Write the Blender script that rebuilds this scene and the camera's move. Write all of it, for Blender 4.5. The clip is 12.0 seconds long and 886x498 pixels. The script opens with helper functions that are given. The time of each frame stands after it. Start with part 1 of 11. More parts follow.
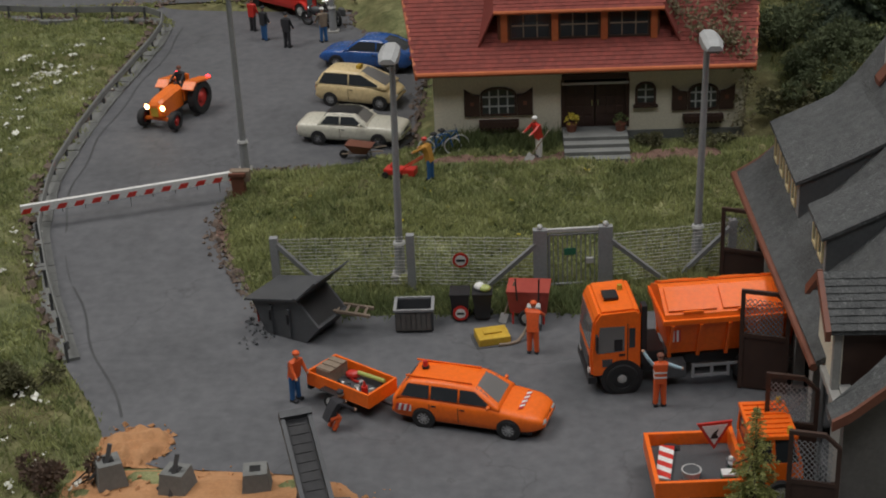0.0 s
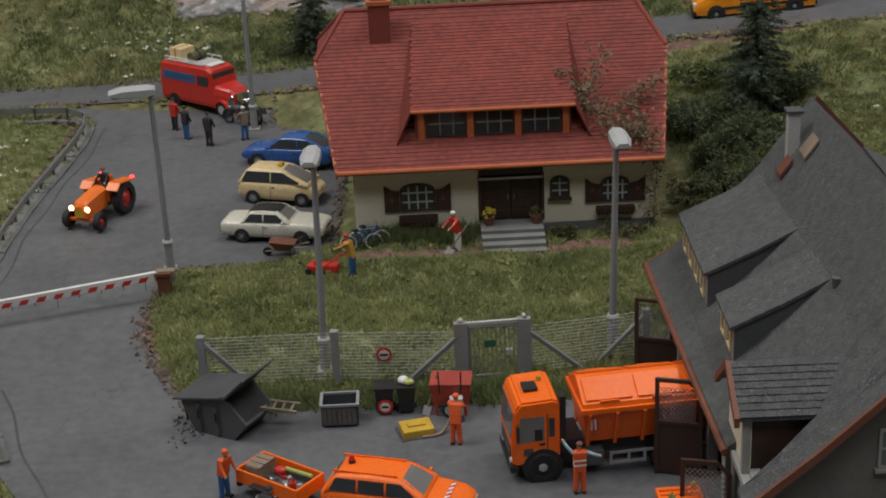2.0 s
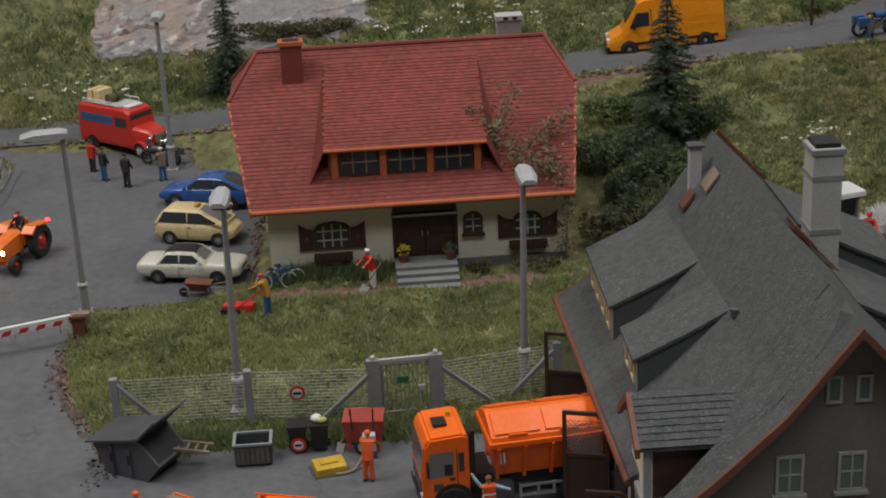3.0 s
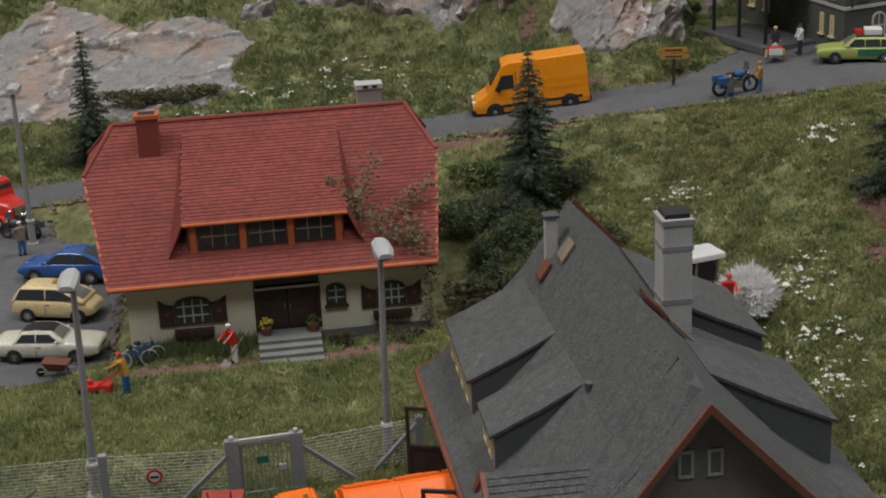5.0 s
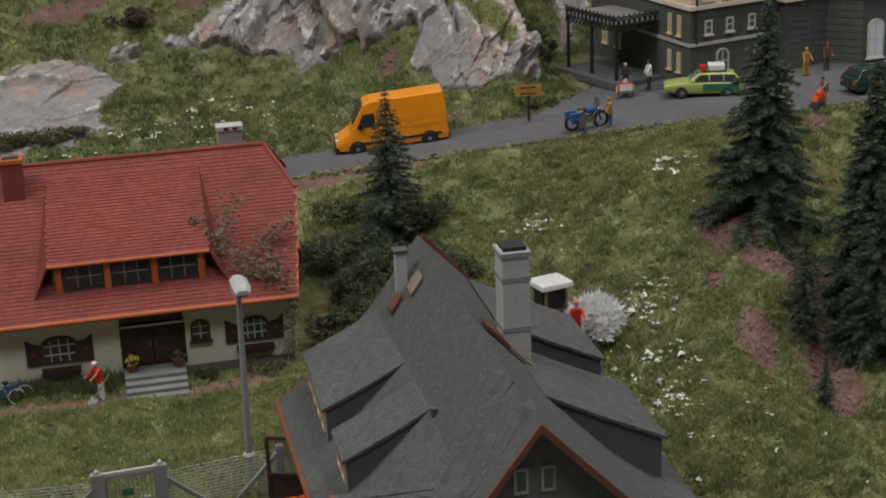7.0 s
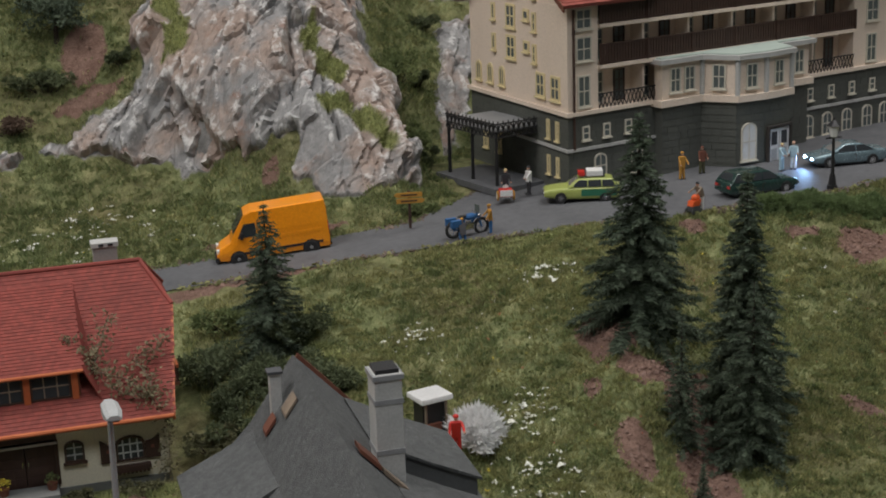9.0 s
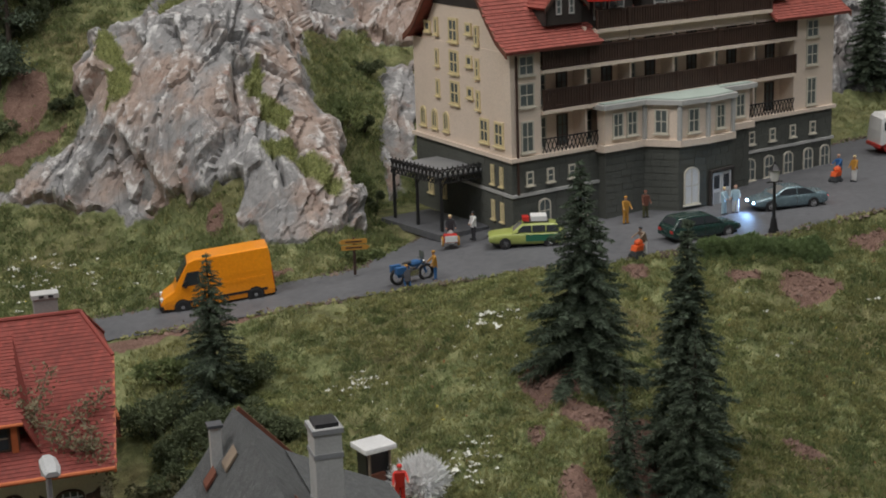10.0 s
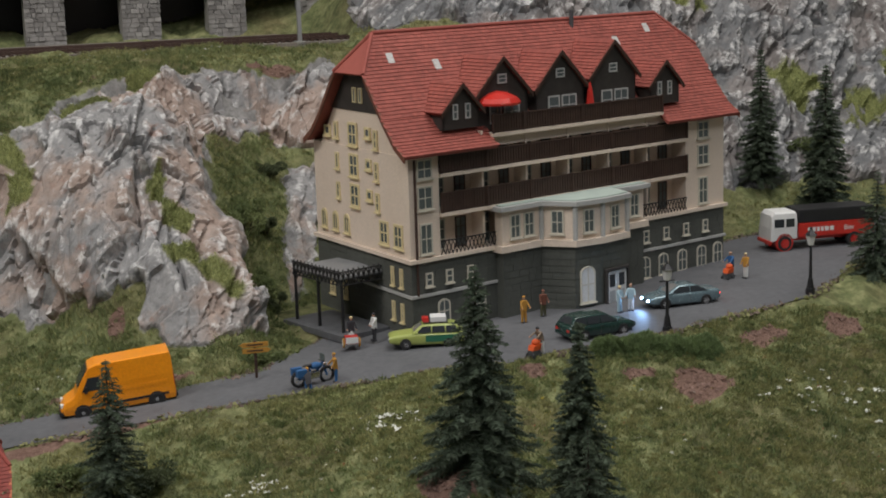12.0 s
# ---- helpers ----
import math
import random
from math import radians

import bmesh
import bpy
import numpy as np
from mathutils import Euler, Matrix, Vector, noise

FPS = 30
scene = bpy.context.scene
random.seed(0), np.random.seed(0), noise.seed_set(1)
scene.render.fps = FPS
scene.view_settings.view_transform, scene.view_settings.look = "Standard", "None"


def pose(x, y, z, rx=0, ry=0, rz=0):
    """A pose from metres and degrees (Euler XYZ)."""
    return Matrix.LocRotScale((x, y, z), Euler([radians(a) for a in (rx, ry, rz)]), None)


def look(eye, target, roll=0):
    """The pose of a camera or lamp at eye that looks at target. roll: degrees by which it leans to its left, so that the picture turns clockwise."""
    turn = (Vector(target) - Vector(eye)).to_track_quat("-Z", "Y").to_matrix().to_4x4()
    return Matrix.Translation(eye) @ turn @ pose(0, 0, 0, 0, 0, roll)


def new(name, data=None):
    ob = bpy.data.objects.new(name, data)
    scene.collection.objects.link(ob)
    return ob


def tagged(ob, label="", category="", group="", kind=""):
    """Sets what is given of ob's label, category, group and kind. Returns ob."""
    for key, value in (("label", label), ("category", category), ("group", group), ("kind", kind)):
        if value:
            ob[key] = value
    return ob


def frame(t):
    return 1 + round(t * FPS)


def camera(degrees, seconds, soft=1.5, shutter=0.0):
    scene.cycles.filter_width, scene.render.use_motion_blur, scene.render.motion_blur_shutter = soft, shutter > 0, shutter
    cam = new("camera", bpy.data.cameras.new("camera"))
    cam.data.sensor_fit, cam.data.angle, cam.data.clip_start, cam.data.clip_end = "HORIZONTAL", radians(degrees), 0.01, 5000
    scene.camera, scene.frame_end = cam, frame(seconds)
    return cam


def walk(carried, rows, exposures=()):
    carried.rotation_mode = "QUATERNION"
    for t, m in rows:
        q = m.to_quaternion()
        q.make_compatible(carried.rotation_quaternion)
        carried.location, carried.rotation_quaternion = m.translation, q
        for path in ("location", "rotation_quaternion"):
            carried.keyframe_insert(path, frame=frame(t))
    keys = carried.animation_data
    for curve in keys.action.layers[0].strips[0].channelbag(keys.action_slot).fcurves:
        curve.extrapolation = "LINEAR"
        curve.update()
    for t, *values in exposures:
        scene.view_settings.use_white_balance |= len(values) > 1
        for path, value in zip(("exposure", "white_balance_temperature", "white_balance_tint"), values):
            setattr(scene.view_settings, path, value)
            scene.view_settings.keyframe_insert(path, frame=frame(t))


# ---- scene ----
# A model landscape built to 1:87. All lengths below are written at full scale, in metres; S shrinks them.
S = 1 / 87
PATH = [
    (0, (0.23, -38.45, 24.00), (-3.16, 15.68, -1.65), -2.59),
    (0.5, (0.15, -38.63, 24.23), (-2.74, 15.81, -0.84), -2.78),
    (1, (0.08, -38.88, 24.45), (-2.32, 15.90, 0.09), -2.87),
    (1.5, (0.20, -39.35, 24.74), (-1.34, 15.77, 1.10), -2.63),
    (2, (0.33, -39.64, 25.04), (0.03, 15.82, 2.16), -2.56),
    (2.5, (0.71, -39.75, 25.24), (1.60, 15.94, 2.92), -2.60),
    (3, (1.31, -40.14, 25.33), (3.45, 15.73, 3.55), -2.67),
    (5, (2.58, -39.47, 25.88), (9.03, 16.68, 5.73), -2.57),
    (5.5, (2.91, -40.12, 25.91), (10.52, 15.94, 5.92), -2.62),
    (6, (3.22, -40.63, 25.98), (11.84, 15.30, 6.05), -2.61),
    (6.5, (3.37, -41.20, 26.32), (12.92, 14.64, 6.57), -2.48),
    (7, (3.39, -42.08, 26.79), (14.30, 13.72, 7.62), -2.35),
    (7.5, (3.60, -42.63, 27.20), (15.90, 13.18, 8.92), -2.23),
    (9.5, (4.52, -41.84, 27.96), (20.58, 13.89, 12.60), -2.00),
    (10, (4.71, -42.05, 28.24), (21.79, 13.56, 13.57), -1.99),
    (10.5, (4.66, -42.75, 28.56), (22.68, 12.75, 14.62), -1.97),
    (11, (4.83, -43.05, 28.83), (23.82, 12.35, 15.79), -1.87),
    (11.5, (5.07, -43.16, 29.06), (24.88, 12.14, 16.82), -1.88),
    (12, (5.04, -43.37, 29.27), (25.69, 11.79, 17.83), -1.86),
]
cam = camera(31.96, 12.0, soft=1.9)
walk(cam, [(t, look(Vector(eye) * S, Vector(target) * S, roll)) for t, eye, target, roll in PATH], [(0.0, -0.22), (2.5, -0.12), (5.0, 0.02), (7.5, 0.03), (10.0, 0.12), (12.0, 0.14)])

# ---- light: the exhibition hall's ceiling lamps ----
world = bpy.data.worlds.new("hall_air")
scene.world = world
world.use_nodes = True
world.node_tree.nodes["Background"].inputs[0].default_value = (0.9, 0.95, 1.0, 1)
world.node_tree.nodes["Background"].inputs[1].default_value = 0.0


def ceiling_lamp(x, y, z, wide, deep, watts, colour):
    data = bpy.data.lights.new("ceiling_lamp", "AREA")
    data.shape, data.size, data.size_y, data.energy, data.color = "RECTANGLE", wide * S, deep * S, watts, colour
    new("ceiling_lamp", data).matrix_world = pose(x * S, y * S, z * S)


ceiling_lamp(-80, 5, 147, 90, 70, 24.0, (1.0, 0.96, 0.925))
ceiling_lamp(75, 30, 147, 90, 60, 15.0, (1.0, 0.96, 0.925))
ceiling_lamp(20, -80, 147, 120, 50, 13.0, (0.95, 0.97, 1.0))
scene.view_settings.exposure = 0.0


# ---- materials ----
def nodes_of(name):
    m = bpy.data.materials.new(name)
    m.use_nodes = True
    t = m.node_tree
    return m, t, t.nodes, t.links, t.nodes["Principled BSDF"]


def coords(t, scale=1.0, space="Object"):
    """Object coordinates in full-scale metres."""
    c, mp = t.nodes.new("ShaderNodeTexCoord"), t.nodes.new("ShaderNodeMapping")
    k = scale / S
    mp.inputs["Scale"].default_value = (k, k, k)
    t.links.new(c.outputs[space], mp.inputs["Vector"])
    return mp.outputs["Vector"]


def noise_tex(t, vec, scale, detail=4.0, rough=0.55):
    n = t.nodes.new("ShaderNodeTexNoise")
    n.inputs["Scale"].default_value, n.inputs["Detail"].default_value, n.inputs["Roughness"].default_value = scale, detail, rough
    t.links.new(vec, n.inputs["Vector"])
    return n.outputs["Fac"]


def ramp(t, fac, stops):
    r = t.nodes.new("ShaderNodeValToRGB")
    els = r.color_ramp.elements
    while len(els) < len(stops):
        els.new(0.5)
    for e, (p, c) in zip(els, stops):
        e.position, e.color = p, (*c, 1)
    t.links.new(fac, r.inputs["Fac"])
    return r.outputs["Color"]


def mixed(t, fac, a, b, mode="MIX"):
    m = t.nodes.new("ShaderNodeMix")
    m.data_type, m.blend_type = "RGBA", mode
    for sock, val in ((m.inputs["Factor"], fac), (m.inputs["A"], a), (m.inputs["B"], b)):
        if isinstance(val, (int, float)):
            sock.default_value = val
        elif isinstance(val, tuple):
            sock.default_value = (*val, 1)
        else:
            t.links.new(val, sock)
    return m.outputs["Result"]


def bumped(t, bsdf, height, strength, depth):
    b = t.nodes.new("ShaderNodeBump")
    b.inputs["Strength"].default_value, b.inputs["Distance"].default_value = strength, depth * S
    t.links.new(height, b.inputs["Height"])
    t.links.new(b.outputs["Normal"], bsdf.inputs["Normal"])


def surface(name, dark, light, big=0.6, fine=9.0, rough=0.6, bump=0.25, depth=0.03, metal=0.0, coat=0.0, island=0.0, each=0.0, thin=0.0):
    """A painted or natural surface: two scales of colour variation and a fine relief."""
    m, t, n, l, b = nodes_of(name)
    v = coords(t)
    f1, f2 = noise_tex(t, v, big, 3), noise_tex(t, v, fine, 5, 0.65)
    col = ramp(t, f1, [(0.32, dark), (0.68, light)])
    mean = tuple((p + q) / 2 for p, q in zip(dark, light))
    grain = ramp(t, f2, [(0.3, tuple(0.72 * c for c in mean)), (0.7, tuple(min(1, 1.25 * c) for c in mean))])
    col = mixed(t, 0.45, col, grain)
    if island or each:
        src = n.new("ShaderNodeNewGeometry").outputs["Random Per Island"] if island else n.new("ShaderNodeObjectInfo").outputs["Random"]
        amt = island or each
        tone = ramp(t, src, [(0.0, (1 - amt,) * 3), (1.0, (1.0,) * 3)])
        col = mixed(t, 1.0, col, tone, "MULTIPLY")
    l.new(col, b.inputs["Base Color"])
    b.inputs["Metallic"].default_value = metal
    b.inputs["Coat Weight"].default_value = coat
    rr = n.new("ShaderNodeMapRange")
    rr.inputs["To Min"].default_value, rr.inputs["To Max"].default_value = max(0.04, rough - 0.12), min(1, rough + 0.12)
    l.new(f2, rr.inputs["Value"])
    l.new(rr.outputs["Result"], b.inputs["Roughness"])
    if bump:
        bumped(t, b, f2, bump, depth)
    if thin:  # light passes through thin leaves
        tr, mx = n.new("ShaderNodeBsdfTranslucent"), n.new("ShaderNodeMixShader")
        l.new(col, tr.inputs["Color"])
        mx.inputs[0].default_value = thin
        l.new(b.outputs[0], mx.inputs[1])
        l.new(tr.outputs[0], mx.inputs[2])
        l.new(mx.outputs[0], n["Material Output"].inputs["Surface"])
    return m


def plain(name, c, rough=0.5, metal=0.0, coat=0.0):
    d = tuple(0.82 * v for v in c)
    return surface(name, d, c, 1.2, 14.0, rough, 0.12, 0.01, metal, coat)


def glass_mat(name, tint, rough=0.08):
    m, t, n, l, b = nodes_of(name)
    b.inputs["Base Color"].default_value = (*tint, 1)
    b.inputs["Roughness"].default_value = rough
    b.inputs["Specular IOR Level"].default_value = 0.6
    return m


def lamp_mat(name, c, strength):
    m, t, n, l, b = nodes_of(name)
    b.inputs["Base Color"].default_value = (*c, 1)
    b.inputs["Emission Color"].default_value = (*c, 1)
    b.inputs["Emission Strength"].default_value = strength
    return m


def ground_mat():
    """Flocked meadow with earth and rock showing where the sheet carries them."""
    m, t, n, l, b = nodes_of("meadow_flock")
    v = coords(t)
    f1, f2, f3 = noise_tex(t, v, 0.16, 4), noise_tex(t, v, 1.1, 5, 0.7), noise_tex(t, v, 7.0, 4, 0.7)
    green = ramp(t, f2, [(0.28, (0.07, 0.085, 0.04)), (0.5, (0.17, 0.19, 0.085)), (0.7, (0.33, 0.33, 0.165))])
    dry = ramp(t, f2, [(0.3, (0.10, 0.085, 0.042)), (0.7, (0.22, 0.19, 0.095))])
    col = mixed(t, ramp(t, f1, [(0.45, (0, 0, 0)), (0.66, (0.8, 0.8, 0.8))]), green, dry)
    stone = ramp(t, f2, [(0.3, (0.12, 0.12, 0.115)), (0.7, (0.36, 0.35, 0.34))])
    earth = mixed(t, 0.5, ramp(t, f3, [(0.3, (0.095, 0.055, 0.042)), (0.7, (0.29, 0.18, 0.14))]), ramp(t, f2, [(0.35, (0.095, 0.055, 0.043)), (0.7, (0.3, 0.20, 0.16))]))
    for key, over in (("stone", stone), ("earth", earth)):
        at = n.new("ShaderNodeAttribute")
        at.attribute_name = key
        jitter = n.new("ShaderNodeMath")
        jitter.operation = "ADD"
        l.new(at.outputs["Fac"], jitter.inputs[0])
        sub = n.new("ShaderNodeMath")
        sub.operation = "MULTIPLY_ADD"
        sub.inputs[1].default_value, sub.inputs[2].default_value = 0.9, -0.45
        l.new(f2, sub.inputs[0])
        l.new(sub.outputs[0], jitter.inputs[1])
        rocky = ramp(t, jitter.outputs[0], [(0.42, (0, 0, 0)), (0.58, (1, 1, 1))])
        col = mixed(t, rocky, col, over)
    l.new(col, b.inputs["Base Color"])
    b.inputs["Roughness"].default_value = 0.95
    b.inputs["Specular IOR Level"].default_value = 0.15
    mixh = mixed(t, 0.5, f2, f3)
    bumped(t, b, mixh, 1.0, 0.25)
    return m


def crag_mat(name="plaster_crag", stain=0.85, tint=(1.0, 1.0, 1.0)):
    """Cast plaster rock: grey washes, pinkish-brown stains and pale dry-brushed edges."""
    m, t, n, l, b = nodes_of(name)
    v = coords(t)
    f1, f2, f3 = noise_tex(t, v, 0.17, 5, 0.6), noise_tex(t, v, 1.3, 6, 0.7), noise_tex(t, v, 6.0, 5, 0.7)
    grey = mixed(t, 0.4, ramp(t, f2, [(0.3, (0.145, 0.145, 0.148)), (0.7, (0.335, 0.33, 0.325))]), ramp(t, f3, [(0.3, (0.18, 0.18, 0.18)), (0.7, (0.335, 0.33, 0.325))]))
    brown = mixed(t, 0.4, ramp(t, f2, [(0.3, (0.235, 0.17, 0.135)), (0.7, (0.43, 0.33, 0.275))]), ramp(t, f3, [(0.3, (0.24, 0.18, 0.15)), (0.7, (0.41, 0.325, 0.275))]))
    col = mixed(t, ramp(t, f1, [(0.45, (0, 0, 0)), (0.57, (stain,) * 3)]), mixed(t, 1.0, grey, tint, "MULTIPLY"), brown)
    rust = noise_tex(t, v, 0.42, 5, 0.65)
    col = mixed(t, ramp(t, rust, [(0.6, (0, 0, 0)), (0.7, (0.8 * stain,) * 3)]), col, (0.27, 0.15, 0.11))
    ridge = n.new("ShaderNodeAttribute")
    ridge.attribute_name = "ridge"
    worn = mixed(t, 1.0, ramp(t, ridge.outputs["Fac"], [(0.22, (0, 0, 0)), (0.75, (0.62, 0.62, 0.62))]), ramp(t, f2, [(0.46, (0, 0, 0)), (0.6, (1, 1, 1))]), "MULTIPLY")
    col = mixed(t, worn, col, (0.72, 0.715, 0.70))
    moss = n.new("ShaderNodeAttribute")
    moss.attribute_name = "moss"
    col = mixed(t, moss.outputs["Fac"], col, ramp(t, f3, [(0.3, (0.09, 0.11, 0.04)), (0.7, (0.28, 0.29, 0.11))]))
    l.new(col, b.inputs["Base Color"])
    b.inputs["Roughness"].default_value = 0.9
    b.inputs["Specular IOR Level"].default_value = 0.25
    bumped(t, b, mixed(t, 0.5, f2, f3), 0.7, 0.09)
    return m


def asphalt_mat():
    m, t, n, l, b = nodes_of("asphalt")
    v = coords(t)
    f1, f2, f3 = noise_tex(t, v, 0.22, 5, 0.6), noise_tex(t, v, 2.4, 5), noise_tex(t, v, 30.0, 3)
    col = ramp(t, f1, [(0.3, (0.082, 0.086, 0.095)), (0.7, (0.135, 0.14, 0.151))])
    col = mixed(t, 0.35, col, ramp(t, f2, [(0.3, (0.07, 0.07, 0.073)), (0.7, (0.165, 0.165, 0.168))]))
    w = n.new("ShaderNodeTexVoronoi")
    w.feature = "DISTANCE_TO_EDGE"
    w.inputs["Scale"].default_value = 0.11
    dis = n.new("ShaderNodeMix")
    dis.data_type = "VECTOR"
    dis.inputs["Factor"].default_value = 0.12
    nz = n.new("ShaderNodeTexNoise")
    nz.inputs["Scale"].default_value = 0.35
    nz.inputs["Detail"].default_value = 6
    l.new(v, nz.inputs["Vector"])
    sc = n.new("ShaderNodeVectorMath")
    sc.operation = "SCALE"
    sc.inputs["Scale"].default_value = 40.0
    l.new(nz.outputs["Color"], sc.inputs[0])
    l.new(v, dis.inputs["A"])
    l.new(sc.outputs[0], dis.inputs["B"])
    l.new(dis.outputs["Result"], w.inputs["Vector"])
    crack = ramp(t, w.outputs["Distance"], [(0.0, (0.45, 0.45, 0.45)), (0.006, (1, 1, 1))])
    col = mixed(t, 0.38, col, crack, "MULTIPLY")
    l.new(col, b.inputs["Base Color"])
    b.inputs["Roughness"].default_value = 0.62
    b.inputs["Specular IOR Level"].default_value = 0.35
    bumped(t, b, mixed(t, 0.5, f2, f3), 0.25, 0.02)
    return m


def slate_mat():
    """Fine-grained slate sheet with pale dust caught in its grain."""
    m = surface("grey_slate_sheet", (0.06, 0.064, 0.066), (0.122, 0.127, 0.127), 3.0, 13, 0.9, 1.0, 0.09)
    t = m.node_tree
    b = t.nodes["Principled BSDF"]
    under = b.inputs["Base Color"].links[0].from_socket
    v = coords(t)
    fleck = ramp(t, noise_tex(t, v, 9.0, 2, 0.6), [(0.58, (0, 0, 0)), (0.66, (1, 1, 1))])
    where = ramp(t, noise_tex(t, v, 0.5, 3, 0.6), [(0.4, (0.05, 0.05, 0.05)), (0.62, (0.3, 0.3, 0.3))])
    col = mixed(t, mixed(t, 1.0, fleck, where, "MULTIPLY"), under, (0.33, 0.335, 0.33))
    t.links.new(col, b.inputs["Base Color"])
    return m


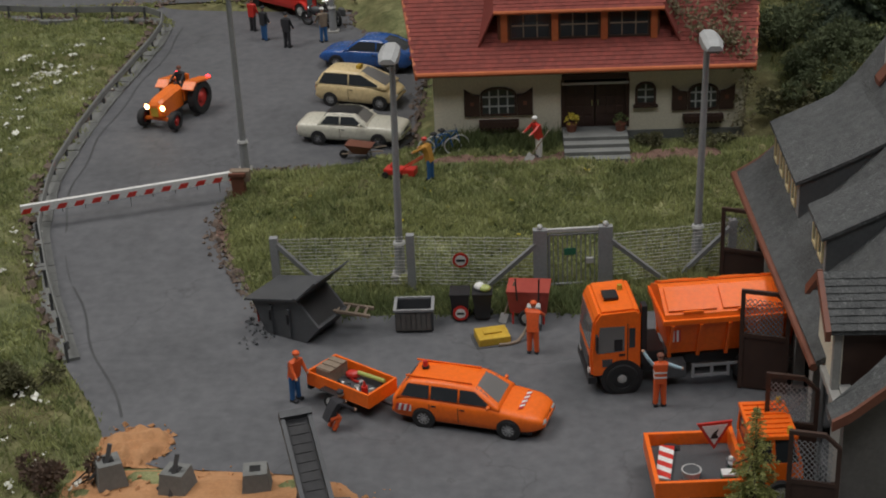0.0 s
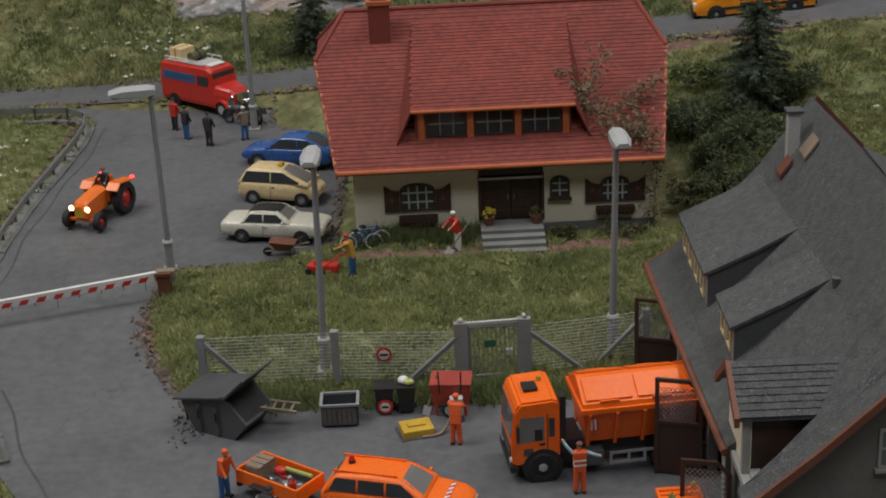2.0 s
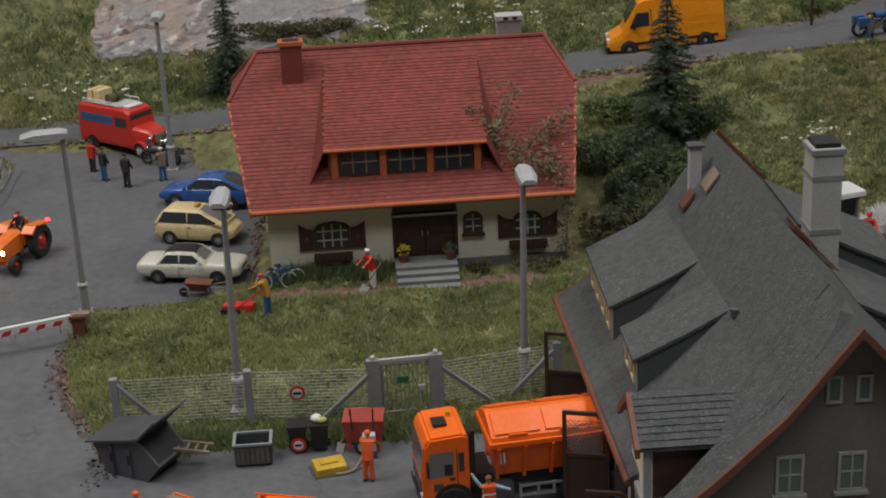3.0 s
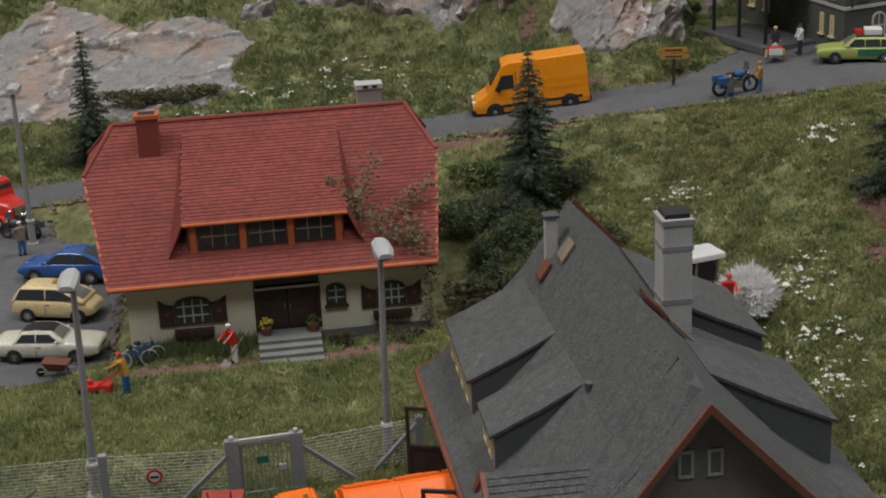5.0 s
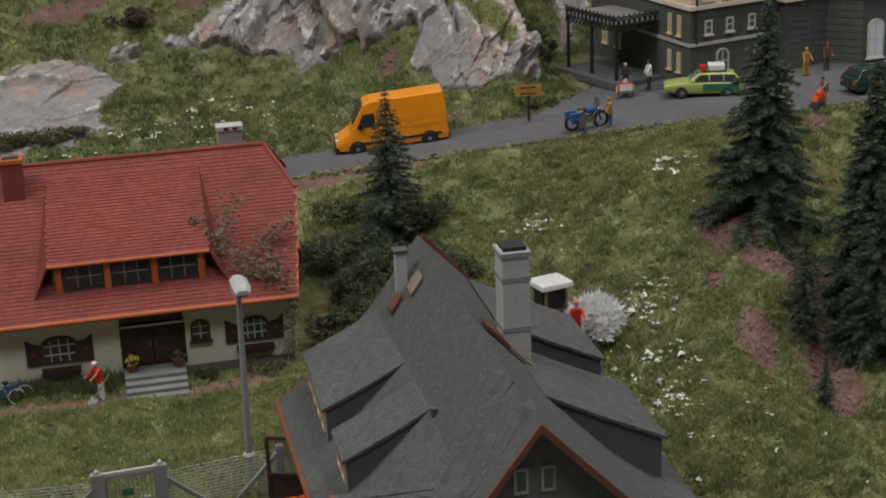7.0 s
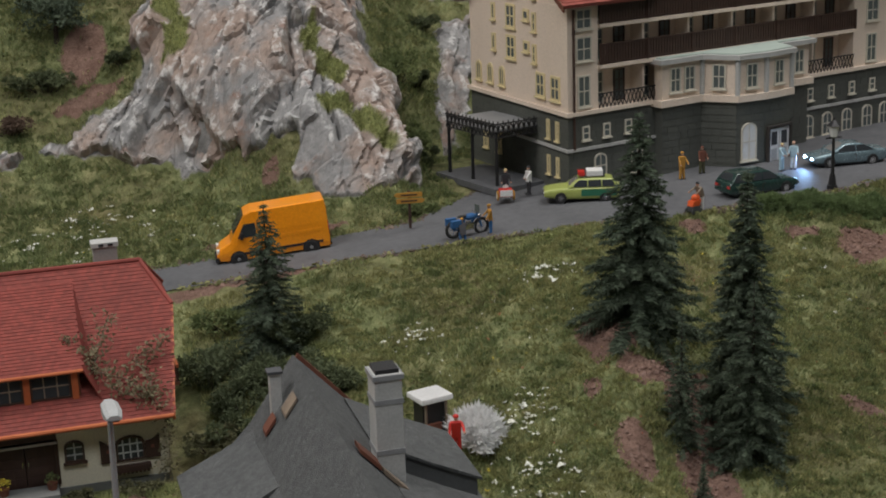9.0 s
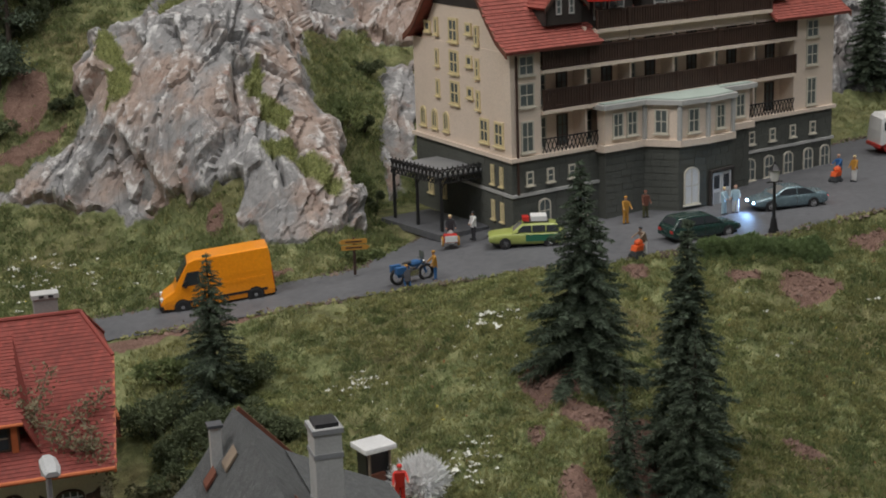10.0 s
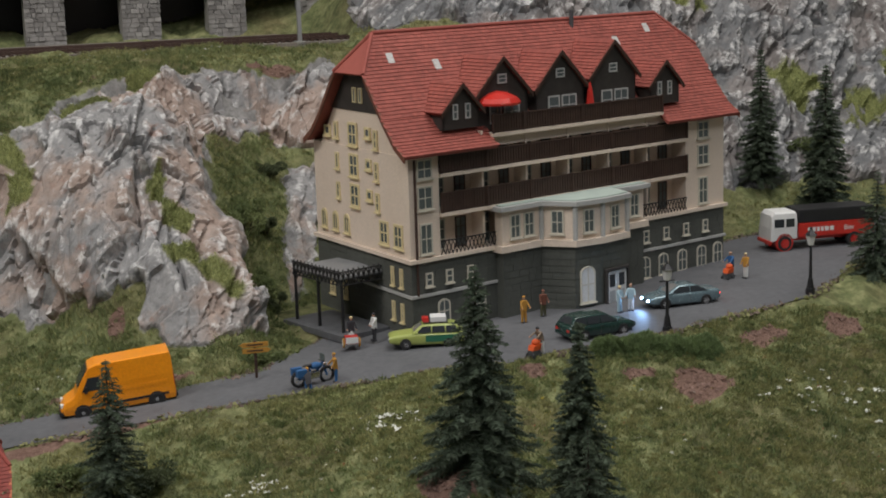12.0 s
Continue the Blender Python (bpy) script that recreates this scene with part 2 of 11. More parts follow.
M = {
    "ground": ground_mat(), "asphalt": asphalt_mat(), "crag": crag_mat(), "grey_crag": crag_mat("grey_crag", 0.25, (0.69, 0.71, 0.73)),
    "plaster": surface("cream_plaster", (0.64, 0.59, 0.46), (0.72, 0.67, 0.54), 0.4, 12, 0.85, 0.15, 0.02),
    "hotel_plaster": surface("pale_pink_plaster", (0.72, 0.60, 0.49), (0.80, 0.68, 0.57), 0.25, 10, 0.85, 0.12, 0.02),
    "plinth": surface("plinth_cement", (0.11, 0.115, 0.11), (0.17, 0.175, 0.165), 0.8, 12, 0.9, 0.3, 0.03),
    "red_tile": surface("red_roof_tile", (0.19, 0.036, 0.028), (0.30, 0.062, 0.046), 0.5, 7, 0.78, 0.25, 0.02, island=0.28),
    "hotel_tile": surface("brick_red_roof_tile", (0.27, 0.062, 0.047), (0.39, 0.102, 0.077), 0.35, 5, 0.75, 0.25, 0.02, island=0.3),
    "slate": slate_mat(),
    "slate_dark": surface("dark_grey_cladding", (0.07, 0.073, 0.075), (0.10, 0.104, 0.106), 0.6, 8, 0.8, 0.3, 0.02),
    "gable_board": surface("warm_grey_cladding", (0.12, 0.112, 0.106), (0.17, 0.16, 0.152), 0.6, 8, 0.85, 0.3, 0.02),
    "dark_boards": surface("black_brown_boards", (0.026, 0.022, 0.02), (0.05, 0.043, 0.038), 1.5, 12, 0.7, 0.3, 0.01),
    "gutter": surface("copper_red_gutter", (0.42, 0.10, 0.035), (0.55, 0.16, 0.06), 1, 10, 0.45, 0.1, 0.01),
    "brown": surface("dark_brown_wood", (0.035, 0.018, 0.013), (0.062, 0.032, 0.022), 2, 14, 0.6, 0.3, 0.01),
    "rust_brown": surface("red_brown_barge_board", (0.13, 0.045, 0.028), (0.2, 0.075, 0.045), 1.5, 12, 0.6, 0.2, 0.01),
    "wood": surface("weathered_wood", (0.16, 0.12, 0.09), (0.28, 0.22, 0.16), 2, 16, 0.75, 0.35, 0.015),
    "grey_wood": surface("sooty_grey_wood", (0.075, 0.07, 0.065), (0.15, 0.14, 0.13), 2, 16, 0.8, 0.4, 0.015),
    "santa_red": plain("bright_red_cloth_paint", (0.62, 0.03, 0.02), 0.6),
    "faded_red": surface("rusty_faded_red_paint", (0.27, 0.035, 0.025), (0.42, 0.075, 0.05), 1.2, 9, 0.6, 0.2, 0.01),
    "grey_metal": surface("grey_painted_metal", (0.22, 0.225, 0.23), (0.30, 0.305, 0.31), 1, 12, 0.5, 0.1, 0.01),
    "light_grey": surface("light_grey_plastic", (0.42, 0.42, 0.41), (0.52, 0.52, 0.5), 1, 12, 0.5, 0.1, 0.01),
    "dark_metal": surface("dark_grey_metal", (0.05, 0.053, 0.058), (0.09, 0.094, 0.1), 0.8, 9, 0.5, 0.3, 0.02),
    "black": surface("black_plastic", (0.012, 0.012, 0.013), (0.022, 0.022, 0.024), 2, 12, 0.45, 0.1, 0.01),
    "wet_asphalt": surface("dark_crack_asphalt", (0.045, 0.047, 0.05), (0.085, 0.088, 0.092), 0.8, 8, 0.6, 0.4, 0.02),
    "rubber": surface("tyre_rubber", (0.014, 0.014, 0.015), (0.026, 0.026, 0.027), 3, 20, 0.8, 0.3, 0.01),
    "orange": surface("municipal_orange_paint", (0.88, 0.135, 0.006), (0.95, 0.17, 0.01), 0.6, 8, 0.45, 0.05, 0.005, coat=0.08),
    "tractor_orange": surface("tractor_orange_paint", (0.84, 0.16, 0.015), (0.9, 0.2, 0.02), 0.6, 8, 0.4, 0.05, 0.005, coat=0.2),
    "red": surface("red_paint", (0.48, 0.025, 0.018), (0.58, 0.035, 0.024), 0.8, 8, 0.35, 0.05, 0.005, coat=0.2),
    "van_yellow": surface("postal_yellow_paint", (0.86, 0.27, 0.006), (0.92, 0.32, 0.01), 0.6, 8, 0.35, 0.05, 0.005, coat=0.3),
    "cream_car": surface("taxi_cream_paint", (0.68, 0.53, 0.28), (0.76, 0.6, 0.33), 0.8, 8, 0.3, 0.04, 0.005, coat=0.3),
    "white_car": surface("off_white_paint", (0.58, 0.56, 0.47), (0.66, 0.64, 0.54), 0.8, 8, 0.3, 0.04, 0.005, coat=0.3),
    "blue_car": surface("blue_car_paint", (0.02, 0.08, 0.28), (0.03, 0.11, 0.36), 0.8, 8, 0.25, 0.04, 0.005, coat=0.5),
    "silver_blue": surface("grey_blue_car_paint", (0.16, 0.23, 0.26), (0.2, 0.28, 0.31), 0.8, 8, 0.25, 0.04, 0.005, metal=0.4, coat=0.5),
    "dark_green_car": surface("dark_green_car_paint", (0.012, 0.035, 0.03), (0.02, 0.05, 0.042), 0.8, 8, 0.25, 0.04, 0.005, coat=0.5),
    "lime": surface("lime_green_car_paint", (0.31, 0.36, 0.09), (0.38, 0.43, 0.12), 0.8, 8, 0.35, 0.04, 0.005, coat=0.3),
    "police_green": plain("deep_green_paint", (0.03, 0.16, 0.09), 0.4),
    "yellow": surface("yellow_paint_worn", (0.42, 0.25, 0.02), (0.62, 0.42, 0.05), 1.5, 10, 0.6, 0.2, 0.01),
    "white": plain("white_paint", (0.76, 0.76, 0.74), 0.5),
    "pale_frame": plain("pale_window_frame", (0.66, 0.62, 0.52), 0.6),
    "cream_frame": plain("cream_window_frame", (0.78, 0.66, 0.38), 0.6),
    "glass": glass_mat("dark_window_glass", (0.035, 0.04, 0.045)),
    "pane": glass_mat("window_pane_grey_green", (0.11, 0.13, 0.13), 0.15),
    "alloy": surface("silver_wheel_paint", (0.36, 0.36, 0.37), (0.5, 0.5, 0.51), 2, 14, 0.35, 0.05, 0.005, metal=0.4),
    # Lifted grey stands in for reflected lamps and the cabin seen through.
    "screen": glass_mat("sheen_grey_windscreen", (0.17, 0.165, 0.16), 0.06),
    "chrome": plain("chrome", (0.6, 0.6, 0.62), 0.2, 1.0),
    "red_lens": lamp_mat("red_tail_lamp", (1.0, 0.03, 0.04), 6.0),
    "warm_lens": lamp_mat("warm_head_lamp", (1.0, 0.62, 0.25), 14.0),
    "blue_lens": lamp_mat("cool_head_lamp", (0.35, 0.62, 1.0), 90.0),
    "skin": plain("painted_skin_tone", (0.55, 0.33, 0.23), 0.7),
    "blue": plain("blue_cloth_paint", (0.03, 0.12, 0.3), 0.7),
    "light_blue": plain("pale_blue_paint", (0.42, 0.58, 0.66), 0.7),
    "dark_cloth": plain("dark_cloth_paint", (0.03, 0.03, 0.035), 0.8),
    "ochre": plain("ochre_cloth_paint", (0.5, 0.25, 0.04), 0.7),
    "vest": plain("orange_vest_paint", (0.78, 0.12, 0.025), 0.6),
    "grass": surface("grass_flock", (0.25, 0.275, 0.11), (0.56, 0.535, 0.25), 0.5, 5.0, 0.95, 0, 0.01, island=0.5, thin=0.45),
    "grass_deep": surface("deep_green_flock", (0.13, 0.185, 0.075), (0.34, 0.385, 0.165), 0.5, 5.0, 0.95, 0, 0.01, island=0.5, thin=0.45),
    "hedge_flock": surface("hedge_flock", (0.16, 0.235, 0.10), (0.34, 0.44, 0.20), 0.5, 5.0, 0.95, 0, 0.01, island=0.4, thin=0.45),
    "needles": surface("conifer_needles", (0.088, 0.128, 0.085), (0.19, 0.24, 0.16), 0.7, 5.0, 0.8, 0, 0.01, island=0.6, thin=0.4),
    "bark": surface("conifer_bark", (0.03, 0.022, 0.016), (0.06, 0.045, 0.035), 2, 10, 0.9, 0.4, 0.03),
    "flower": surface("white_flower_flock", (0.6, 0.6, 0.52), (0.8, 0.8, 0.74), 2, 9, 0.9, 0, 0.01),
    "red_speck": plain("rusty_red_flock", (0.36, 0.09, 0.05), 0.9),
    "yellow_flower": plain("yellow_flower_flock", (0.62, 0.5, 0.06), 0.9),
    "scrub": surface("dry_scrub", (0.10, 0.105, 0.05), (0.22, 0.21, 0.11), 0.6, 5, 0.9, 0, 0.01, island=0.4, thin=0.3),
    "dry_leaf": surface("tan_olive_leaves", (0.17, 0.16, 0.09), (0.36, 0.32, 0.2), 0.6, 5, 0.9, 0, 0.01, island=0.4, thin=0.3),
    "concrete": surface("grey_concrete", (0.26, 0.255, 0.24), (0.36, 0.355, 0.33), 0.8, 10, 0.9, 0.3, 0.02),
    "sand": surface("orange_sand", (0.36, 0.17, 0.07), (0.5, 0.27, 0.13), 0.9, 9, 0.95, 0.6, 0.06),
    "stone_grey": surface("grey_green_stone", (0.098, 0.104, 0.092), (0.155, 0.162, 0.142), 0.4, 6, 0.85, 0.4, 0.03, each=0.3),
    "gravel": surface("brown_gravel", (0.13, 0.11, 0.095), (0.26, 0.23, 0.2), 1.2, 8, 0.95, 0.7, 0.08),
    "pier_stone": surface("mixed_grey_brown_masonry", (0.20, 0.185, 0.175), (0.46, 0.45, 0.43), 0.8, 6, 0.9, 0.5, 0.05, island=0.5),
    "brown_scrub": surface("dry_brown_scrub", (0.10, 0.06, 0.045), (0.2, 0.14, 0.10), 0.6, 5, 0.9, 0, 0.01, island=0.4, thin=0.3),
    "cotton": surface("white_cotton_wool", (0.84, 0.84, 0.83), (0.9, 0.9, 0.9), 1, 8, 0.95, 0, 0.01, thin=0.4),
    "lamp_grey": plain("pale_grey_lamp_plastic", (0.42, 0.43, 0.43), 0.55),
    "belt": surface("grey_rubber_belt", (0.03, 0.03, 0.032), (0.055, 0.055, 0.057), 2, 8, 0.85, 0.4, 0.02),
    "dark_shrub": surface("dark_shrub_leaves", (0.08, 0.105, 0.052), (0.17, 0.2, 0.10), 0.8, 5, 0.9, 0, 0.01, island=0.4, thin=0.3),
    "olive_needles": surface("olive_needles", (0.26, 0.29, 0.085), (0.5, 0.5, 0.19), 0.9, 5, 0.9, 0, 0.01, island=0.4, thin=0.4),
    "grass_light": surface("light_lawn_flock", (0.27, 0.32, 0.13), (0.64, 0.66, 0.31), 0.5, 5.0, 0.95, 0, 0.01, island=0.45, thin=0.45),
    "old_concrete": surface("weathered_concrete", (0.13, 0.135, 0.13), (0.21, 0.215, 0.205), 0.8, 9, 0.9, 0.4, 0.03),
    "earth_clod": surface("brown_earth_crumb", (0.10, 0.075, 0.06), (0.24, 0.18, 0.145), 1.5, 6, 0.95, 0.5, 0.03, island=0.4),
    "red_clod": surface("red_brown_earth_crumb", (0.15, 0.085, 0.065), (0.33, 0.215, 0.175), 1.5, 6, 0.95, 0.5, 0.03, island=0.4),
    "terrace": plain("pale_green_copper", (0.42, 0.5, 0.45), 0.6),
    "hall_wall": plain("hall_wall_paint", (0.5, 0.5, 0.5), 0.9),
    "hall_floor": plain("hall_floor_vinyl", (0.12, 0.12, 0.13), 0.7),
}


# ---- building helpers: all take full-scale metres ----
def thing(name, x, y, z, rz=0.0, label="", category="", group="", kind="", rx=0.0, ry=0.0):
    ob = new(name)
    ob.matrix_basis = pose(x * S, y * S, z * S, rx, ry, rz)
    ob.empty_display_size = 0.01
    return tagged(ob, label, category, group, kind)


def part(name, bm, material, parent=None, label="", at=None, smooth=False):
    """Links a bmesh as one mesh object under a thing or a part, at a place in its parent's space."""
    bmesh.ops.scale(bm, vec=(S, S, S), verts=bm.verts)
    me = bpy.data.meshes.new(name)
    bm.normal_update()
    bm.to_mesh(me)
    bm.free()
    for mt in material if isinstance(material, (list, tuple)) else [material]:
        me.materials.append(M[mt])
    if smooth:
        for p in me.polygons:
            p.use_smooth = True
    ob = new(name, me)
    ob.parent = parent
    if at is not None:
        ob.matrix_basis = pose(at[0] * S, at[1] * S, at[2] * S, *at[3:])
    return tagged(ob, label)


def raw(name, verts, faces, material, parent=None, smooth=False):
    me = bpy.data.meshes.new(name)
    me.from_pydata((np.asarray(verts, float) * S).tolist(), [], faces if isinstance(faces, list) else faces.tolist())
    for mt in material if isinstance(material, (list, tuple)) else [material]:
        me.materials.append(M[mt])
    if smooth:
        me.polygons.foreach_set("use_smooth", [True] * len(me.polygons))
    me.update()
    ob = new(name, me)
    ob.parent = parent
    return ob


def bm_new():
    return bmesh.new()


def solid(bm, verts, faces, mi=0):
    vs = [bm.verts.new(v) for v in verts]
    out = []
    for f in faces:
        fc = bm.faces.new([vs[i] for i in f])
        fc.material_index = mi
        out.append(fc)
    return vs, out


HEX = [(0, 3, 2, 1), (4, 5, 6, 7), (0, 1, 5, 4), (1, 2, 6, 5), (2, 3, 7, 6), (3, 0, 4, 7)]


def box(bm, x0, x1, y0, y1, z0, z1, bevel=0.0, mi=0):
    vs, fs = solid(bm, [(x0, y0, z0), (x1, y0, z0), (x1, y1, z0), (x0, y1, z0), (x0, y0, z1), (x1, y0, z1), (x1, y1, z1), (x0, y1, z1)], HEX, mi)
    if bevel:
        bmesh.ops.bevel(bm, geom=list({e for f in fs for e in f.edges}), offset=bevel, segments=2, affect="EDGES", profile=0.7)
    return bm


def hexa(bm, low, high, mi=0):
    """A block between two quads, each four points in turn."""
    solid(bm, list(low) + list(high), HEX, mi)
    return bm


def extrude(bm, pts, a, b, axis="x", mi=0):
    """A prism: the outline pts in the two other axes, from a to b along axis."""
    put = {"x": lambda p, q: (q, p[0], p[1]), "y": lambda p, q: (p[0], q, p[1]), "z": lambda p, q: (p[0], p[1], q)}[axis]
    n = len(pts)
    faces = [tuple(range(n))[::-1], tuple(range(n, 2 * n))] + [(i, (i + 1) % n, n + (i + 1) % n, n + i) for i in range(n)]
    vs, fs = solid(bm, [put(p, a) for p in pts] + [put(p, b) for p in pts], faces, mi)
    bmesh.ops.recalc_face_normals(bm, faces=fs)
    return vs, fs


def rod(bm, p, q, r, r2=None, n=8, mi=0, cap=True):
    p, q = Vector(p), Vector(q)
    r2 = r if r2 is None else r2
    d = (q - p).normalized()
    u = d.orthogonal().normalized()
    w = d.cross(u)
    ring = [math.cos(2 * math.pi * i / n) * u + math.sin(2 * math.pi * i / n) * w for i in range(n)]
    vs = [tuple(p + r * c) for c in ring] + [tuple(q + r2 * c) for c in ring]
    fs = [(i, (i + 1) % n, n + (i + 1) % n, n + i) for i in range(n)]
    if cap:
        fs += [tuple(range(n))[::-1], tuple(range(n, 2 * n))]
    solid(bm, vs, fs, mi)
    return bm


def ball(bm, c, rx, ry=None, rz=None, n=10, m=6, mi=0):
    ry, rz = ry or rx, rz or rx
    vs = [(c[0], c[1], c[2] - rz)]
    for j in range(1, m):
        a = -math.pi / 2 + math.pi * j / m
        vs += [(c[0] + rx * math.cos(a) * math.cos(2 * math.pi * i / n), c[1] + ry * math.cos(a) * math.sin(2 * math.pi * i / n), c[2] + rz * math.sin(a)) for i in range(n)]
    vs.append((c[0], c[1], c[2] + rz))
    fs = [(0, 1 + (i + 1) % n, 1 + i) for i in range(n)]
    for j in range(m - 2):
        o = 1 + j * n
        fs += [(o + i, o + (i + 1) % n, o + n + (i + 1) % n, o + n + i) for i in range(n)]
    o = 1 + (m - 2) * n
    fs += [(o + i, o + (i + 1) % n, len(vs) - 1) for i in range(n)]
    solid(bm, vs, fs, mi)
    return bm


def plate(bm, quad, thick, mi=0):
    """A slab: a planar outline pushed back along its normal."""
    p = [Vector(q) for q in quad]
    nrm = (p[1] - p[0]).cross(p[-1] - p[0]).normalized() * thick
    n = len(p)
    vs, fs = solid(bm, [tuple(q) for q in p] + [tuple(q - nrm) for q in p], [tuple(range(n)), tuple(range(n, 2 * n))[::-1]] + [((i + 1) % n, i, n + i, n + (i + 1) % n) for i in range(n)], mi)
    return bm


def along(pts, step):
    """Points at even steps along a polyline (any number of coordinates)."""
    p = np.array(pts, float)
    seg = np.linalg.norm(np.diff(p[:, :2], axis=0), axis=1)
    s = np.r_[0, np.cumsum(seg)]
    q = np.linspace(0, s[-1], max(2, int(round(s[-1] / step)) + 1))
    return np.stack([np.interp(q, s, p[:, i]) for i in range(p.shape[1])], 1)


# ---- ground ----
ROAD_W = [(-12.0, -1.2), (-13.2, 1.5), (-14.85, 4.3), (-16.8, 9.0), (-18.2, 13.5), (-18.95, 18.1), (-18.75, 26.0), (-18.05, 34.0), (-18.1, 38.3), (-20.0, 41.0)]
ROAD_E = [(-8.6, 7.1), (-9.8, 9.4), (-11.4, 13.0), (-11.7, 15.0), (-11.2, 18.6), (-6.5, 19.4), (-4.6, 20.5), (-4.4, 30.5), (-6.0, 33.5), (-8.5, 36.5), (-9.0, 40.5)]
UP_NEAR = [(-60, 40.5, 0.9), (-20, 41.0, 1.1), (-9.5, 40.2, 1.5), (0, 39.8, 2.4), (11.2, 39.6, 3.7), (20.3, 38.5, 4.5), (29.4, 37.2, 5.4), (38.3, 35.5, 6.0), (49, 36.2, 6.2), (61.6, 39.5, 6.6), (69, 45.5, 6.8), (100, 54, 7.0)]
UP_FAR = [(-60, 45, 0.9), (-19.2, 44.5, 1.2), (-9.7, 44.4, 1.6), (0, 44.5, 2.4), (11.4, 44.3, 3.7), (20.0, 43.8, 4.4), (25.5, 43.4, 5.2), (34, 50, 5.8), (48, 52, 6.2), (62, 56, 6.5), (67, 58, 6.8), (98, 64, 7.0)]
SHAPE_LINES = [
    [(-60, -14, 1), (-22, -12, 0.6), (-12, -12, 0), (12, -12, 0), (60, -14, -2), (100, -10, -3)],
    [(-40, 5, 2.2), (-34, 22, 2.8), (-40, 36, 2.2)],
    [(-17, 0, 0.5), (-19, 8, 0.5), (-22, 18, 0.7), (-22, 30, 0.9), (-23, 38, 1.0)],
    [(-9, 9, 0.15), (0, 8.2, 0.1), (6.5, 8.6, 0.1)],
    [(-10, 17.5, 0.65), (-4, 17.2, 1.0), (3, 17.2, 1.15), (9, 17.2, 1.2)],
    [(-3, 20, 1.15), (-3, 31, 1.3), (9, 31, 1.5), (10, 19, 1.25)],
    [(-4, 36, 1.6), (5, 36.5, 2.2), (13, 36, 2.9), (20, 35.4, 3.8), (28, 33.8, 4.7)],
    [(12, 28, 1.7), (17, 22, 2.0), (20, 12, 0.9), (22, 0, 0.2), (26, -8, -0.5)],
    [(20.5, 30, 2.9), (21.5, 28.7, 3.2), (24.6, 20.4, 2.5), (24, 14, 1.3), (23.5, 8, 0.5)],
    [(28.9, 29.3, 5.2), (28.1, 22.9, 4.3), (27.4, 18.6, 3.2), (27, 15.2, 2.4), (26.6, 13.3, 1.4), (26.5, 9, 0.4)],
    [(32, 27, 5.0), (31.2, 20.6, 4.9), (30.1, 16.9, 3.6), (28.6, 14.3, 1.2)],
    [(34.6, 25, 3.2), (33.4, 20.5, 1.5), (31.9, 16.0, 0.1), (30.4, 12, -0.5), (29, 8, -0.7)],
    [(37.5, 26, 3.6), (36.0, 20, 2.2), (34.6, 15, 1.0), (34, 9, -0.6)],
    [(42, 31.5, 4.6), (44, 25, 1.8), (46, 16, -1)],
    [(54, 33, 4.6), (56, 26, 1.8), (58, 16, -1)],
    [(66, 38, 5.4), (72, 32, 3.0), (80, 20, -1)],
    [(-60, 50, 3), (-15, 50, 2.6), (0, 50, 3.6), (8, 49, 4.4), (15, 47.5, 5.0), (20, 46.8, 5.6)],
    [(-40, 60, 9), (-18, 60, 8.0), (-4, 59, 7.6), (6, 58, 6.6), (11.7, 56.8, 6.0), (14, 56.6, 6.8), (16.8, 53.9, 7.4), (18, 52.7, 7.5), (20.5, 48.9, 6.6), (23.5, 47.6, 6.2), (26.8, 48.4, 6.0)],
    [(17.1, 53.4, 8.4), (21, 50.5, 9.6), (23.5, 49.5, 8.8), (25.8, 51.5, 10.0), (25.1, 57, 14.4)],
    [(16.1, 57, 12.7), (19.4, 54.5, 12.7), (23, 53.5, 12.0)],
    [(14.8, 64, 17), (17.3, 62, 18.2), (21, 62, 18.3), (25.1, 63, 18.7)],
    [(-40, 70, 15), (-14, 68, 12.5), (0, 66, 13.0), (8, 64, 13.2), (10, 60, 9.0)],
    [(-40, 78, 20), (-10, 74, 18.0), (4, 72, 18.6), (13, 69.5, 19.5), (19.3, 68, 19.8), (22.3, 69, 20.6), (25.6, 69, 21.0)],
    [(28.3, 50.5, 6.0), (29.5, 57, 8.0), (31, 63, 10.6), (34.6, 71, 14.6)],
    [(30, 70, 17.5), (32, 74, 20.5), (38, 74, 18.9), (44, 74, 20.5)],
    [(-60, 83, 21.6), (-10, 81, 21.6), (10, 79, 21.6), (30, 78, 21.6), (44, 78, 21.8)],
    [(-60, 98, 21.6), (0, 98, 21.6), (45, 98, 21.6)],
    [(44, 82, 21.6), (45.5, 88, 21.6), (45.5, 94, 21.6)],
    [(49, 82, 25.5), (50, 88, 28), (51, 94, 31)],
    [(33.5, 58, 6.4), (37.5, 64, 9.0), (46, 66, 9.5), (58, 66, 9.0), (65, 64, 8.4), (76, 66, 9)],
    [(38, 72, 17), (46, 74, 21), (56, 74, 22), (66, 72, 18), (78, 74, 18), (98, 76, 19)],
    [(50, 92, 34), (64, 90, 36), (84, 90, 36), (104, 92, 36)],
]


def inside(x, y, poly):
    p = np.array(poly)
    hit = np.zeros(x.shape, bool)
    for (x0, y0), (x1, y1) in zip(p, np.roll(p, -1, 0)):
        cond = (y0 > y) != (y1 > y)
        hit ^= cond & (x < (x1 - x0) * (y - y0) / (y1 - y0 + 1e-12) + x0)
    return hit


def low_road_z(y):
    return np.interp(y, [-100, 9, 15, 20, 27, 42], [0, 0, 0.3, 0.52, 0.8, 1.1])


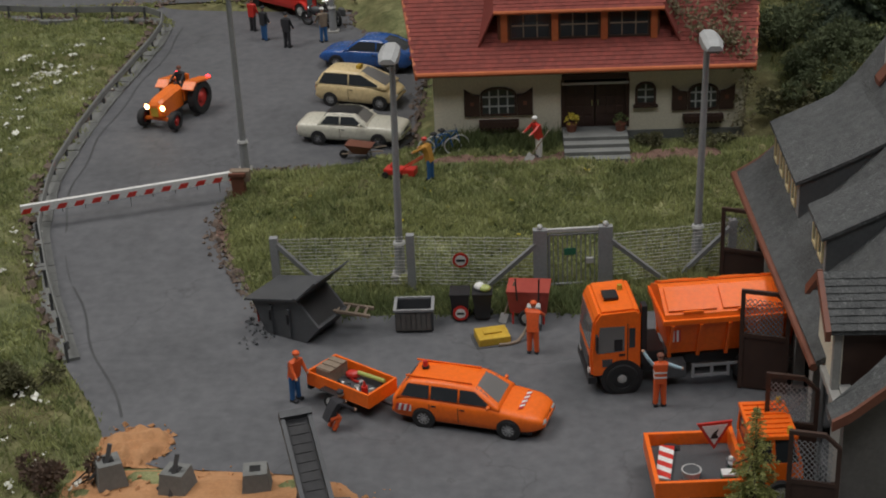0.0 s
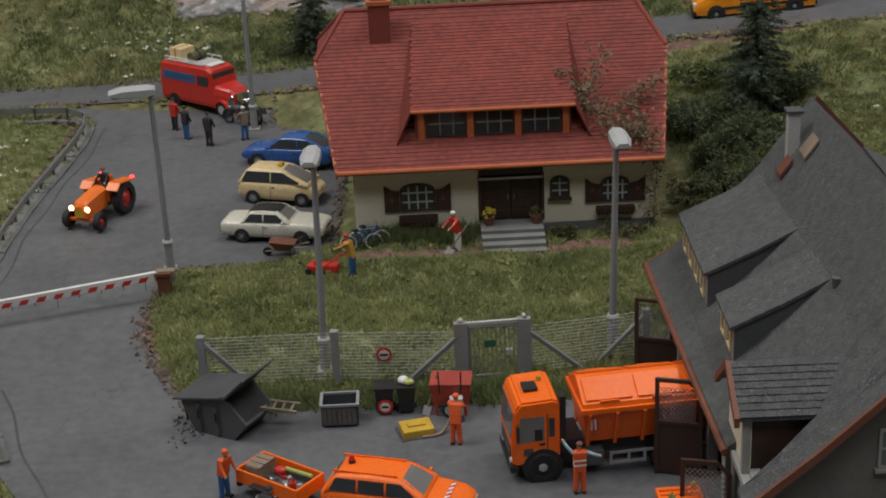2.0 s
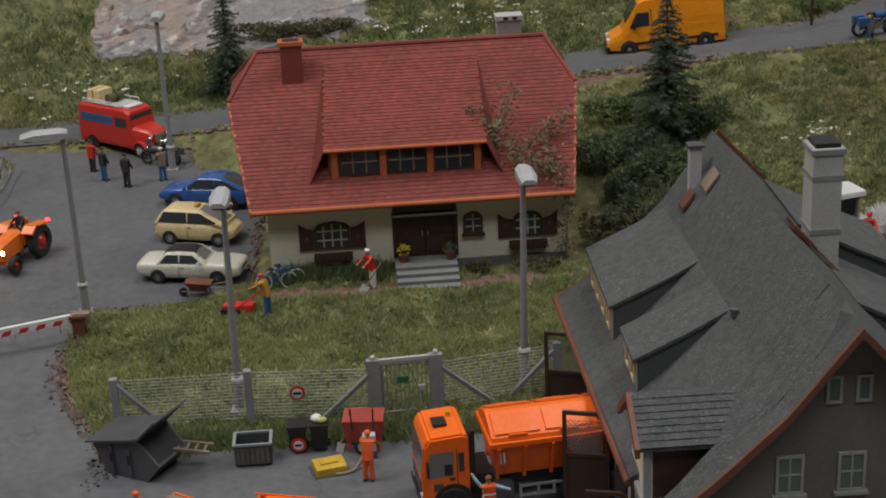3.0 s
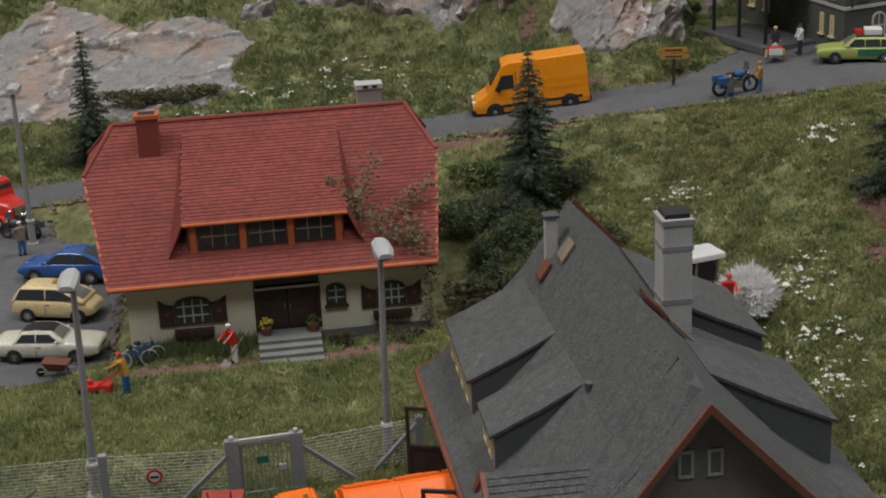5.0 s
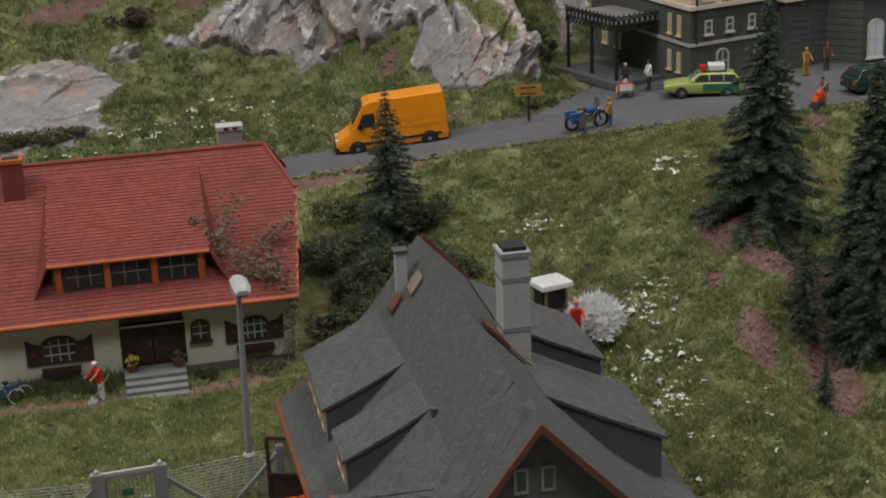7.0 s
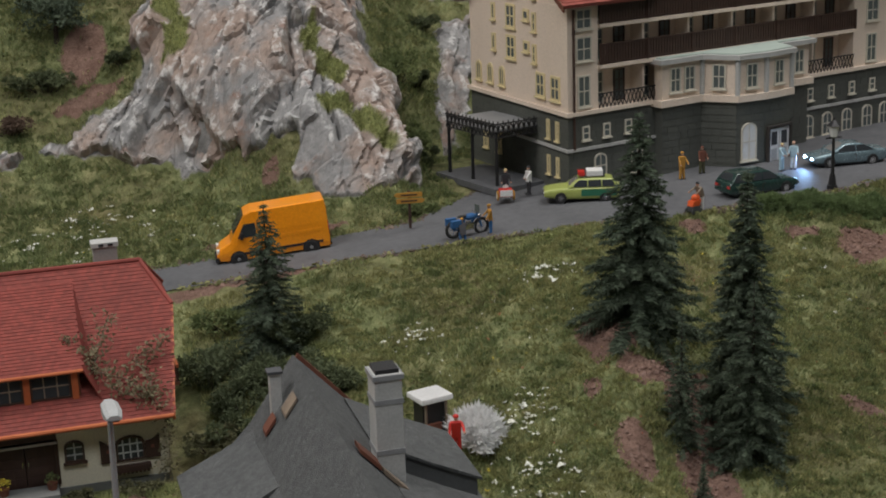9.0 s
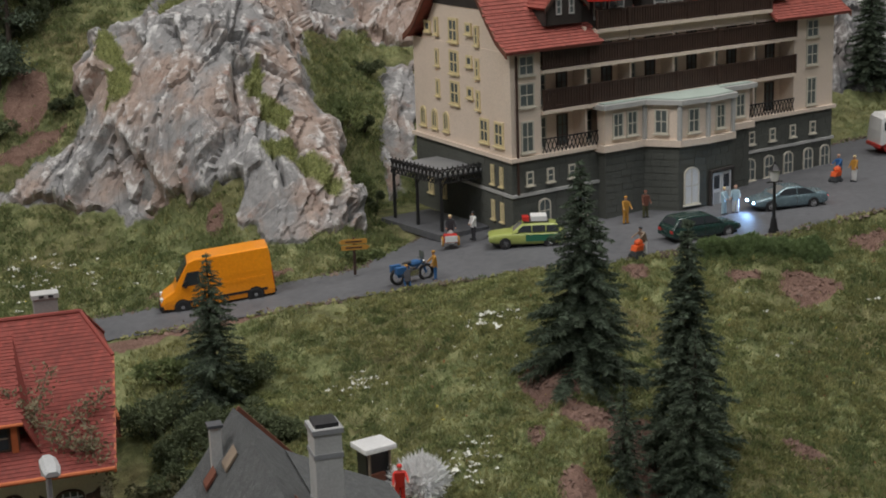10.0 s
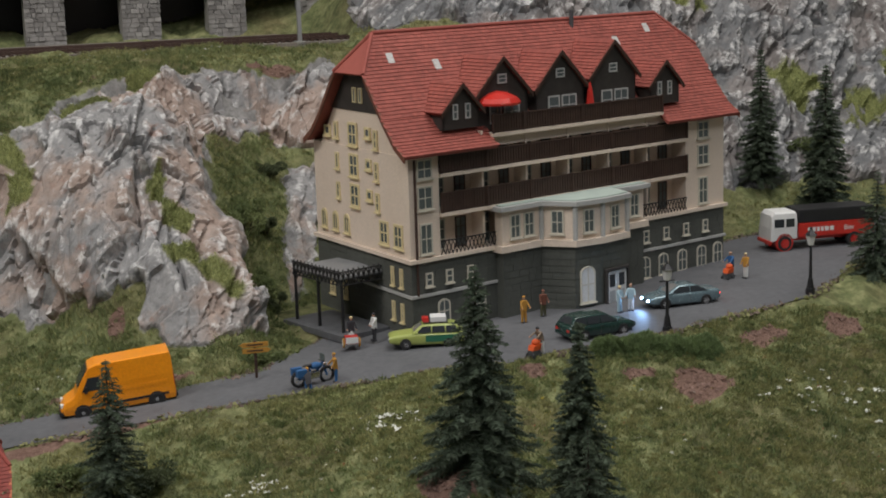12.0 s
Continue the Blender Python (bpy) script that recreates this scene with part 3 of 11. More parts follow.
YARD = [(-8.6, 7.1), (9, 7.3), (9, -13), (-5.6, -13), (-5.6, -2.3), (-9.5, -2.1)] + ROAD_W[:4]
LANE = ROAD_W[3:] + ROAD_E[::-1]


ROAD_RISE = ([-60, -20, -9.5, 0, 11.2, 20, 27, 35, 49, 62, 69, 100], [0.9, 1.1, 1.5, 2.4, 3.7, 4.5, 5.2, 5.8, 6.2, 6.5, 6.8, 7.0])


def pairwise(pts, n):
    """n points on a polyline, its corners kept in step with another line of as many corners."""
    p = np.array(pts, float)
    q = np.linspace(0, len(p) - 1, n)
    return np.stack([np.interp(q, range(len(p)), p[:, i]) for i in range(p.shape[1])], 1)


UP_A, UP_B = pairwise(UP_NEAR, 133), pairwise(UP_FAR, 133)
for edge in (UP_A, UP_B):
    edge[:, 2] = np.interp(edge[:, 0], *ROAD_RISE)
UP_POLY = [tuple(p[:2]) for p in UP_NEAR] + [tuple(p[:2]) for p in UP_FAR[::-1]]


def fitted_height():
    pts = [along(l, 3.0) for l in SHAPE_LINES]
    pts += [along(UP_NEAR, 3.0), along(UP_FAR, 3.0)]
    lane = np.array([(x, y, low_road_z(y)) for x, y in along([(-12, -8), (-11, 2), (-14, 9), (-15.5, 18), (-13, 26), (-13, 34), (-15, 39)], 3)])
    yard = np.array([(x, y, 0.0) for x in (-4, 2, 7) for y in (-8, -3, 2, 6)])
    p = np.concatenate(pts + [lane, yard])
    d = np.linalg.norm(p[:, None, :2] - p[None, :, :2], axis=2)
    w = np.linalg.solve(d + 1e-3 * np.eye(len(p)), p[:, 2] - 3.0)
    return p[:, :2], w


KNOTS, WEIGHTS = fitted_height()


def smooth01(v, a, b):
    t = np.clip((v - a) / (b - a), 0, 1)
    return t * t * (3 - 2 * t)


def value_noise(x, y, seed):
    """Smooth random field, about -1 to 1, one lump per metre."""
    r = np.random.RandomState(seed)
    tab = r.rand(256, 256) * 2 - 1
    xi, yi = np.floor(x).astype(int), np.floor(y).astype(int)
    fx, fy = x - xi, y - yi
    fx, fy = fx * fx * (3 - 2 * fx), fy * fy * (3 - 2 * fy)
    g = lambda a, b: tab[a % 256, b % 256]
    return (g(xi, yi) * (1 - fx) + g(xi + 1, yi) * fx) * (1 - fy) + (g(xi, yi + 1) * (1 - fx) + g(xi + 1, yi + 1) * fx) * fy


def edge_distance(x, y, poly):
    p = np.array(poly, float)
    best = np.full(x.shape, 1e9)
    for a, b in zip(p, np.roll(p, -1, 0)):
        d = b - a
        k = np.clip(((x - a[0]) * d[0] + (y - a[1]) * d[1]) / (d @ d + 1e-9), 0, 1)
        best = np.minimum(best, np.hypot(x - a[0] - k * d[0], y - a[1] - k * d[1]))
    return best


MAIN_ROCK = [(27.6, 49), (23.7, 47), (21.7, 47.6), (20, 49.7), (20.3, 51.2), (18, 53.2), (15.5, 54.3), (13.9, 55.8), (12.8, 57.3), (9, 59.3), (4.5, 59.2), (1.8, 58.8), (1.8, 59.4), (4.9, 60), (9.9, 60.6), (12.5, 60.9), (12.1, 64), (13.5, 65.5), (16.4, 65.5), (19.1, 67.5), (22, 68.5), (25.5, 71), (26.8, 74), (28.1, 72.5), (30.5, 74), (33, 74.5), (36, 74.5), (39.1, 75.5), (41, 75), (40, 68), (37.1, 70), (34, 71.5), (31.4, 70), (28.3, 66.5), (26.9, 59), (27, 52.6)]
GULLY_ROCK = [(31.5, 57), (33.5, 60), (36, 65), (38, 70), (35, 69), (33, 64), (31.6, 60)]
PALE_SLAB = [(-15.8, 54.7), (-15.2, 51), (-9, 50.9), (-5, 50.4), (-1.8, 50.6), (1.4, 51.9), (1, 54.7), (2.2, 56.5), (0.5, 58.2), (-2, 58.9), (-5, 58), (-10, 60.5), (-14, 58)]
EAST_ROCK = [(60, 70), (66, 63.5), (70, 65.5), (80, 66), (92, 64), (112, 66), (112, 98), (48.5, 98), (46.6, 88), (45.5, 79), (52, 76)]
MOSS = [  # centre, reach and turn of green patches on the rock
    (22.8, 56.8, 0.7, 1.4, -15), (23.4, 54.6, 0.8, 1.3, 10), (23.3, 51.8, 1.0, 0.8, -30), (24.8, 50.6, 1.2, 0.6, -35), (14.8, 61.2, 1.2, 1.1, 0), (14.4, 64, 0.5, 1.2, 0), (19.5, 66.6, 2.0, 0.6, 20), (24.2, 69.4, 1.2, 0.9, 30), (82, 73, 2.4, 1.4, 0), (88.5, 71.3, 2.8, 1.4, 0), (74, 80, 2.8, 2.0, 0), (96, 74, 3.5, 1.4, 0),
]
EARTHS = [
    (29.0, 21.4, 1.1, 1.9, 10), (29.7, 18.2, 1.2, 1.0, -30), (27.2, 18.1, 0.4, 0.5, 0), (27.6, 14.5, 1.0, 1.6, -15), (30.6, 13.4, 1.3, 2.8, -20), (32.4, 17.5, 1.1, 3.6, -25), (30.9, 17.6, 0.6, 2.2, -20), (48.7, 31.5, 2.0, 1.5, 10), (45.4, 33, 1.1, 0.5, 0), (55.2, 35.4, 2.0, 0.8, 15), (61, 35.6, 1.4, 1.2, 20), (40.5, 17.4, 0.9, 1.4, 30), (39.3, 34.6, 1.0, 0.5, 0),
    (-11.3, 12.5, 0.6, 4.0, 10), (3, 17.8, 7, 0.6, 0), (-24, 20, 1.5, 4, 0), (8.6, 64.2, 1.6, 1.6, 0), (8.2, 61.7, 2.4, 0.5, 5), (-1, 62.4, 3.0, 0.8, 5), (18.7, 51.2, 0.7, 0.8, 0), (12.4, 60.8, 0.8, 0.4, 0), (8, 38.9, 14, 0.5, -2), (17.8, 45.1, 5, 0.35, -4), (36, 74.9, 2.5, 0.5, 0), (21, 69.8, 1.2, 0.5, 0), (-26, 66, 7, 3, 0),
]


def within(x, y, poly):
    """How far inside an outline a place lies, in metres; below zero outside."""
    lo, hi = np.min(poly, 0) - 3, np.max(poly, 0) + 3
    near = (x > lo[0]) & (x < hi[0]) & (y > lo[1]) & (y < hi[1])
    out = np.full(x.shape, -9.0)
    if near.any():
        d = edge_distance(x[near], y[near], poly)
        out[near] = np.where(inside(x[near], y[near], poly), d, -d)
    return out


def blot(x, y, spots):
    out = np.zeros_like(x)
    for cx, cy, rx, ry, a in spots:
        c, s_ = math.cos(radians(a)), math.sin(radians(a))
        u, v = (x - cx) * c + (y - cy) * s_, -(x - cx) * s_ + (y - cy) * c
        out = np.maximum(out, 1 - np.sqrt((u / rx) ** 2 + (v / ry) ** 2) * 0.5)
    return np.clip(out, 0, 1)


def fields(x, y):
    """Height, and how much rock and earth show, at places on the ground."""
    sh = x.shape
    x, y = x.ravel(), y.ravel()
    z = np.full(x.shape, 3.0)
    for i in range(0, len(x), 20000):
        q = np.stack([x[i:i + 20000], y[i:i + 20000]], 1)
        z[i:i + 20000] += np.linalg.norm(q[:, None] - KNOTS[None], axis=2) @ WEIGHTS
    fray = 0.07 * value_noise(x * 0.35, y * 0.35, 51) + 0.06 * value_noise(x * 0.9, y * 0.9, 52) + 0.04 * value_noise(x * 2.3, y * 2.3, 53)
    rock = np.zeros_like(x)
    for poly in (MAIN_ROCK, GULLY_ROCK, PALE_SLAB, EAST_ROCK):
        rock = np.maximum(rock, smooth01(within(x, y, poly) + 6.0 * fray, -0.5, 0.5))
    earth = smooth01(blot(x, y, EARTHS) + fray, 0.42, 0.6) * (1 - rock)
    rough = value_noise(x * 0.5, y * 0.5, 3) * (0.16 + 0.14 * smooth01(x, 15, 19)) + value_noise(x * 0.21, y * 0.21, 6) * 0.35 * smooth01(x, 15, 19) + value_noise(x * 1.3, y * 1.3, 4) * 0.2 + value_noise(x * 2.7, y * 2.7, 5) * 0.13
    z = z + rough * (1 - rock)
    flat = smooth01(-np.maximum(np.abs(x - 2.6) - 6.9, np.abs(y - 25.5) - 6.2), -1.2, 0.2)
    z = z * (1 - flat) + 1.1 * flat
    u, v = (x - 35.53) * 0.9524 + (y - 43.67) * 0.3048, -(x - 35.53) * 0.3048 + (y - 43.67) * 0.9524
    pad = smooth01(-np.maximum(np.abs(u - 14) - 16, np.abs(v - 7) - 7.5), -2.5, 0.0)
    z = z * (1 - pad) + 5.7 * pad
    dk = smooth01(-np.maximum(np.abs(x - 13) - 6.2, np.abs(y - 3) - 9.5), -1.0, 0.2)
    z = z * (1 - dk) - 0.05 * dk
    for poly, level, reach in ((YARD, 0 * x, 1.0), (LANE, low_road_z(y), 1.3), (UP_POLY, np.interp(x, *ROAD_RISE), 1.6)):
        away = np.where(inside(x, y, poly), 0.0, edge_distance(x, y, poly))
        z = level - 0.06 + smooth01(away, 0.0, reach) * (z - level + 0.06)
    return z.reshape(sh), rock.reshape(sh), earth.reshape(sh)


def height(x, y):
    return float(fields(np.array([float(x)]), np.array([float(y)]))[0][0])


def sheet(name, xs, ys, material, z_of, kind="structure", attrs=None):
    X, Y = np.meshgrid(xs, ys)
    Z = z_of(X, Y)
    nx = len(xs)
    idx = np.arange(len(ys) * nx).reshape(len(ys), nx)
    f = np.stack([idx[:-1, :-1], idx[:-1, 1:], idx[1:, 1:], idx[1:, :-1]], -1).reshape(-1, 4)
    ob = raw(name, np.stack([X.ravel(), Y.ravel(), Z.ravel()], 1), f, material, smooth=True)
    for key, vals in (attrs or {}).items():
        a = ob.data.attributes.new(key, "FLOAT", "POINT")
        a.data.foreach_set("value", vals.ravel().astype(np.float32))
    return ob


def even(a, b, step):
    return np.linspace(a, b, int(round((b - a) / step)) + 1)


gx = np.r_[even(-75, -28, 1.0)[:-1], even(-28, 86, 0.22)[:-1], even(86, 115, 0.8)]
gy = np.r_[even(-14, 44, 0.24)[:-1], even(44, 84, 0.22)[:-1], even(84, 106, 0.5)]
GX, GY = np.meshgrid(gx, gy)
GZ, GROCK, GEARTH = fields(GX, GY)
GZ = GZ - 1.3 * smooth01(GROCK, 0.7, 1.0)  # the bare rock lies over the sheet
ground = tagged(sheet("ground", gx, gy, "ground", lambda a, b: GZ, attrs={"stone": GROCK, "earth": GEARTH}), "flocked meadow and brown earth of a model landscape", "ground", kind="structure")


def blocks3(p, seed):
    """Broken rock in space: each cell a tilted plane; also how near the next cell lies."""
    tab = np.random.RandomState(seed).rand(4096, 7)
    ip = np.floor(p).astype(int)
    d1, d2, val = np.full(len(p), 9.0), np.full(len(p), 9.0), np.zeros(len(p))
    for i in (-1, 0, 1):
        for j in (-1, 0, 1):
            for k in (-1, 0, 1):
                q = ip + (i, j, k)
                c = tab[(q[:, 0] * 73 + q[:, 1] * 179 + q[:, 2] * 283) % 4096]
                off = p - q - c[:, :3]
                d = np.einsum("ij,ij->i", off, off)
                near = d < d1
                d2 = np.where(near, d1, np.minimum(d2, d))
                val = np.where(near, ((c[:, 3:6] - 0.5) * off).sum(1) * 2.4 + c[:, 6] - 0.5, val)
                d1 = np.where(near, d, d1)
    return val, np.sqrt(d2) - np.sqrt(d1)


def rock_face(name, poly, step, rough, seed, label, grain=(0.30, 0.52, 0.80), material="crag"):
    """A crag over the sheet: slabs, blocks and clefts pushed out along the slope's normal. grain: the way the clefts run."""
    (x0, y0), (x1, y1) = np.min(poly, 0) - 1.2, np.max(poly, 0) + 1.2
    xs, ys_ = even(x0, x1, step * 1.25), even(y0, y1, step)
    X, Y = np.meshgrid(xs, ys_)
    Z, R, _ = fields(X, Y)
    fray = 0.5 * value_noise(X * 0.9, Y * 0.9, 71) + 0.3 * value_noise(X * 2.3, Y * 2.3, 72)
    own = smooth01(within(X.ravel(), Y.ravel(), poly).reshape(X.shape) + fray, -0.9, 0.1)
    R = np.minimum(R, own)
    k = max(1, int(0.9 / step))
    soft = sum(np.roll(np.roll(np.pad(Z, k, mode="edge"), i * k // 2, 0), j * k // 2, 1) for i in (-1, 0, 1) for j in (-1, 0, 1))[k:-k, k:-k] / 9
    gy_, gx_ = np.gradient(soft, ys_, xs)
    n = np.stack([-gx_, -gy_, np.ones_like(Z)], -1)
    n = n / np.linalg.norm(n, axis=-1, keepdims=True)
    P = np.stack([X, Y, Z], -1).reshape(-1, 3)
    e3 = np.array(grain) / np.linalg.norm(grain)
    e1 = np.cross(e3, (0.1, -0.8, 0.5))
    e1 = e1 / np.linalg.norm(e1)
    q = P @ np.stack([e1, np.cross(e3, e1), e3], 1)
    bend = np.stack([value_noise(q[:, 0] * 0.25, q[:, 2] * 0.25, seed + 1), value_noise(q[:, 1] * 0.25, q[:, 2] * 0.25, seed + 2), value_noise(q[:, 0] * 0.25, q[:, 1] * 0.25, seed + 3)], 1)
    q = q + 0.9 * bend
    def rounded(v, r_):
        """Wears the steps between blocks to slopes."""
        v = v.reshape(X.shape)
        for ax in (0, 1):
            v = sum(np.roll(v, i, ax) for i in range(-r_, r_ + 1)) / (2 * r_ + 1)
        return v.ravel()
    D = np.zeros(len(P))
    for i, (size, long, amp, crack, worn) in enumerate(((6.0, 1.4, 0.8, 0.03, 1), (2.7, 2.6, 0.52, 0.06, 0), (1.15, 2.6, 0.24, 0.03, 0), (0.5, 2.2, 0.085, 0.01, 0))):
        val, gap = blocks3(q / np.array([size, size, size * long]) + 7.3 * i, seed + 10 + i)
        D += rounded(amp * val, worn) - crack * np.exp(-gap / 0.03)
    val, gap = blocks3(q / np.array([2.6, 3.2, 13.0]) + 3.7, seed + 18)
    where = smooth01(value_noise(P[:, 0] * 0.3 + P[:, 1] * 0.12, P[:, 2] * 0.3, seed + 20), 0.15, 0.4)
    D -= 0.7 * np.exp(-gap / 0.035) * where
    D = (D + 0.02 * value_noise(P[:, 0] * 5, P[:, 1] * 5 + P[:, 2] * 3, seed + 30)).reshape(X.shape) * rough
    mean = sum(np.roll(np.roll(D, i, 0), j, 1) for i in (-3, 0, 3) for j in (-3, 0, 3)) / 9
    off = R * D - 0.75 + 0.95 * smooth01(R, 0.15, 0.7)
    V = P + n.reshape(-1, 3) * off.reshape(-1, 1)
    idx = np.arange(X.size).reshape(X.shape)
    f = np.stack([idx[:-1, :-1], idx[:-1, 1:], idx[1:, 1:], idx[1:, :-1]], -1).reshape(-1, 4)
    f = f[(R.ravel()[f] > 0.08).any(1)]
    used, inv = np.unique(f, return_inverse=True)
    ob = raw(name, V[used], inv.reshape(-1, 4), material, smooth=False)
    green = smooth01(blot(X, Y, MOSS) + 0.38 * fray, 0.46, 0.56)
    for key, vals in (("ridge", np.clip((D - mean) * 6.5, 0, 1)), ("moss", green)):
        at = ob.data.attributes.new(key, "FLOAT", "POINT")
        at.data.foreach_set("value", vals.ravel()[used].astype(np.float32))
    r = np.random.RandomState(seed)
    spots = np.where((green.ravel() > 0.4) & (R.ravel() > 0.6))[0]
    if len(spots):
        c = np.repeat(V[spots], 4, 0) + r.randn(len(spots) * 4, 3) * (0.07, 0.07, 0.02)
        side, tip = r.randn(len(c), 3) * (0.03, 0.03, 0.005), c + r.randn(len(c), 3) * (0.09, 0.09, 0.03) + np.outer(0.1 + 0.2 * r.rand(len(c)), (0, -0.4, 1))
        tagged(raw("rock_moss", np.stack([c - side, c + side, tip], 1).reshape(-1, 3), np.arange(len(c) * 3).reshape(-1, 3), "grass_light"), "bright green moss tufts on the rock", "moss", kind="stuff")
    return tagged(ob, label, "rock", kind="structure")


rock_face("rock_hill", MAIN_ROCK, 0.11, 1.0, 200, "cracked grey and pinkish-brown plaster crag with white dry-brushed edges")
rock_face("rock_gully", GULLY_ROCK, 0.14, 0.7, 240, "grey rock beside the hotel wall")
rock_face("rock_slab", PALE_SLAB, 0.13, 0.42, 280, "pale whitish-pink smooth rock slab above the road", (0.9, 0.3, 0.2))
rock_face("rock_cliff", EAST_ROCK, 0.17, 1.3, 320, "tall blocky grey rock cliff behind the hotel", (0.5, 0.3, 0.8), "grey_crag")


def ribbon(name, a, b, across, material, lift=0.0, label="", category="road"):
    """A sheet between two edge lines of as many points."""
    a, b = np.array(a, float), np.array(b, float)
    rows = [a + (b - a) * k / across for k in range(across + 1)]
    v = np.concatenate(rows) + [0, 0, lift]
    n = len(a)
    if category == "road" and name == "road_upper":
        v[:, 2] = np.interp(v[:, 0], *ROAD_RISE) + lift
    f = [(k * n + i, (k + 1) * n + i, (k + 1) * n + i + 1, k * n + i + 1) for k in range(across) for i in range(n - 1)]
    return tagged(raw(name, v, f, material, smooth=True), label, category, kind="structure")


ys = even(-13, 7.1, 0.5)
west = np.interp(ys, [-13, -2.31, -2.3, -1.2, 1.5, 4.3, 9.0], [-5.6, -5.6, -9.5, -12.0, -13.2, -14.85, -16.8])
ribbon("road_yard", [(x, y, 0.0) for x, y in zip(west, ys)], [(9.0, y, 0.0) for y in ys], 24, "asphalt", 0, "dark grey worn asphalt yard with fine cracks", "road")
ys = even(7.1, 41.0, 0.5)
we = np.array(sorted(ROAD_W, key=lambda p: p[1]))
ea = np.array(sorted(ROAD_E, key=lambda p: p[1]))
zs = low_road_z(ys)
ribbon("road_lower", [(np.interp(y, we[:, 1], we[:, 0]), y, z) for y, z in zip(ys, zs)], [(np.interp(y, ea[:, 1], ea[:, 0]), y, z) for y, z in zip(ys, zs)], 14, "asphalt", 0, "grey worn asphalt lane with cracks and patches", "road")
ribbon("road_upper", UP_A, UP_B, 8, "asphalt", 0.02, "grey asphalt hill road in front of the hotel", "road")


# ---- hall round the layout ----
def hall():
    for name, dims in (("wall_north", (-250, 250, 125, 129, -90, 150)), ("wall_south", (-250, 250, -254, -250, -90, 150)), ("wall_west", (-254, -250, -250, 125, -90, 150)), ("wall_east", (250, 254, -250, 125, -90, 150))):
        tagged(part(name, box(bm_new(), *dims), "hall_wall"), "plain grey hall wall", "wall", kind="structure")
    tagged(part("ceiling", box(bm_new(), -254, 254, -254, 129, 150, 153), "hall_wall"), "plain grey hall ceiling", "ceiling", kind="structure")
    tagged(part("floor", box(bm_new(), -254, 254, -254, 129, -93, -90), "hall_floor"), "dark hall floor", "floor", kind="structure")
    tagged(part("trim", box(bm_new(), -75, 115, -14.6, -14, -40, 0.4), "hall_wall"), "front board of the layout", "fascia", kind="structure")


hall()


# ---- building parts ----
def tile_field(origin, udir, vdir, outline, tw, th, lift=0.05, seed=0):
    """Overlapping roof tiles on a slope: vertices and faces. outline: corners in the slope's own u (along) and v (up)."""
    rnd = np.random.RandomState(seed)
    o, u, v = (np.array(q, float) for q in (origin, udir, vdir))
    n = np.cross(u, v)
    poly = np.array(outline, float)
    (u0, v0), (u1, v1) = poly.min(0), poly.max(0)
    vs, fs = [], []
    rows = int((v1 - v0) / th) + 1
    for j in range(rows):
        va = v0 + j * th
        us = np.arange(u0 - tw + (j % 2) * tw / 2, u1, tw)
        ok = inside(us + tw / 2, np.full(len(us), va + th / 2), poly)
        for ua in us[ok]:
            ua0, ua1 = max(u0, ua), min(u1, ua + tw * 0.97)
            h = lift * (0.9 + 0.35 * rnd.rand())
            vb = min(v1, va + th * 1.15)
            base = len(vs)
            for uu, vv, hh in ((ua0, va, 0), (ua1, va, 0), (ua0, va, h), (ua1, va, h), (ua0, vb, 0.012), (ua1, vb, 0.012)):
                vs.append(o + u * uu + v * vv + n * (hh + 0.004))
            fs += [(base, base + 1, base + 3, base + 2), (base + 2, base + 3, base + 5, base + 4), (base, base + 2, base + 4), (base + 1, base + 5, base + 3)]
    return np.array(vs), fs


def tiled(parent, name, origin, udir, vdir, outline, tw, th, material, lift=0.05, seed=0):
    u, v = Vector(udir).normalized(), Vector(vdir).normalized()
    vs, fs = tile_field(origin, u, v, outline, tw, th, lift, seed)
    ob = raw(name, vs, fs, material, parent)
    return tagged(ob, kind="stuff")


def arch_outline(w, h, rise, n=8):
    """An upright opening: straight sides and a curved head."""
    pts = [(-w / 2, 0), (w / 2, 0)]
    for i in range(n + 1):
        a = math.pi * i / n
        pts.append((w / 2 * math.cos(a), h - rise + rise * math.sin(a)))
    return pts


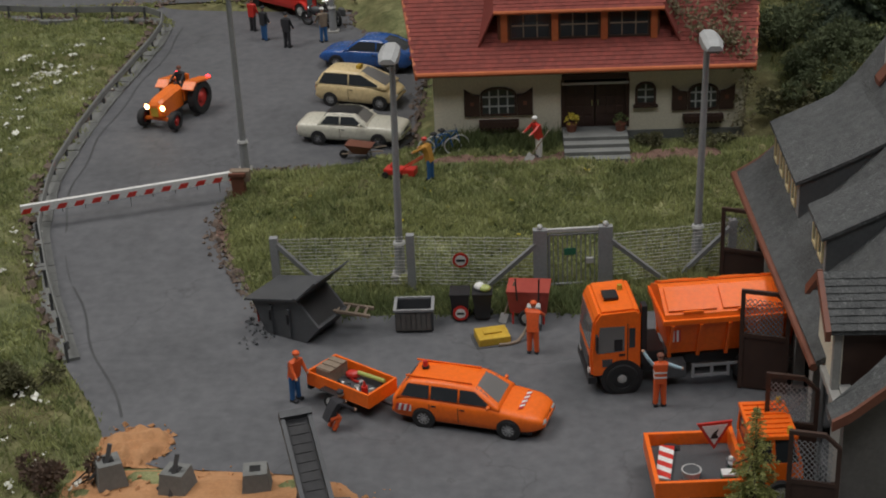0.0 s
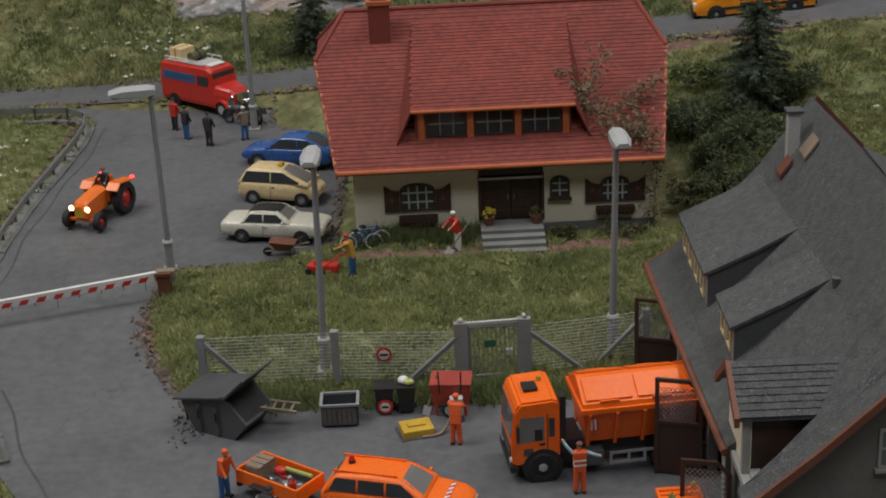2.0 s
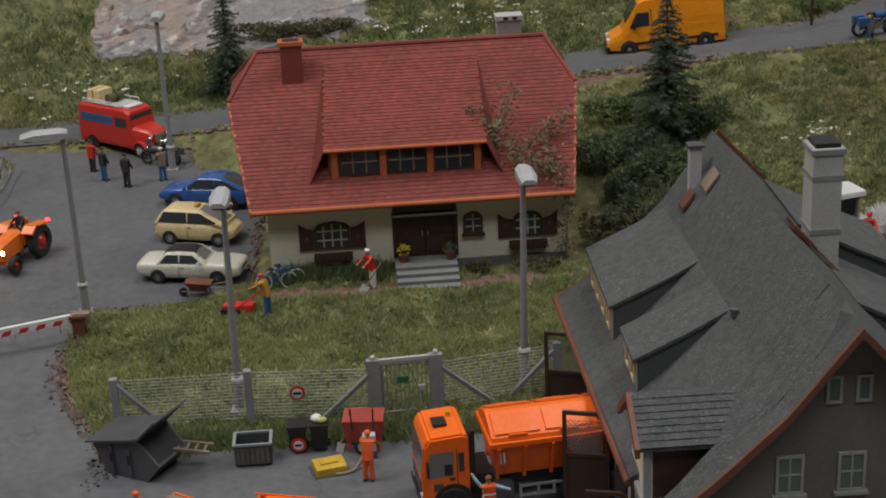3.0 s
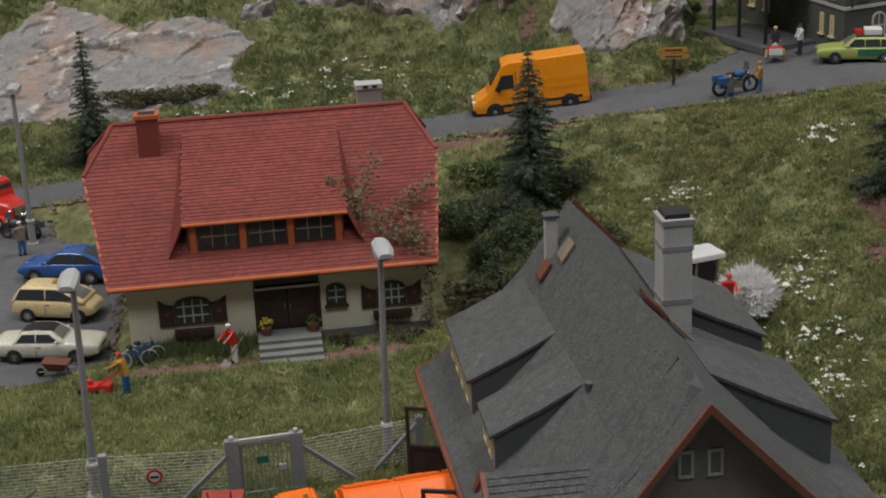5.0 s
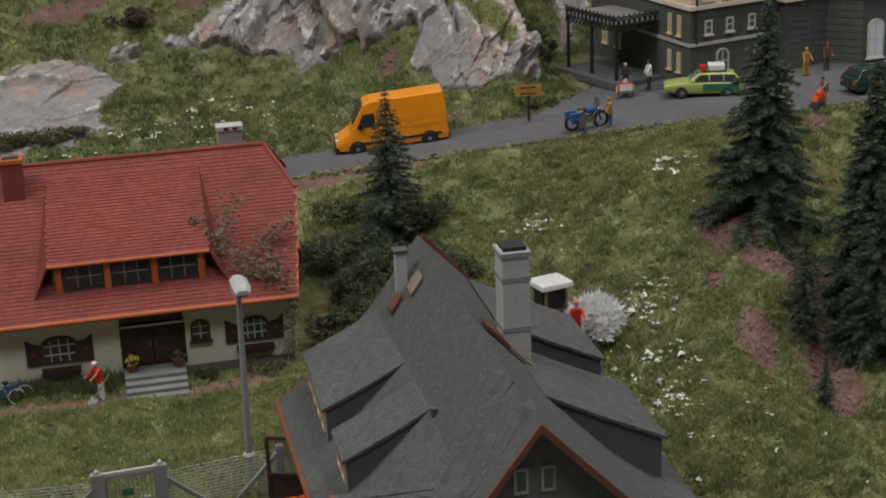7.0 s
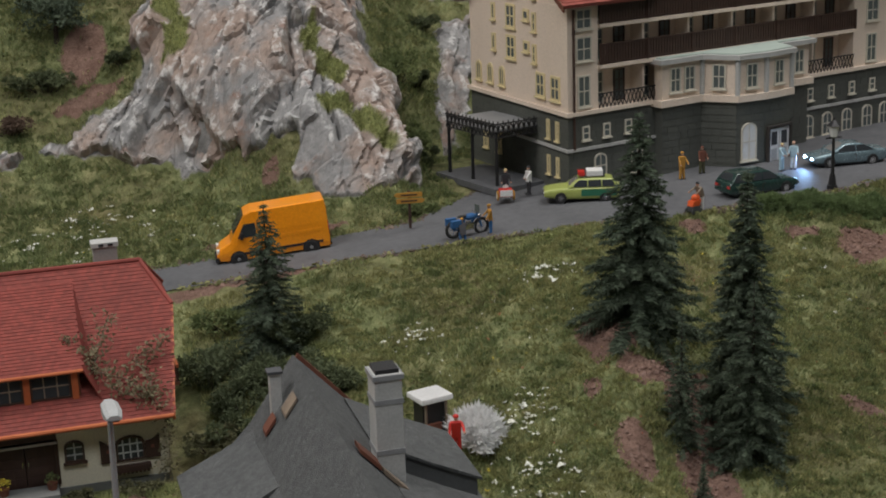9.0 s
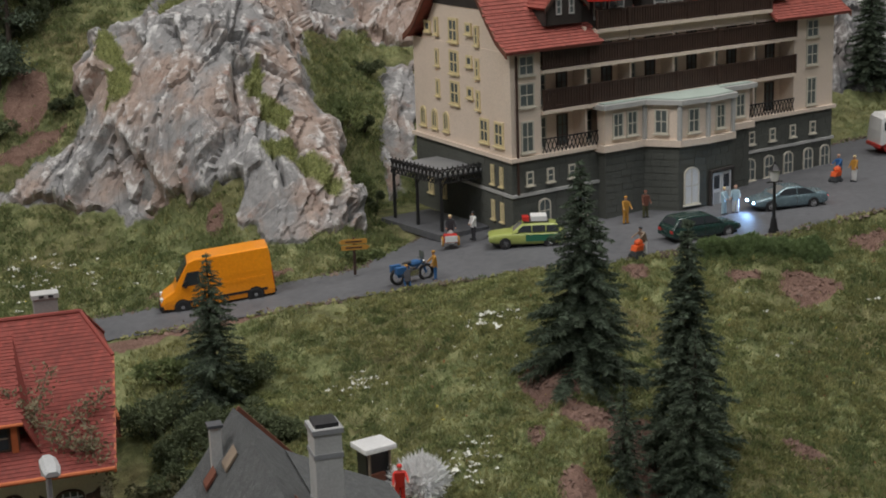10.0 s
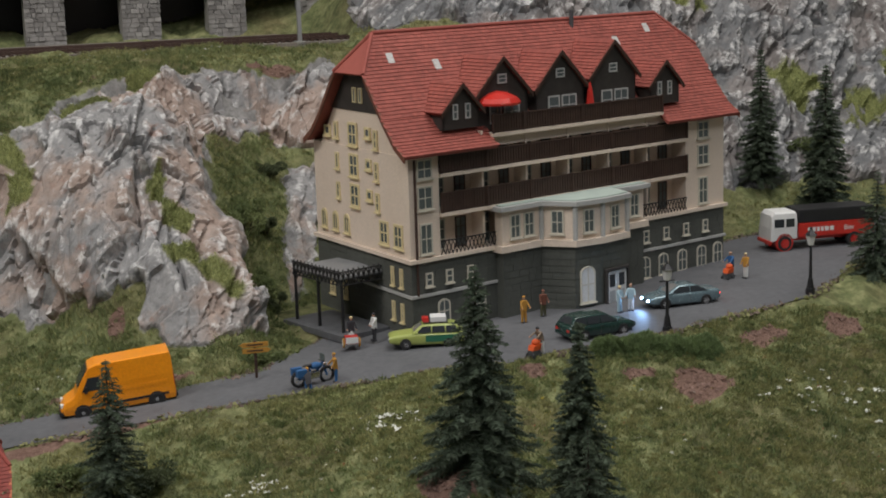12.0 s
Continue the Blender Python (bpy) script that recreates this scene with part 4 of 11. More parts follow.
def window(parent, x, y, z, w, h, rz=0.0, frame="cream_frame", pane="pane", cols=2, bars=2, rise=0.0, edge=0.09, sill=True, name="window", bar=None):
    """A window on a wall that faces -y: frame, pane, bars and sill. z is its lower edge."""
    bm = bm_new()
    e = edge
    box(bm, -w / 2, -w / 2 + e, -0.07, 0.05, 0, h - rise)
    box(bm, w / 2 - e, w / 2, -0.07, 0.05, 0, h - rise)
    box(bm, -w / 2 + e, w / 2 - e, -0.07, 0.05, 0, e)
    if rise:
        outer, inner = arch_outline(w, h, rise)[2:], arch_outline(w - 2 * e, h - e, rise - e / 2)[2:]
        for (p, q), (r, t_) in zip(zip(outer, outer[1:]), zip(inner, inner[1:])):
            hexa(bm, [(p[0], -0.07, p[1]), (q[0], -0.07, q[1]), (q[0], 0.05, q[1]), (p[0], 0.05, p[1])][::-1], [(r[0], -0.07, r[1]), (t_[0], -0.07, t_[1]), (t_[0], 0.05, t_[1]), (r[0], 0.05, r[1])][::-1])
        bmesh.ops.recalc_face_normals(bm, faces=bm.faces)
    else:
        box(bm, -w / 2 + e, w / 2 - e, -0.07, 0.05, h - e, h)
    ob = part(name, bm, frame, parent, at=(x, y, z, 0, 0, rz))
    if cols > 1 or bars > 1:
        bm = bm_new()
        for i in range(1, cols):
            cx = -w / 2 + w * i / cols
            box(bm, cx - e / 3, cx + e / 3, -0.06, 0.0, e, h - e)
        for i in range(1, bars):
            cz = h * i / bars
            box(bm, -w / 2 + e, w / 2 - e, -0.055, 0.0, cz - e / 3, cz + e / 3)
        part("glazing_grid", bm, bar or frame, ob)
    bm = bm_new()
    extrude(bm, arch_outline(w - e, h - e / 2, rise) if rise else [(-w / 2 + e / 2, e / 2), (w / 2 - e / 2, e / 2), (w / 2 - e / 2, h - e / 2), (-w / 2 + e / 2, h - e / 2)], -0.03, 0.03, "y")
    part("pane", bm, pane, ob)
    if sill:
        part("sill", box(bm_new(), -w / 2 - 0.08, w / 2 + 0.08, -0.16, 0.04, -0.09, 0), frame, ob)
    return ob


# ---- the cream house with the red roof ----
def cream_house():
    t = thing("house", 2.63, 19.9, 1.05, 1.2, "cream rendered cottage with a steep red tiled roof and long dormer", "house")
    L, R, D = -6.16, 6.16, 10.0
    e = (L - 0.6, R + 0.25)
    hp = (L - 1.4, R + 0.95)  # the verge leans out towards the clipped gable
    ridge_y, ridge_z, eave_z, eave_y = 5.0, 8.47, 3.3, -0.8
    k = (ridge_z - eave_z) / (ridge_y - eave_y)
    # walls with a real door opening in the front
    w = bm_new()
    th = 0.3
    for a, c in ((L, -1.0), (1.55, R)):
        box(w, a, c, 0, th, 0.42, 3.75)
    box(w, -1.0, 1.55, 0, th, 2.7, 3.75)
    box(w, L, R, D - th, D, 0.42, 3.75)
    for a, c in ((L, L + th), (R - th, R)):
        extrude(w, [(th, 0.42), (D - th, 0.42), (D - th, 3.75), (D - th, 4.1), (7.3, 6.3), (2.7, 6.3), (th, 4.1), (th, 3.75)], a, c)
    part("wall", w, "plaster", t)
    part("plinth", box(bm_new(), L - 0.05, R + 0.05, -0.06, D + 0.05, -0.6, 0.42, 0.02), "plinth", t, "dark cement plinth")
    # roof: two slopes with clipped gable ends
    hip_z = 6.85
    hy = eave_y + (hip_z - eave_z) / k
    rl, rr = -6.3, 6.05
    by = 2 * ridge_y - eave_y
    hyb = 2 * ridge_y - hy
    body = bm_new()
    plate(body, [(e[0], eave_y, eave_z), (e[1], eave_y, eave_z), (hp[1], hy, hip_z), (rr, ridge_y, ridge_z), (rl, ridge_y, ridge_z), (hp[0], hy, hip_z)], 0.16)
    plate(body, [(e[1], by, eave_z), (e[0], by, eave_z), (hp[0], hyb, hip_z), (rl, ridge_y, ridge_z), (rr, ridge_y, ridge_z), (hp[1], hyb, hip_z)], 0.16)
    plate(body, [(hp[1], hy, hip_z), (hp[1], hyb, hip_z), (rr, ridge_y, ridge_z)], 0.16)
    plate(body, [(hp[0], hyb, hip_z), (hp[0], hy, hip_z), (rl, ridge_y, ridge_z)], 0.16)
    roof = part("roof", body, "red_tile", t, "steep red tiled roof")
    sl = math.hypot(ridge_y - eave_y, ridge_z - eave_z)
    up = Vector((0, ridge_y - eave_y, ridge_z - eave_z)).normalized()
    vh = (hy - eave_y) * math.hypot(1, k)
    tiled(roof, "tiles", (0, eave_y, eave_z), (1, 0, 0), up, [(e[0], 0), (e[1], 0), (hp[1], vh), (rr, sl), (rl, sl), (hp[0], vh)], 0.2, 0.19, "red_tile", 0.034, 1)
    tiled(roof, "tiles", (0, by, eave_z), (-1, 0, 0), (0, -up.y, up.z), [(-e[1], 0), (-e[0], 0), (-hp[0], vh), (-rl, sl), (-rr, sl), (-hp[1], vh)], 0.2, 0.19, "red_tile", 0.034, 2)
    bm = bm_new()
    rod(bm, (rl, ridge_y, ridge_z + 0.03), (rr, ridge_y, ridge_z + 0.03), 0.11)
    for yy in (hy, hyb):
        rod(bm, (hp[1], yy, hip_z + 0.02), (rr, ridge_y, ridge_z + 0.03), 0.1)
        rod(bm, (hp[0], yy, hip_z + 0.02), (rl, ridge_y, ridge_z + 0.03), 0.1)
    part("ridge_tiles", bm, "red_tile", roof)
    bm = bm_new()
    rod(bm, (e[0], eave_y - 0.08, eave_z - 0.02), (e[1], eave_y - 0.08, eave_z - 0.02), 0.1)
    part("gutter", bm, "gutter", t, "orange-red gutter")
    for x, x2 in zip(e, hp):
        for y0, y1 in ((eave_y, hy), (by, hyb)):
            bm = bm_new()
            hexa(bm, [(x - 0.05, y0, eave_z - 0.24), (x + 0.05, y0, eave_z - 0.24), (x2 + 0.05, y1, hip_z - 0.24), (x2 - 0.05, y1, hip_z - 0.24)], [(x - 0.05, y0, eave_z + 0.02), (x + 0.05, y0, eave_z + 0.02), (x2 + 0.05, y1, hip_z + 0.02), (x2 - 0.05, y1, hip_z + 0.02)])
            bmesh.ops.recalc_face_normals(bm, faces=bm.faces)
            part("barge_board", bm, "gutter", t)
    # soffit closes the eaves
    part("soffit", box(bm_new(), e[0] + 0.1, e[1] - 0.1, eave_y + 0.1, 0.0, eave_z - 0.2, eave_z - 0.1), "brown", t)
    # long dormer
    dl, dr, fy, fz = -3.58, 2.85, 0.25, 5.48
    ty = 4.45
    tz = eave_z + k * (ty - eave_y)
    main = lambda y: eave_z + k * (y - eave_y)
    dm = bm_new()
    plate(dm, [(dl - 0.1, fy - 0.25, fz), (dr + 0.1, fy - 0.25, fz), (dr + 0.2, ty, tz + 0.03), (dl + 0.13, ty, tz + 0.03)], 0.14)
    dorm = part("dormer_roof", dm, "red_tile", t)
    du = Vector((0, ty - fy + 0.25, tz + 0.03 - fz)).normalized()
    ln = math.hypot(ty - fy + 0.25, tz - fz)
    tiled(dorm, "tiles", (0, fy - 0.25, fz), (1, 0, 0), du, [(dl - 0.1, 0), (dr + 0.1, 0), (dr + 0.2, ln), (dl + 0.13, ln)], 0.2, 0.19, "red_tile", 0.034, 3)
    part("gutter", rod(bm_new(), (dl - 0.1, fy - 0.3, fz - 0.04), (dr + 0.1, fy - 0.3, fz - 0.04), 0.08), "gutter", dorm)
    for s, x in ((-1, dl), (1, dr)):
        bm = bm_new()
        a, b_, c = (x + s * 0.1, fy - 0.25, fz), (x + s * 0.75, fy - 0.25, main(fy - 0.25) + 0.05), (x + (0.2 if s > 0 else 0.13), ty, tz + 0.04)
        plate(bm, [a, b_, c] if s > 0 else [a, c, b_], 0.06)
        part("dormer_cheek", bm, "red_tile", t)
    bm = bm_new()
    box(bm, dl + 0.05, dr - 0.05, fy, fy + 0.2, main(fy) - 0.1, fz - 0.02)
    part("dormer_front", bm, "rust_brown", t, "red-brown dormer front")
    for cx in (-2.25, -0.32, 1.6):
        window(t, cx, fy, main(fy) + 0.03, 1.62, fz - main(fy) - 0.12, 0, "brown", "glass", 3, 2, 0, 0.08, False, bar="wood")
    for cx in (-3.28, -1.29, 0.64, 2.58):
        part("dormer_post", box(bm_new(), cx - 0.13, cx + 0.13, fy - 0.12, fy + 0.02, main(fy) - 0.05, fz - 0.03), "gutter", t)
    # front windows, shutters, flower boxes
    for cx, wd, hh in ((-3.57, 1.45, 1.2), (4.55, 1.2, 1.1)):
        z0 = 1.22
        window(t, cx, -0.02, z0, wd, hh, 0, "brown", "glass", 4, 3, 0.32, 0.09, False, bar="lamp_grey")
        for s in (-1, 1):
            x0 = cx + s * (wd / 2 + 0.02)
            bm = bm_new()
            extrude(bm, [(x0, z0), (x0 + s * 0.62, z0), (x0 + s * 0.62, z0 + hh - 0.05), (x0 + s * 0.3, z0 + hh - 0.28), (x0, z0 + hh - 0.33)], -0.1, -0.02, "y")
            sh = part("shutter", bm, "brown", t)
            part("cutout", box(bm_new(), x0 + s * 0.31 - 0.07, x0 + s * 0.31 + 0.07, -0.115, -0.1, z0 + 0.45, z0 + 0.6), "rust_brown", sh)
        fb = part("flower_box", box(bm_new(), cx - 0.8, cx + 0.8, -0.36, -0.02, z0 - 0.42, z0 - 0.16, 0.03), "brown", t)
        bm = bm_new()
        for i in range(9):
            box(bm, cx - 0.75 + i * 0.17, cx - 0.64 + i * 0.17, -0.33, -0.1, z0 - 0.5, z0 - 0.42)
        part("trim", bm, "brown", fb)
    window(t, 2.27, -0.02, 1.5, 0.82, 0.95, 0, "brown", "glass", 2, 3, 0.3, 0.09, True, bar="lamp_grey")
    # double door
    bm = bm_new()
    box(bm, -1.05, 1.6, -0.06, 0.2, 2.62, 2.85)
    box(bm, -1.08, -0.95, -0.06, 0.2, 0.6, 2.62)
    box(bm, 1.5, 1.63, -0.06, 0.2, 0.6, 2.62)
    part("door_frame", bm, "brown", t)
    part("lintel", box(bm_new(), -1.05, 1.6, -0.1, 0.0, 2.42, 2.52), "light_grey", t)
    for x0 in (-0.95, 0.29):
        bm = bm_new()
        box(bm, x0, x0 + 1.2, 0.08, 0.16, 0.6, 2.45)
        for i in range(3):
            for j in range(4):
                box(bm, x0 + 0.1 + i * 0.35, x0 + 0.38 + i * 0.35, 0.045, 0.09, 0.72 + j * 0.42, 1.05 + j * 0.42, 0.02)
        dn = part("door", bm, "brown", t, "dark brown panelled door leaf")
        part("door_handle", rod(bm_new(), (x0 + (1.1 if x0 < 0 else 0.1), 0.02, 1.5), (x0 + (1.1 if x0 < 0 else 0.1), 0.02, 1.75), 0.03), "chrome", dn)
    # steps
    for i in range(4):
        part("step", box(bm_new(), -1.05, 1.5, -2.5 + i * 0.42, -0.06, 0.05 + i * 0.15, 0.2 + i * 0.15 + 0.001, 0.015), "old_concrete", t)
    part("stair_base", box(bm_new(), -1.12, 1.57, -2.62, -0.06, -0.4, 0.049), "rust_brown", t, "red brick stair footing")
    # chimneys
    c1 = bm_new()
    box(c1, -5.25, -4.35, 3.7, 4.4, 6.6, 9.02, 0.03)
    ch = part("chimney", c1, "red_tile", t, "red brick chimney")
    part("chimney_cap", box(bm_new(), -5.32, -4.28, 3.63, 4.47, 8.97, 9.14), "gutter", ch)
    part("flue", box(bm_new(), -5.15, -4.45, 3.8, 4.3, 9.13, 9.16), "black", ch)
    c2 = bm_new()
    box(c2, 4.15, 5.2, 5.9, 6.6, 6.6, 9.1, 0.03)
    ch = part("chimney", c2, "concrete", t, "grey rendered chimney with two flues")
    part("chimney_cap", box(bm_new(), 4.08, 5.27, 5.83, 6.67, 9.0, 9.2), "light_grey", ch)
    for x in (4.4, 4.8):
        part("flue", box(bm_new(), x, x + 0.22, 5.8, 5.9, 9.05, 9.16), "black", ch)
    # gable balcony on the east side
    bm = bm_new()
    box(bm, R, R + 0.95, 2.6, 7.4, 3.3, 3.45)
    bal = part("balcony", bm, "rust_brown", t, "brown wooden gable balcony")
    part("rail", box(bm_new(), R + 0.85, R + 0.95, 2.6, 7.4, 4.1, 4.25), "gutter", bal)
    for i in range(11):
        part("baluster", box(bm_new(), R + 0.86, R + 0.94, 2.65 + i * 0.46, 2.85 + i * 0.46, 3.45, 4.1), "brown", bal)
    return t


# ---- the slate-roofed house ----
def slate_house():
    t = thing("old_house", 13.0, 3.2, 0.0, 0, "dark grey slate-roofed house with many dormers and garage bay", "house")
    F, B = -8.5, 7.6  # gable planes, from the middle
    prof = [(-5.75, 3.35), (-5.0, 3.8), (-3.6, 5.0), (-1.8, 6.72), (0, 9.05), (1.8, 7.15), (3.6, 5.3), (4.9, 4.3), (6.1, 3.75)]
    px_, pz_ = [q[0] for q in prof], [q[1] for q in prof]

    def on_roof(x, y, up=0.0):
        """A point of the roof's skin, which rises a little towards the back."""
        z, f = float(np.interp(x, px_, pz_)), (y - F) / (B - F)
        k = (z - 3.35) / 5.7 * f
        return (x - 0.2 * k, y, z + 0.22 * k + up)

    gab = [(x, z - 0.2) for x, z in prof if -5.2 <= x <= 5.2]
    for name, y0, y1 in (("wall", F + 0.45, F + 0.75), ("wall", B - 0.6, B - 0.3)):
        bm = bm_new()
        extrude(bm, [(-4.95, 0), (4.95, 0)] + gab[::-1], y0, y1, "y")
        part("gable_wall", bm, "gable_board", t)
    bm = bm_new()  # west wall with garage openings
    for y0, y1 in ((F + 0.75, -6.6), (-3.9, -3.4), (-1.2, 1.4), (4.0, 5.2), (7.4, B - 0.6)):
        box(bm, -5.0, -4.7, y0, y1, 0, 3.2)
    box(bm, -5.0, -4.7, F + 0.75, B - 0.6, 3.2, 3.6)
    part("wall", bm, "concrete", t, "patchy light grey rendered garage wall")
    part("wall", box(bm_new(), 4.7, 5.0, F + 0.75, B - 0.6, 0, 3.9), "slate_dark", t)
    part("garage_floor", box(bm_new(), -4.7, 4.7, F + 0.75, B - 0.6, 0.01, 0.05), "dark_metal", t)
    part("loft_floor", box(bm_new(), -4.7, 4.7, F + 0.75, B - 0.6, 3.2, 3.35), "brown", t)

    def skin(bm, rows, thick=0.18):
        """One continuous plate over rows of points."""
        n, m = len(rows), len(rows[0])
        top = [[bm.verts.new(q) for q in r] for r in rows]
        low = [[bm.verts.new((q[0], q[1], q[2] - thick)) for q in r] for r in rows]
        for i in range(n - 1):
            for j in range(m - 1):
                bm.faces.new((top[i][j], top[i + 1][j], top[i + 1][j + 1], top[i][j + 1]))
                bm.faces.new((low[i][j], low[i][j + 1], low[i + 1][j + 1], low[i + 1][j]))
        for i in range(n - 1):
            for j in (0, m - 1):
                bm.faces.new((top[i][j], top[i + 1][j], low[i + 1][j], low[i][j]))
        for j in range(m - 1):
            for i in (0, n - 1):
                bm.faces.new((top[i][j], top[i][j + 1], low[i][j + 1], low[i][j]))
        bmesh.ops.recalc_face_normals(bm, faces=bm.faces)
        return bm

    def eave(y):
        return -5.35 - 0.4 * (y + 5.9) / 13.9

    fine = [-5.0, -4.3, -3.6, -2.7, -1.8, -0.9, -0.3, 0, 0.3, 0.9, 1.8, 2.7, 3.6, 4.2, 4.9, 5.5, 6.1]
    ys_ = np.linspace(-5.9, B, 12)
    part("roof", skin(bm_new(), [[on_roof(x, y) for x in [eave(y)] + fine] for y in ys_]), "slate", t, "grey slate roof sheet with swept eaves")
    part("roof", skin(bm_new(), [[on_roof(x, y) for x in np.linspace(x0, 6.1, 22)] for y, x0 in ((-7.95, -5.3), (-7.7, -4.4), (-7.3, -3.2), (-5.91, -3.0))]), "slate", t)
    part("roof", skin(bm_new(), [[on_roof(x, y) for x in [-5.45] + fine] for y in (F - 0.25, -7.96)]), "slate", t)
    part("gutter", rod(bm_new(), (eave(-5.9) - 0.05, -5.9, 3.42), (eave(B) - 0.05, B, 3.3), 0.12), "rust_brown", t, "red-brown gutter")
    for y in (F - 0.28, B + 0.03):
        for (x0, z0), (x1, z1) in zip(prof, prof[1:]):
            x0 = max(x0, -5.45) if y < 0 else x0
            z0 = float(np.interp(x0, px_, pz_))
            k0, k1 = (on_roof(x0, y)[2], on_roof(x1, y)[2]) if y > 0 else (z0, z1)
            bm = bm_new()
            hexa(bm, [(x0, y - 0.06, k0 - 0.26), (x1, y - 0.06, k1 - 0.26), (x1, y + 0.06, k1 - 0.26), (x0, y + 0.06, k0 - 0.26)], [(x0, y - 0.06, k0 + 0.02), (x1, y - 0.06, k1 + 0.02), (x1, y + 0.06, k1 + 0.02), (x0, y + 0.06, k0 + 0.02)])
            part("barge_board", bm, "rust_brown", t)
    # shed dormers: side (-1 west, 1 east), y from, y to
    def dormer(s, y0, y1, xo, zo, xi, zi, panes):
        xm, zm = (xo + xi) / 2, (zo + zi) / 2 - 0.05
        d = part("dormer_roof", skin(bm_new(), [[(s * xo, y, zo), (s * xm, y, zm), (s * xi, y, zi)] for y in np.linspace(y0, y1, 4)], 0.11), "slate", t)
        xf = xo - 0.16
        base = on_roof(s * xf, y0)[2] - 0.12
        foot = [(s * q, on_roof(s * q, y0)[2] - 0.12) for q in np.linspace(xi + 0.1, xf, 7)]
        for y in (y0 + 0.1, y1 - 0.2):
            bm = bm_new()
            extrude(bm, [(s * xf, zo - 0.06), (s * xm, zm - 0.08), (s * xi, zi - 0.09)] + foot, y, y + 0.1, "y")
            part("cheek", bm, "slate_dark", d)
        part("dormer_front", box(bm_new(), min(s * xf, s * (xf - 0.12)), max(s * xf, s * (xf - 0.12)), y0 + 0.2, y1 - 0.2, base - 0.2, zo - 0.1), "grey_metal", d)
        for i in range(panes):
            yy = y0 + 0.3 + (y1 - y0 - 0.6) * (i + 0.5) / panes
            window(d, s * xf, yy, base + 0.3, 0.62, zo - base - 0.5, 90 * s, "cream_frame", "pane", 1, 1, 0, 0.1, False)

    dormer(-1, 1.75, 7.0, 4.75, 5.42, 1.55, 6.98, 4)
    dormer(-1, -2.2, 0.2, 4.65, 5.4, 1.5, 7.0, 2)
    dormer(1, 2.5, 7.0, 5.35, 5.72, 1.5, 7.6, 3)
    dormer(1, -3.7, 0.6, 5.4, 5.6, 1.5, 7.5, 3)
    # shingled lucarne over the loading hatch
    luc = part("lucarne_roof", skin(bm_new(), [[(-5.35, -7.35, 5.28), (-5.35, -5.85, 6.2), (-5.35, -4.5, 5.1)], [(-3.2, -7.35, 5.28), (-2.2, -5.85, 6.2), (-3.4, -4.5, 5.1)]], 0.12), "slate", t)
    tiled(luc, "shingles", (0, -7.37, 5.27), (1, 0, 0), (0, 1.5, 0.92), [(-5.35, 0), (-3.2, 0), (-2.2, 1.76), (-5.35, 1.76)], 0.34, 0.22, "slate", 0.045, 7)
    for y0, y1, z0 in ((-7.42, -5.83, 5.2), (-4.45, -5.87, 5.02)):
        bm = bm_new()
        hexa(bm, [(-5.48, y0, z0 - 0.18), (-5.34, y0, z0 - 0.18), (-5.34, y1, 6.0), (-5.48, y1, 6.0)], [(-5.48, y0, z0 + 0.1), (-5.34, y0, z0 + 0.1), (-5.34, y1, 6.26), (-5.48, y1, 6.26)])
        bmesh.ops.recalc_face_normals(bm, faces=bm.faces)
        part("barge_board", bm, "rust_brown", luc)
    bm = bm_new()
    extrude(bm, [(-7.1, 3.35), (-4.75, 3.35), (-4.75, 5.05), (-5.85, 6.0), (-7.1, 5.2)], -5.1, -4.95, "x")
    part("hatch_wall", bm, "plaster", luc, "cream loading hatch wall")
    part("cheek", box(bm_new(), -4.95, -3.1, -7.1, -7.0, 3.35, 5.2), "brown", luc, "dark brown boarded cheek")
    part("post", box(bm_new(), -5.2, -5.0, -7.2, -7.0, 2.6, 5.1), "concrete", luc)
    part("sill_beam", box(bm_new(), -5.25, -4.9, -7.95, -5.9, 3.3, 3.5, 0.03), "concrete", luc)
    # gable windows
    for x, z, w, h in ((-0.42, 6.66, 0.42, 0.78), (0.36, 6.66, 0.42, 0.78), (-1.5, 4.05, 0.75, 1.15), (0.15, 4.05, 0.75, 1.15), (1.9, 4.05, 0.75, 1.15)):
        window(t, x, F + 0.45, z, w, h, 0, "concrete", "pane", 1 if w < 0.5 else 2, 1 if w < 0.5 else 2, 0, 0.08, w > 0.5)
    # chimneys
    ch = part("chimney", box(bm_new(), 1.05, 1.95, -0.35, 0.65, 6.5, 11.0, 0.03), "light_grey", t, "tall square grey chimney")
    for z, k in ((8.3, 0.03), (10.0, 0.03), (10.82, 0.06)):
        part("band", box(bm_new(), 1.05 - k, 1.95 + k, -0.35 - k, 0.65 + k, z, z + 0.16), "grey_metal", ch)
    part("flue", box(bm_new(), 1.12, 1.88, -0.28, 0.58, 10.99, 11.14), "black", ch)
    def patch_on(x0, x1, y0, y1, up):
        return skin(bm_new(), [[on_roof(x, y, up) for x in (x0, x1)] for y in (y0, y1)], 0.16)

    part("flashing", patch_on(0.45, 1.1, -1.0, -0.2, 0.24), "rust_brown", ch, "rusty brown roof flashing")
    part("roof_strip", patch_on(1.15, 2.3, -1.1, -0.75, 0.22), "wood", t)
    part("flashing", patch_on(2.1, 2.65, -1.75, -0.95, 0.26), "rust_brown", t, "rusty brown roof flashing")
    v0 = on_roof(-1.75, -2.75)
    part("roof_vent", rod(bm_new(), v0, (v0[0], v0[1], v0[2] + 0.28), 0.1, 0.12), "slate_dark", t)
    ch = part("chimney", box(bm_new(), -1.35, -0.95, 5.8, 6.2, 6.9, 9.3, 0.02), "light_grey", t, "slim grey chimney")
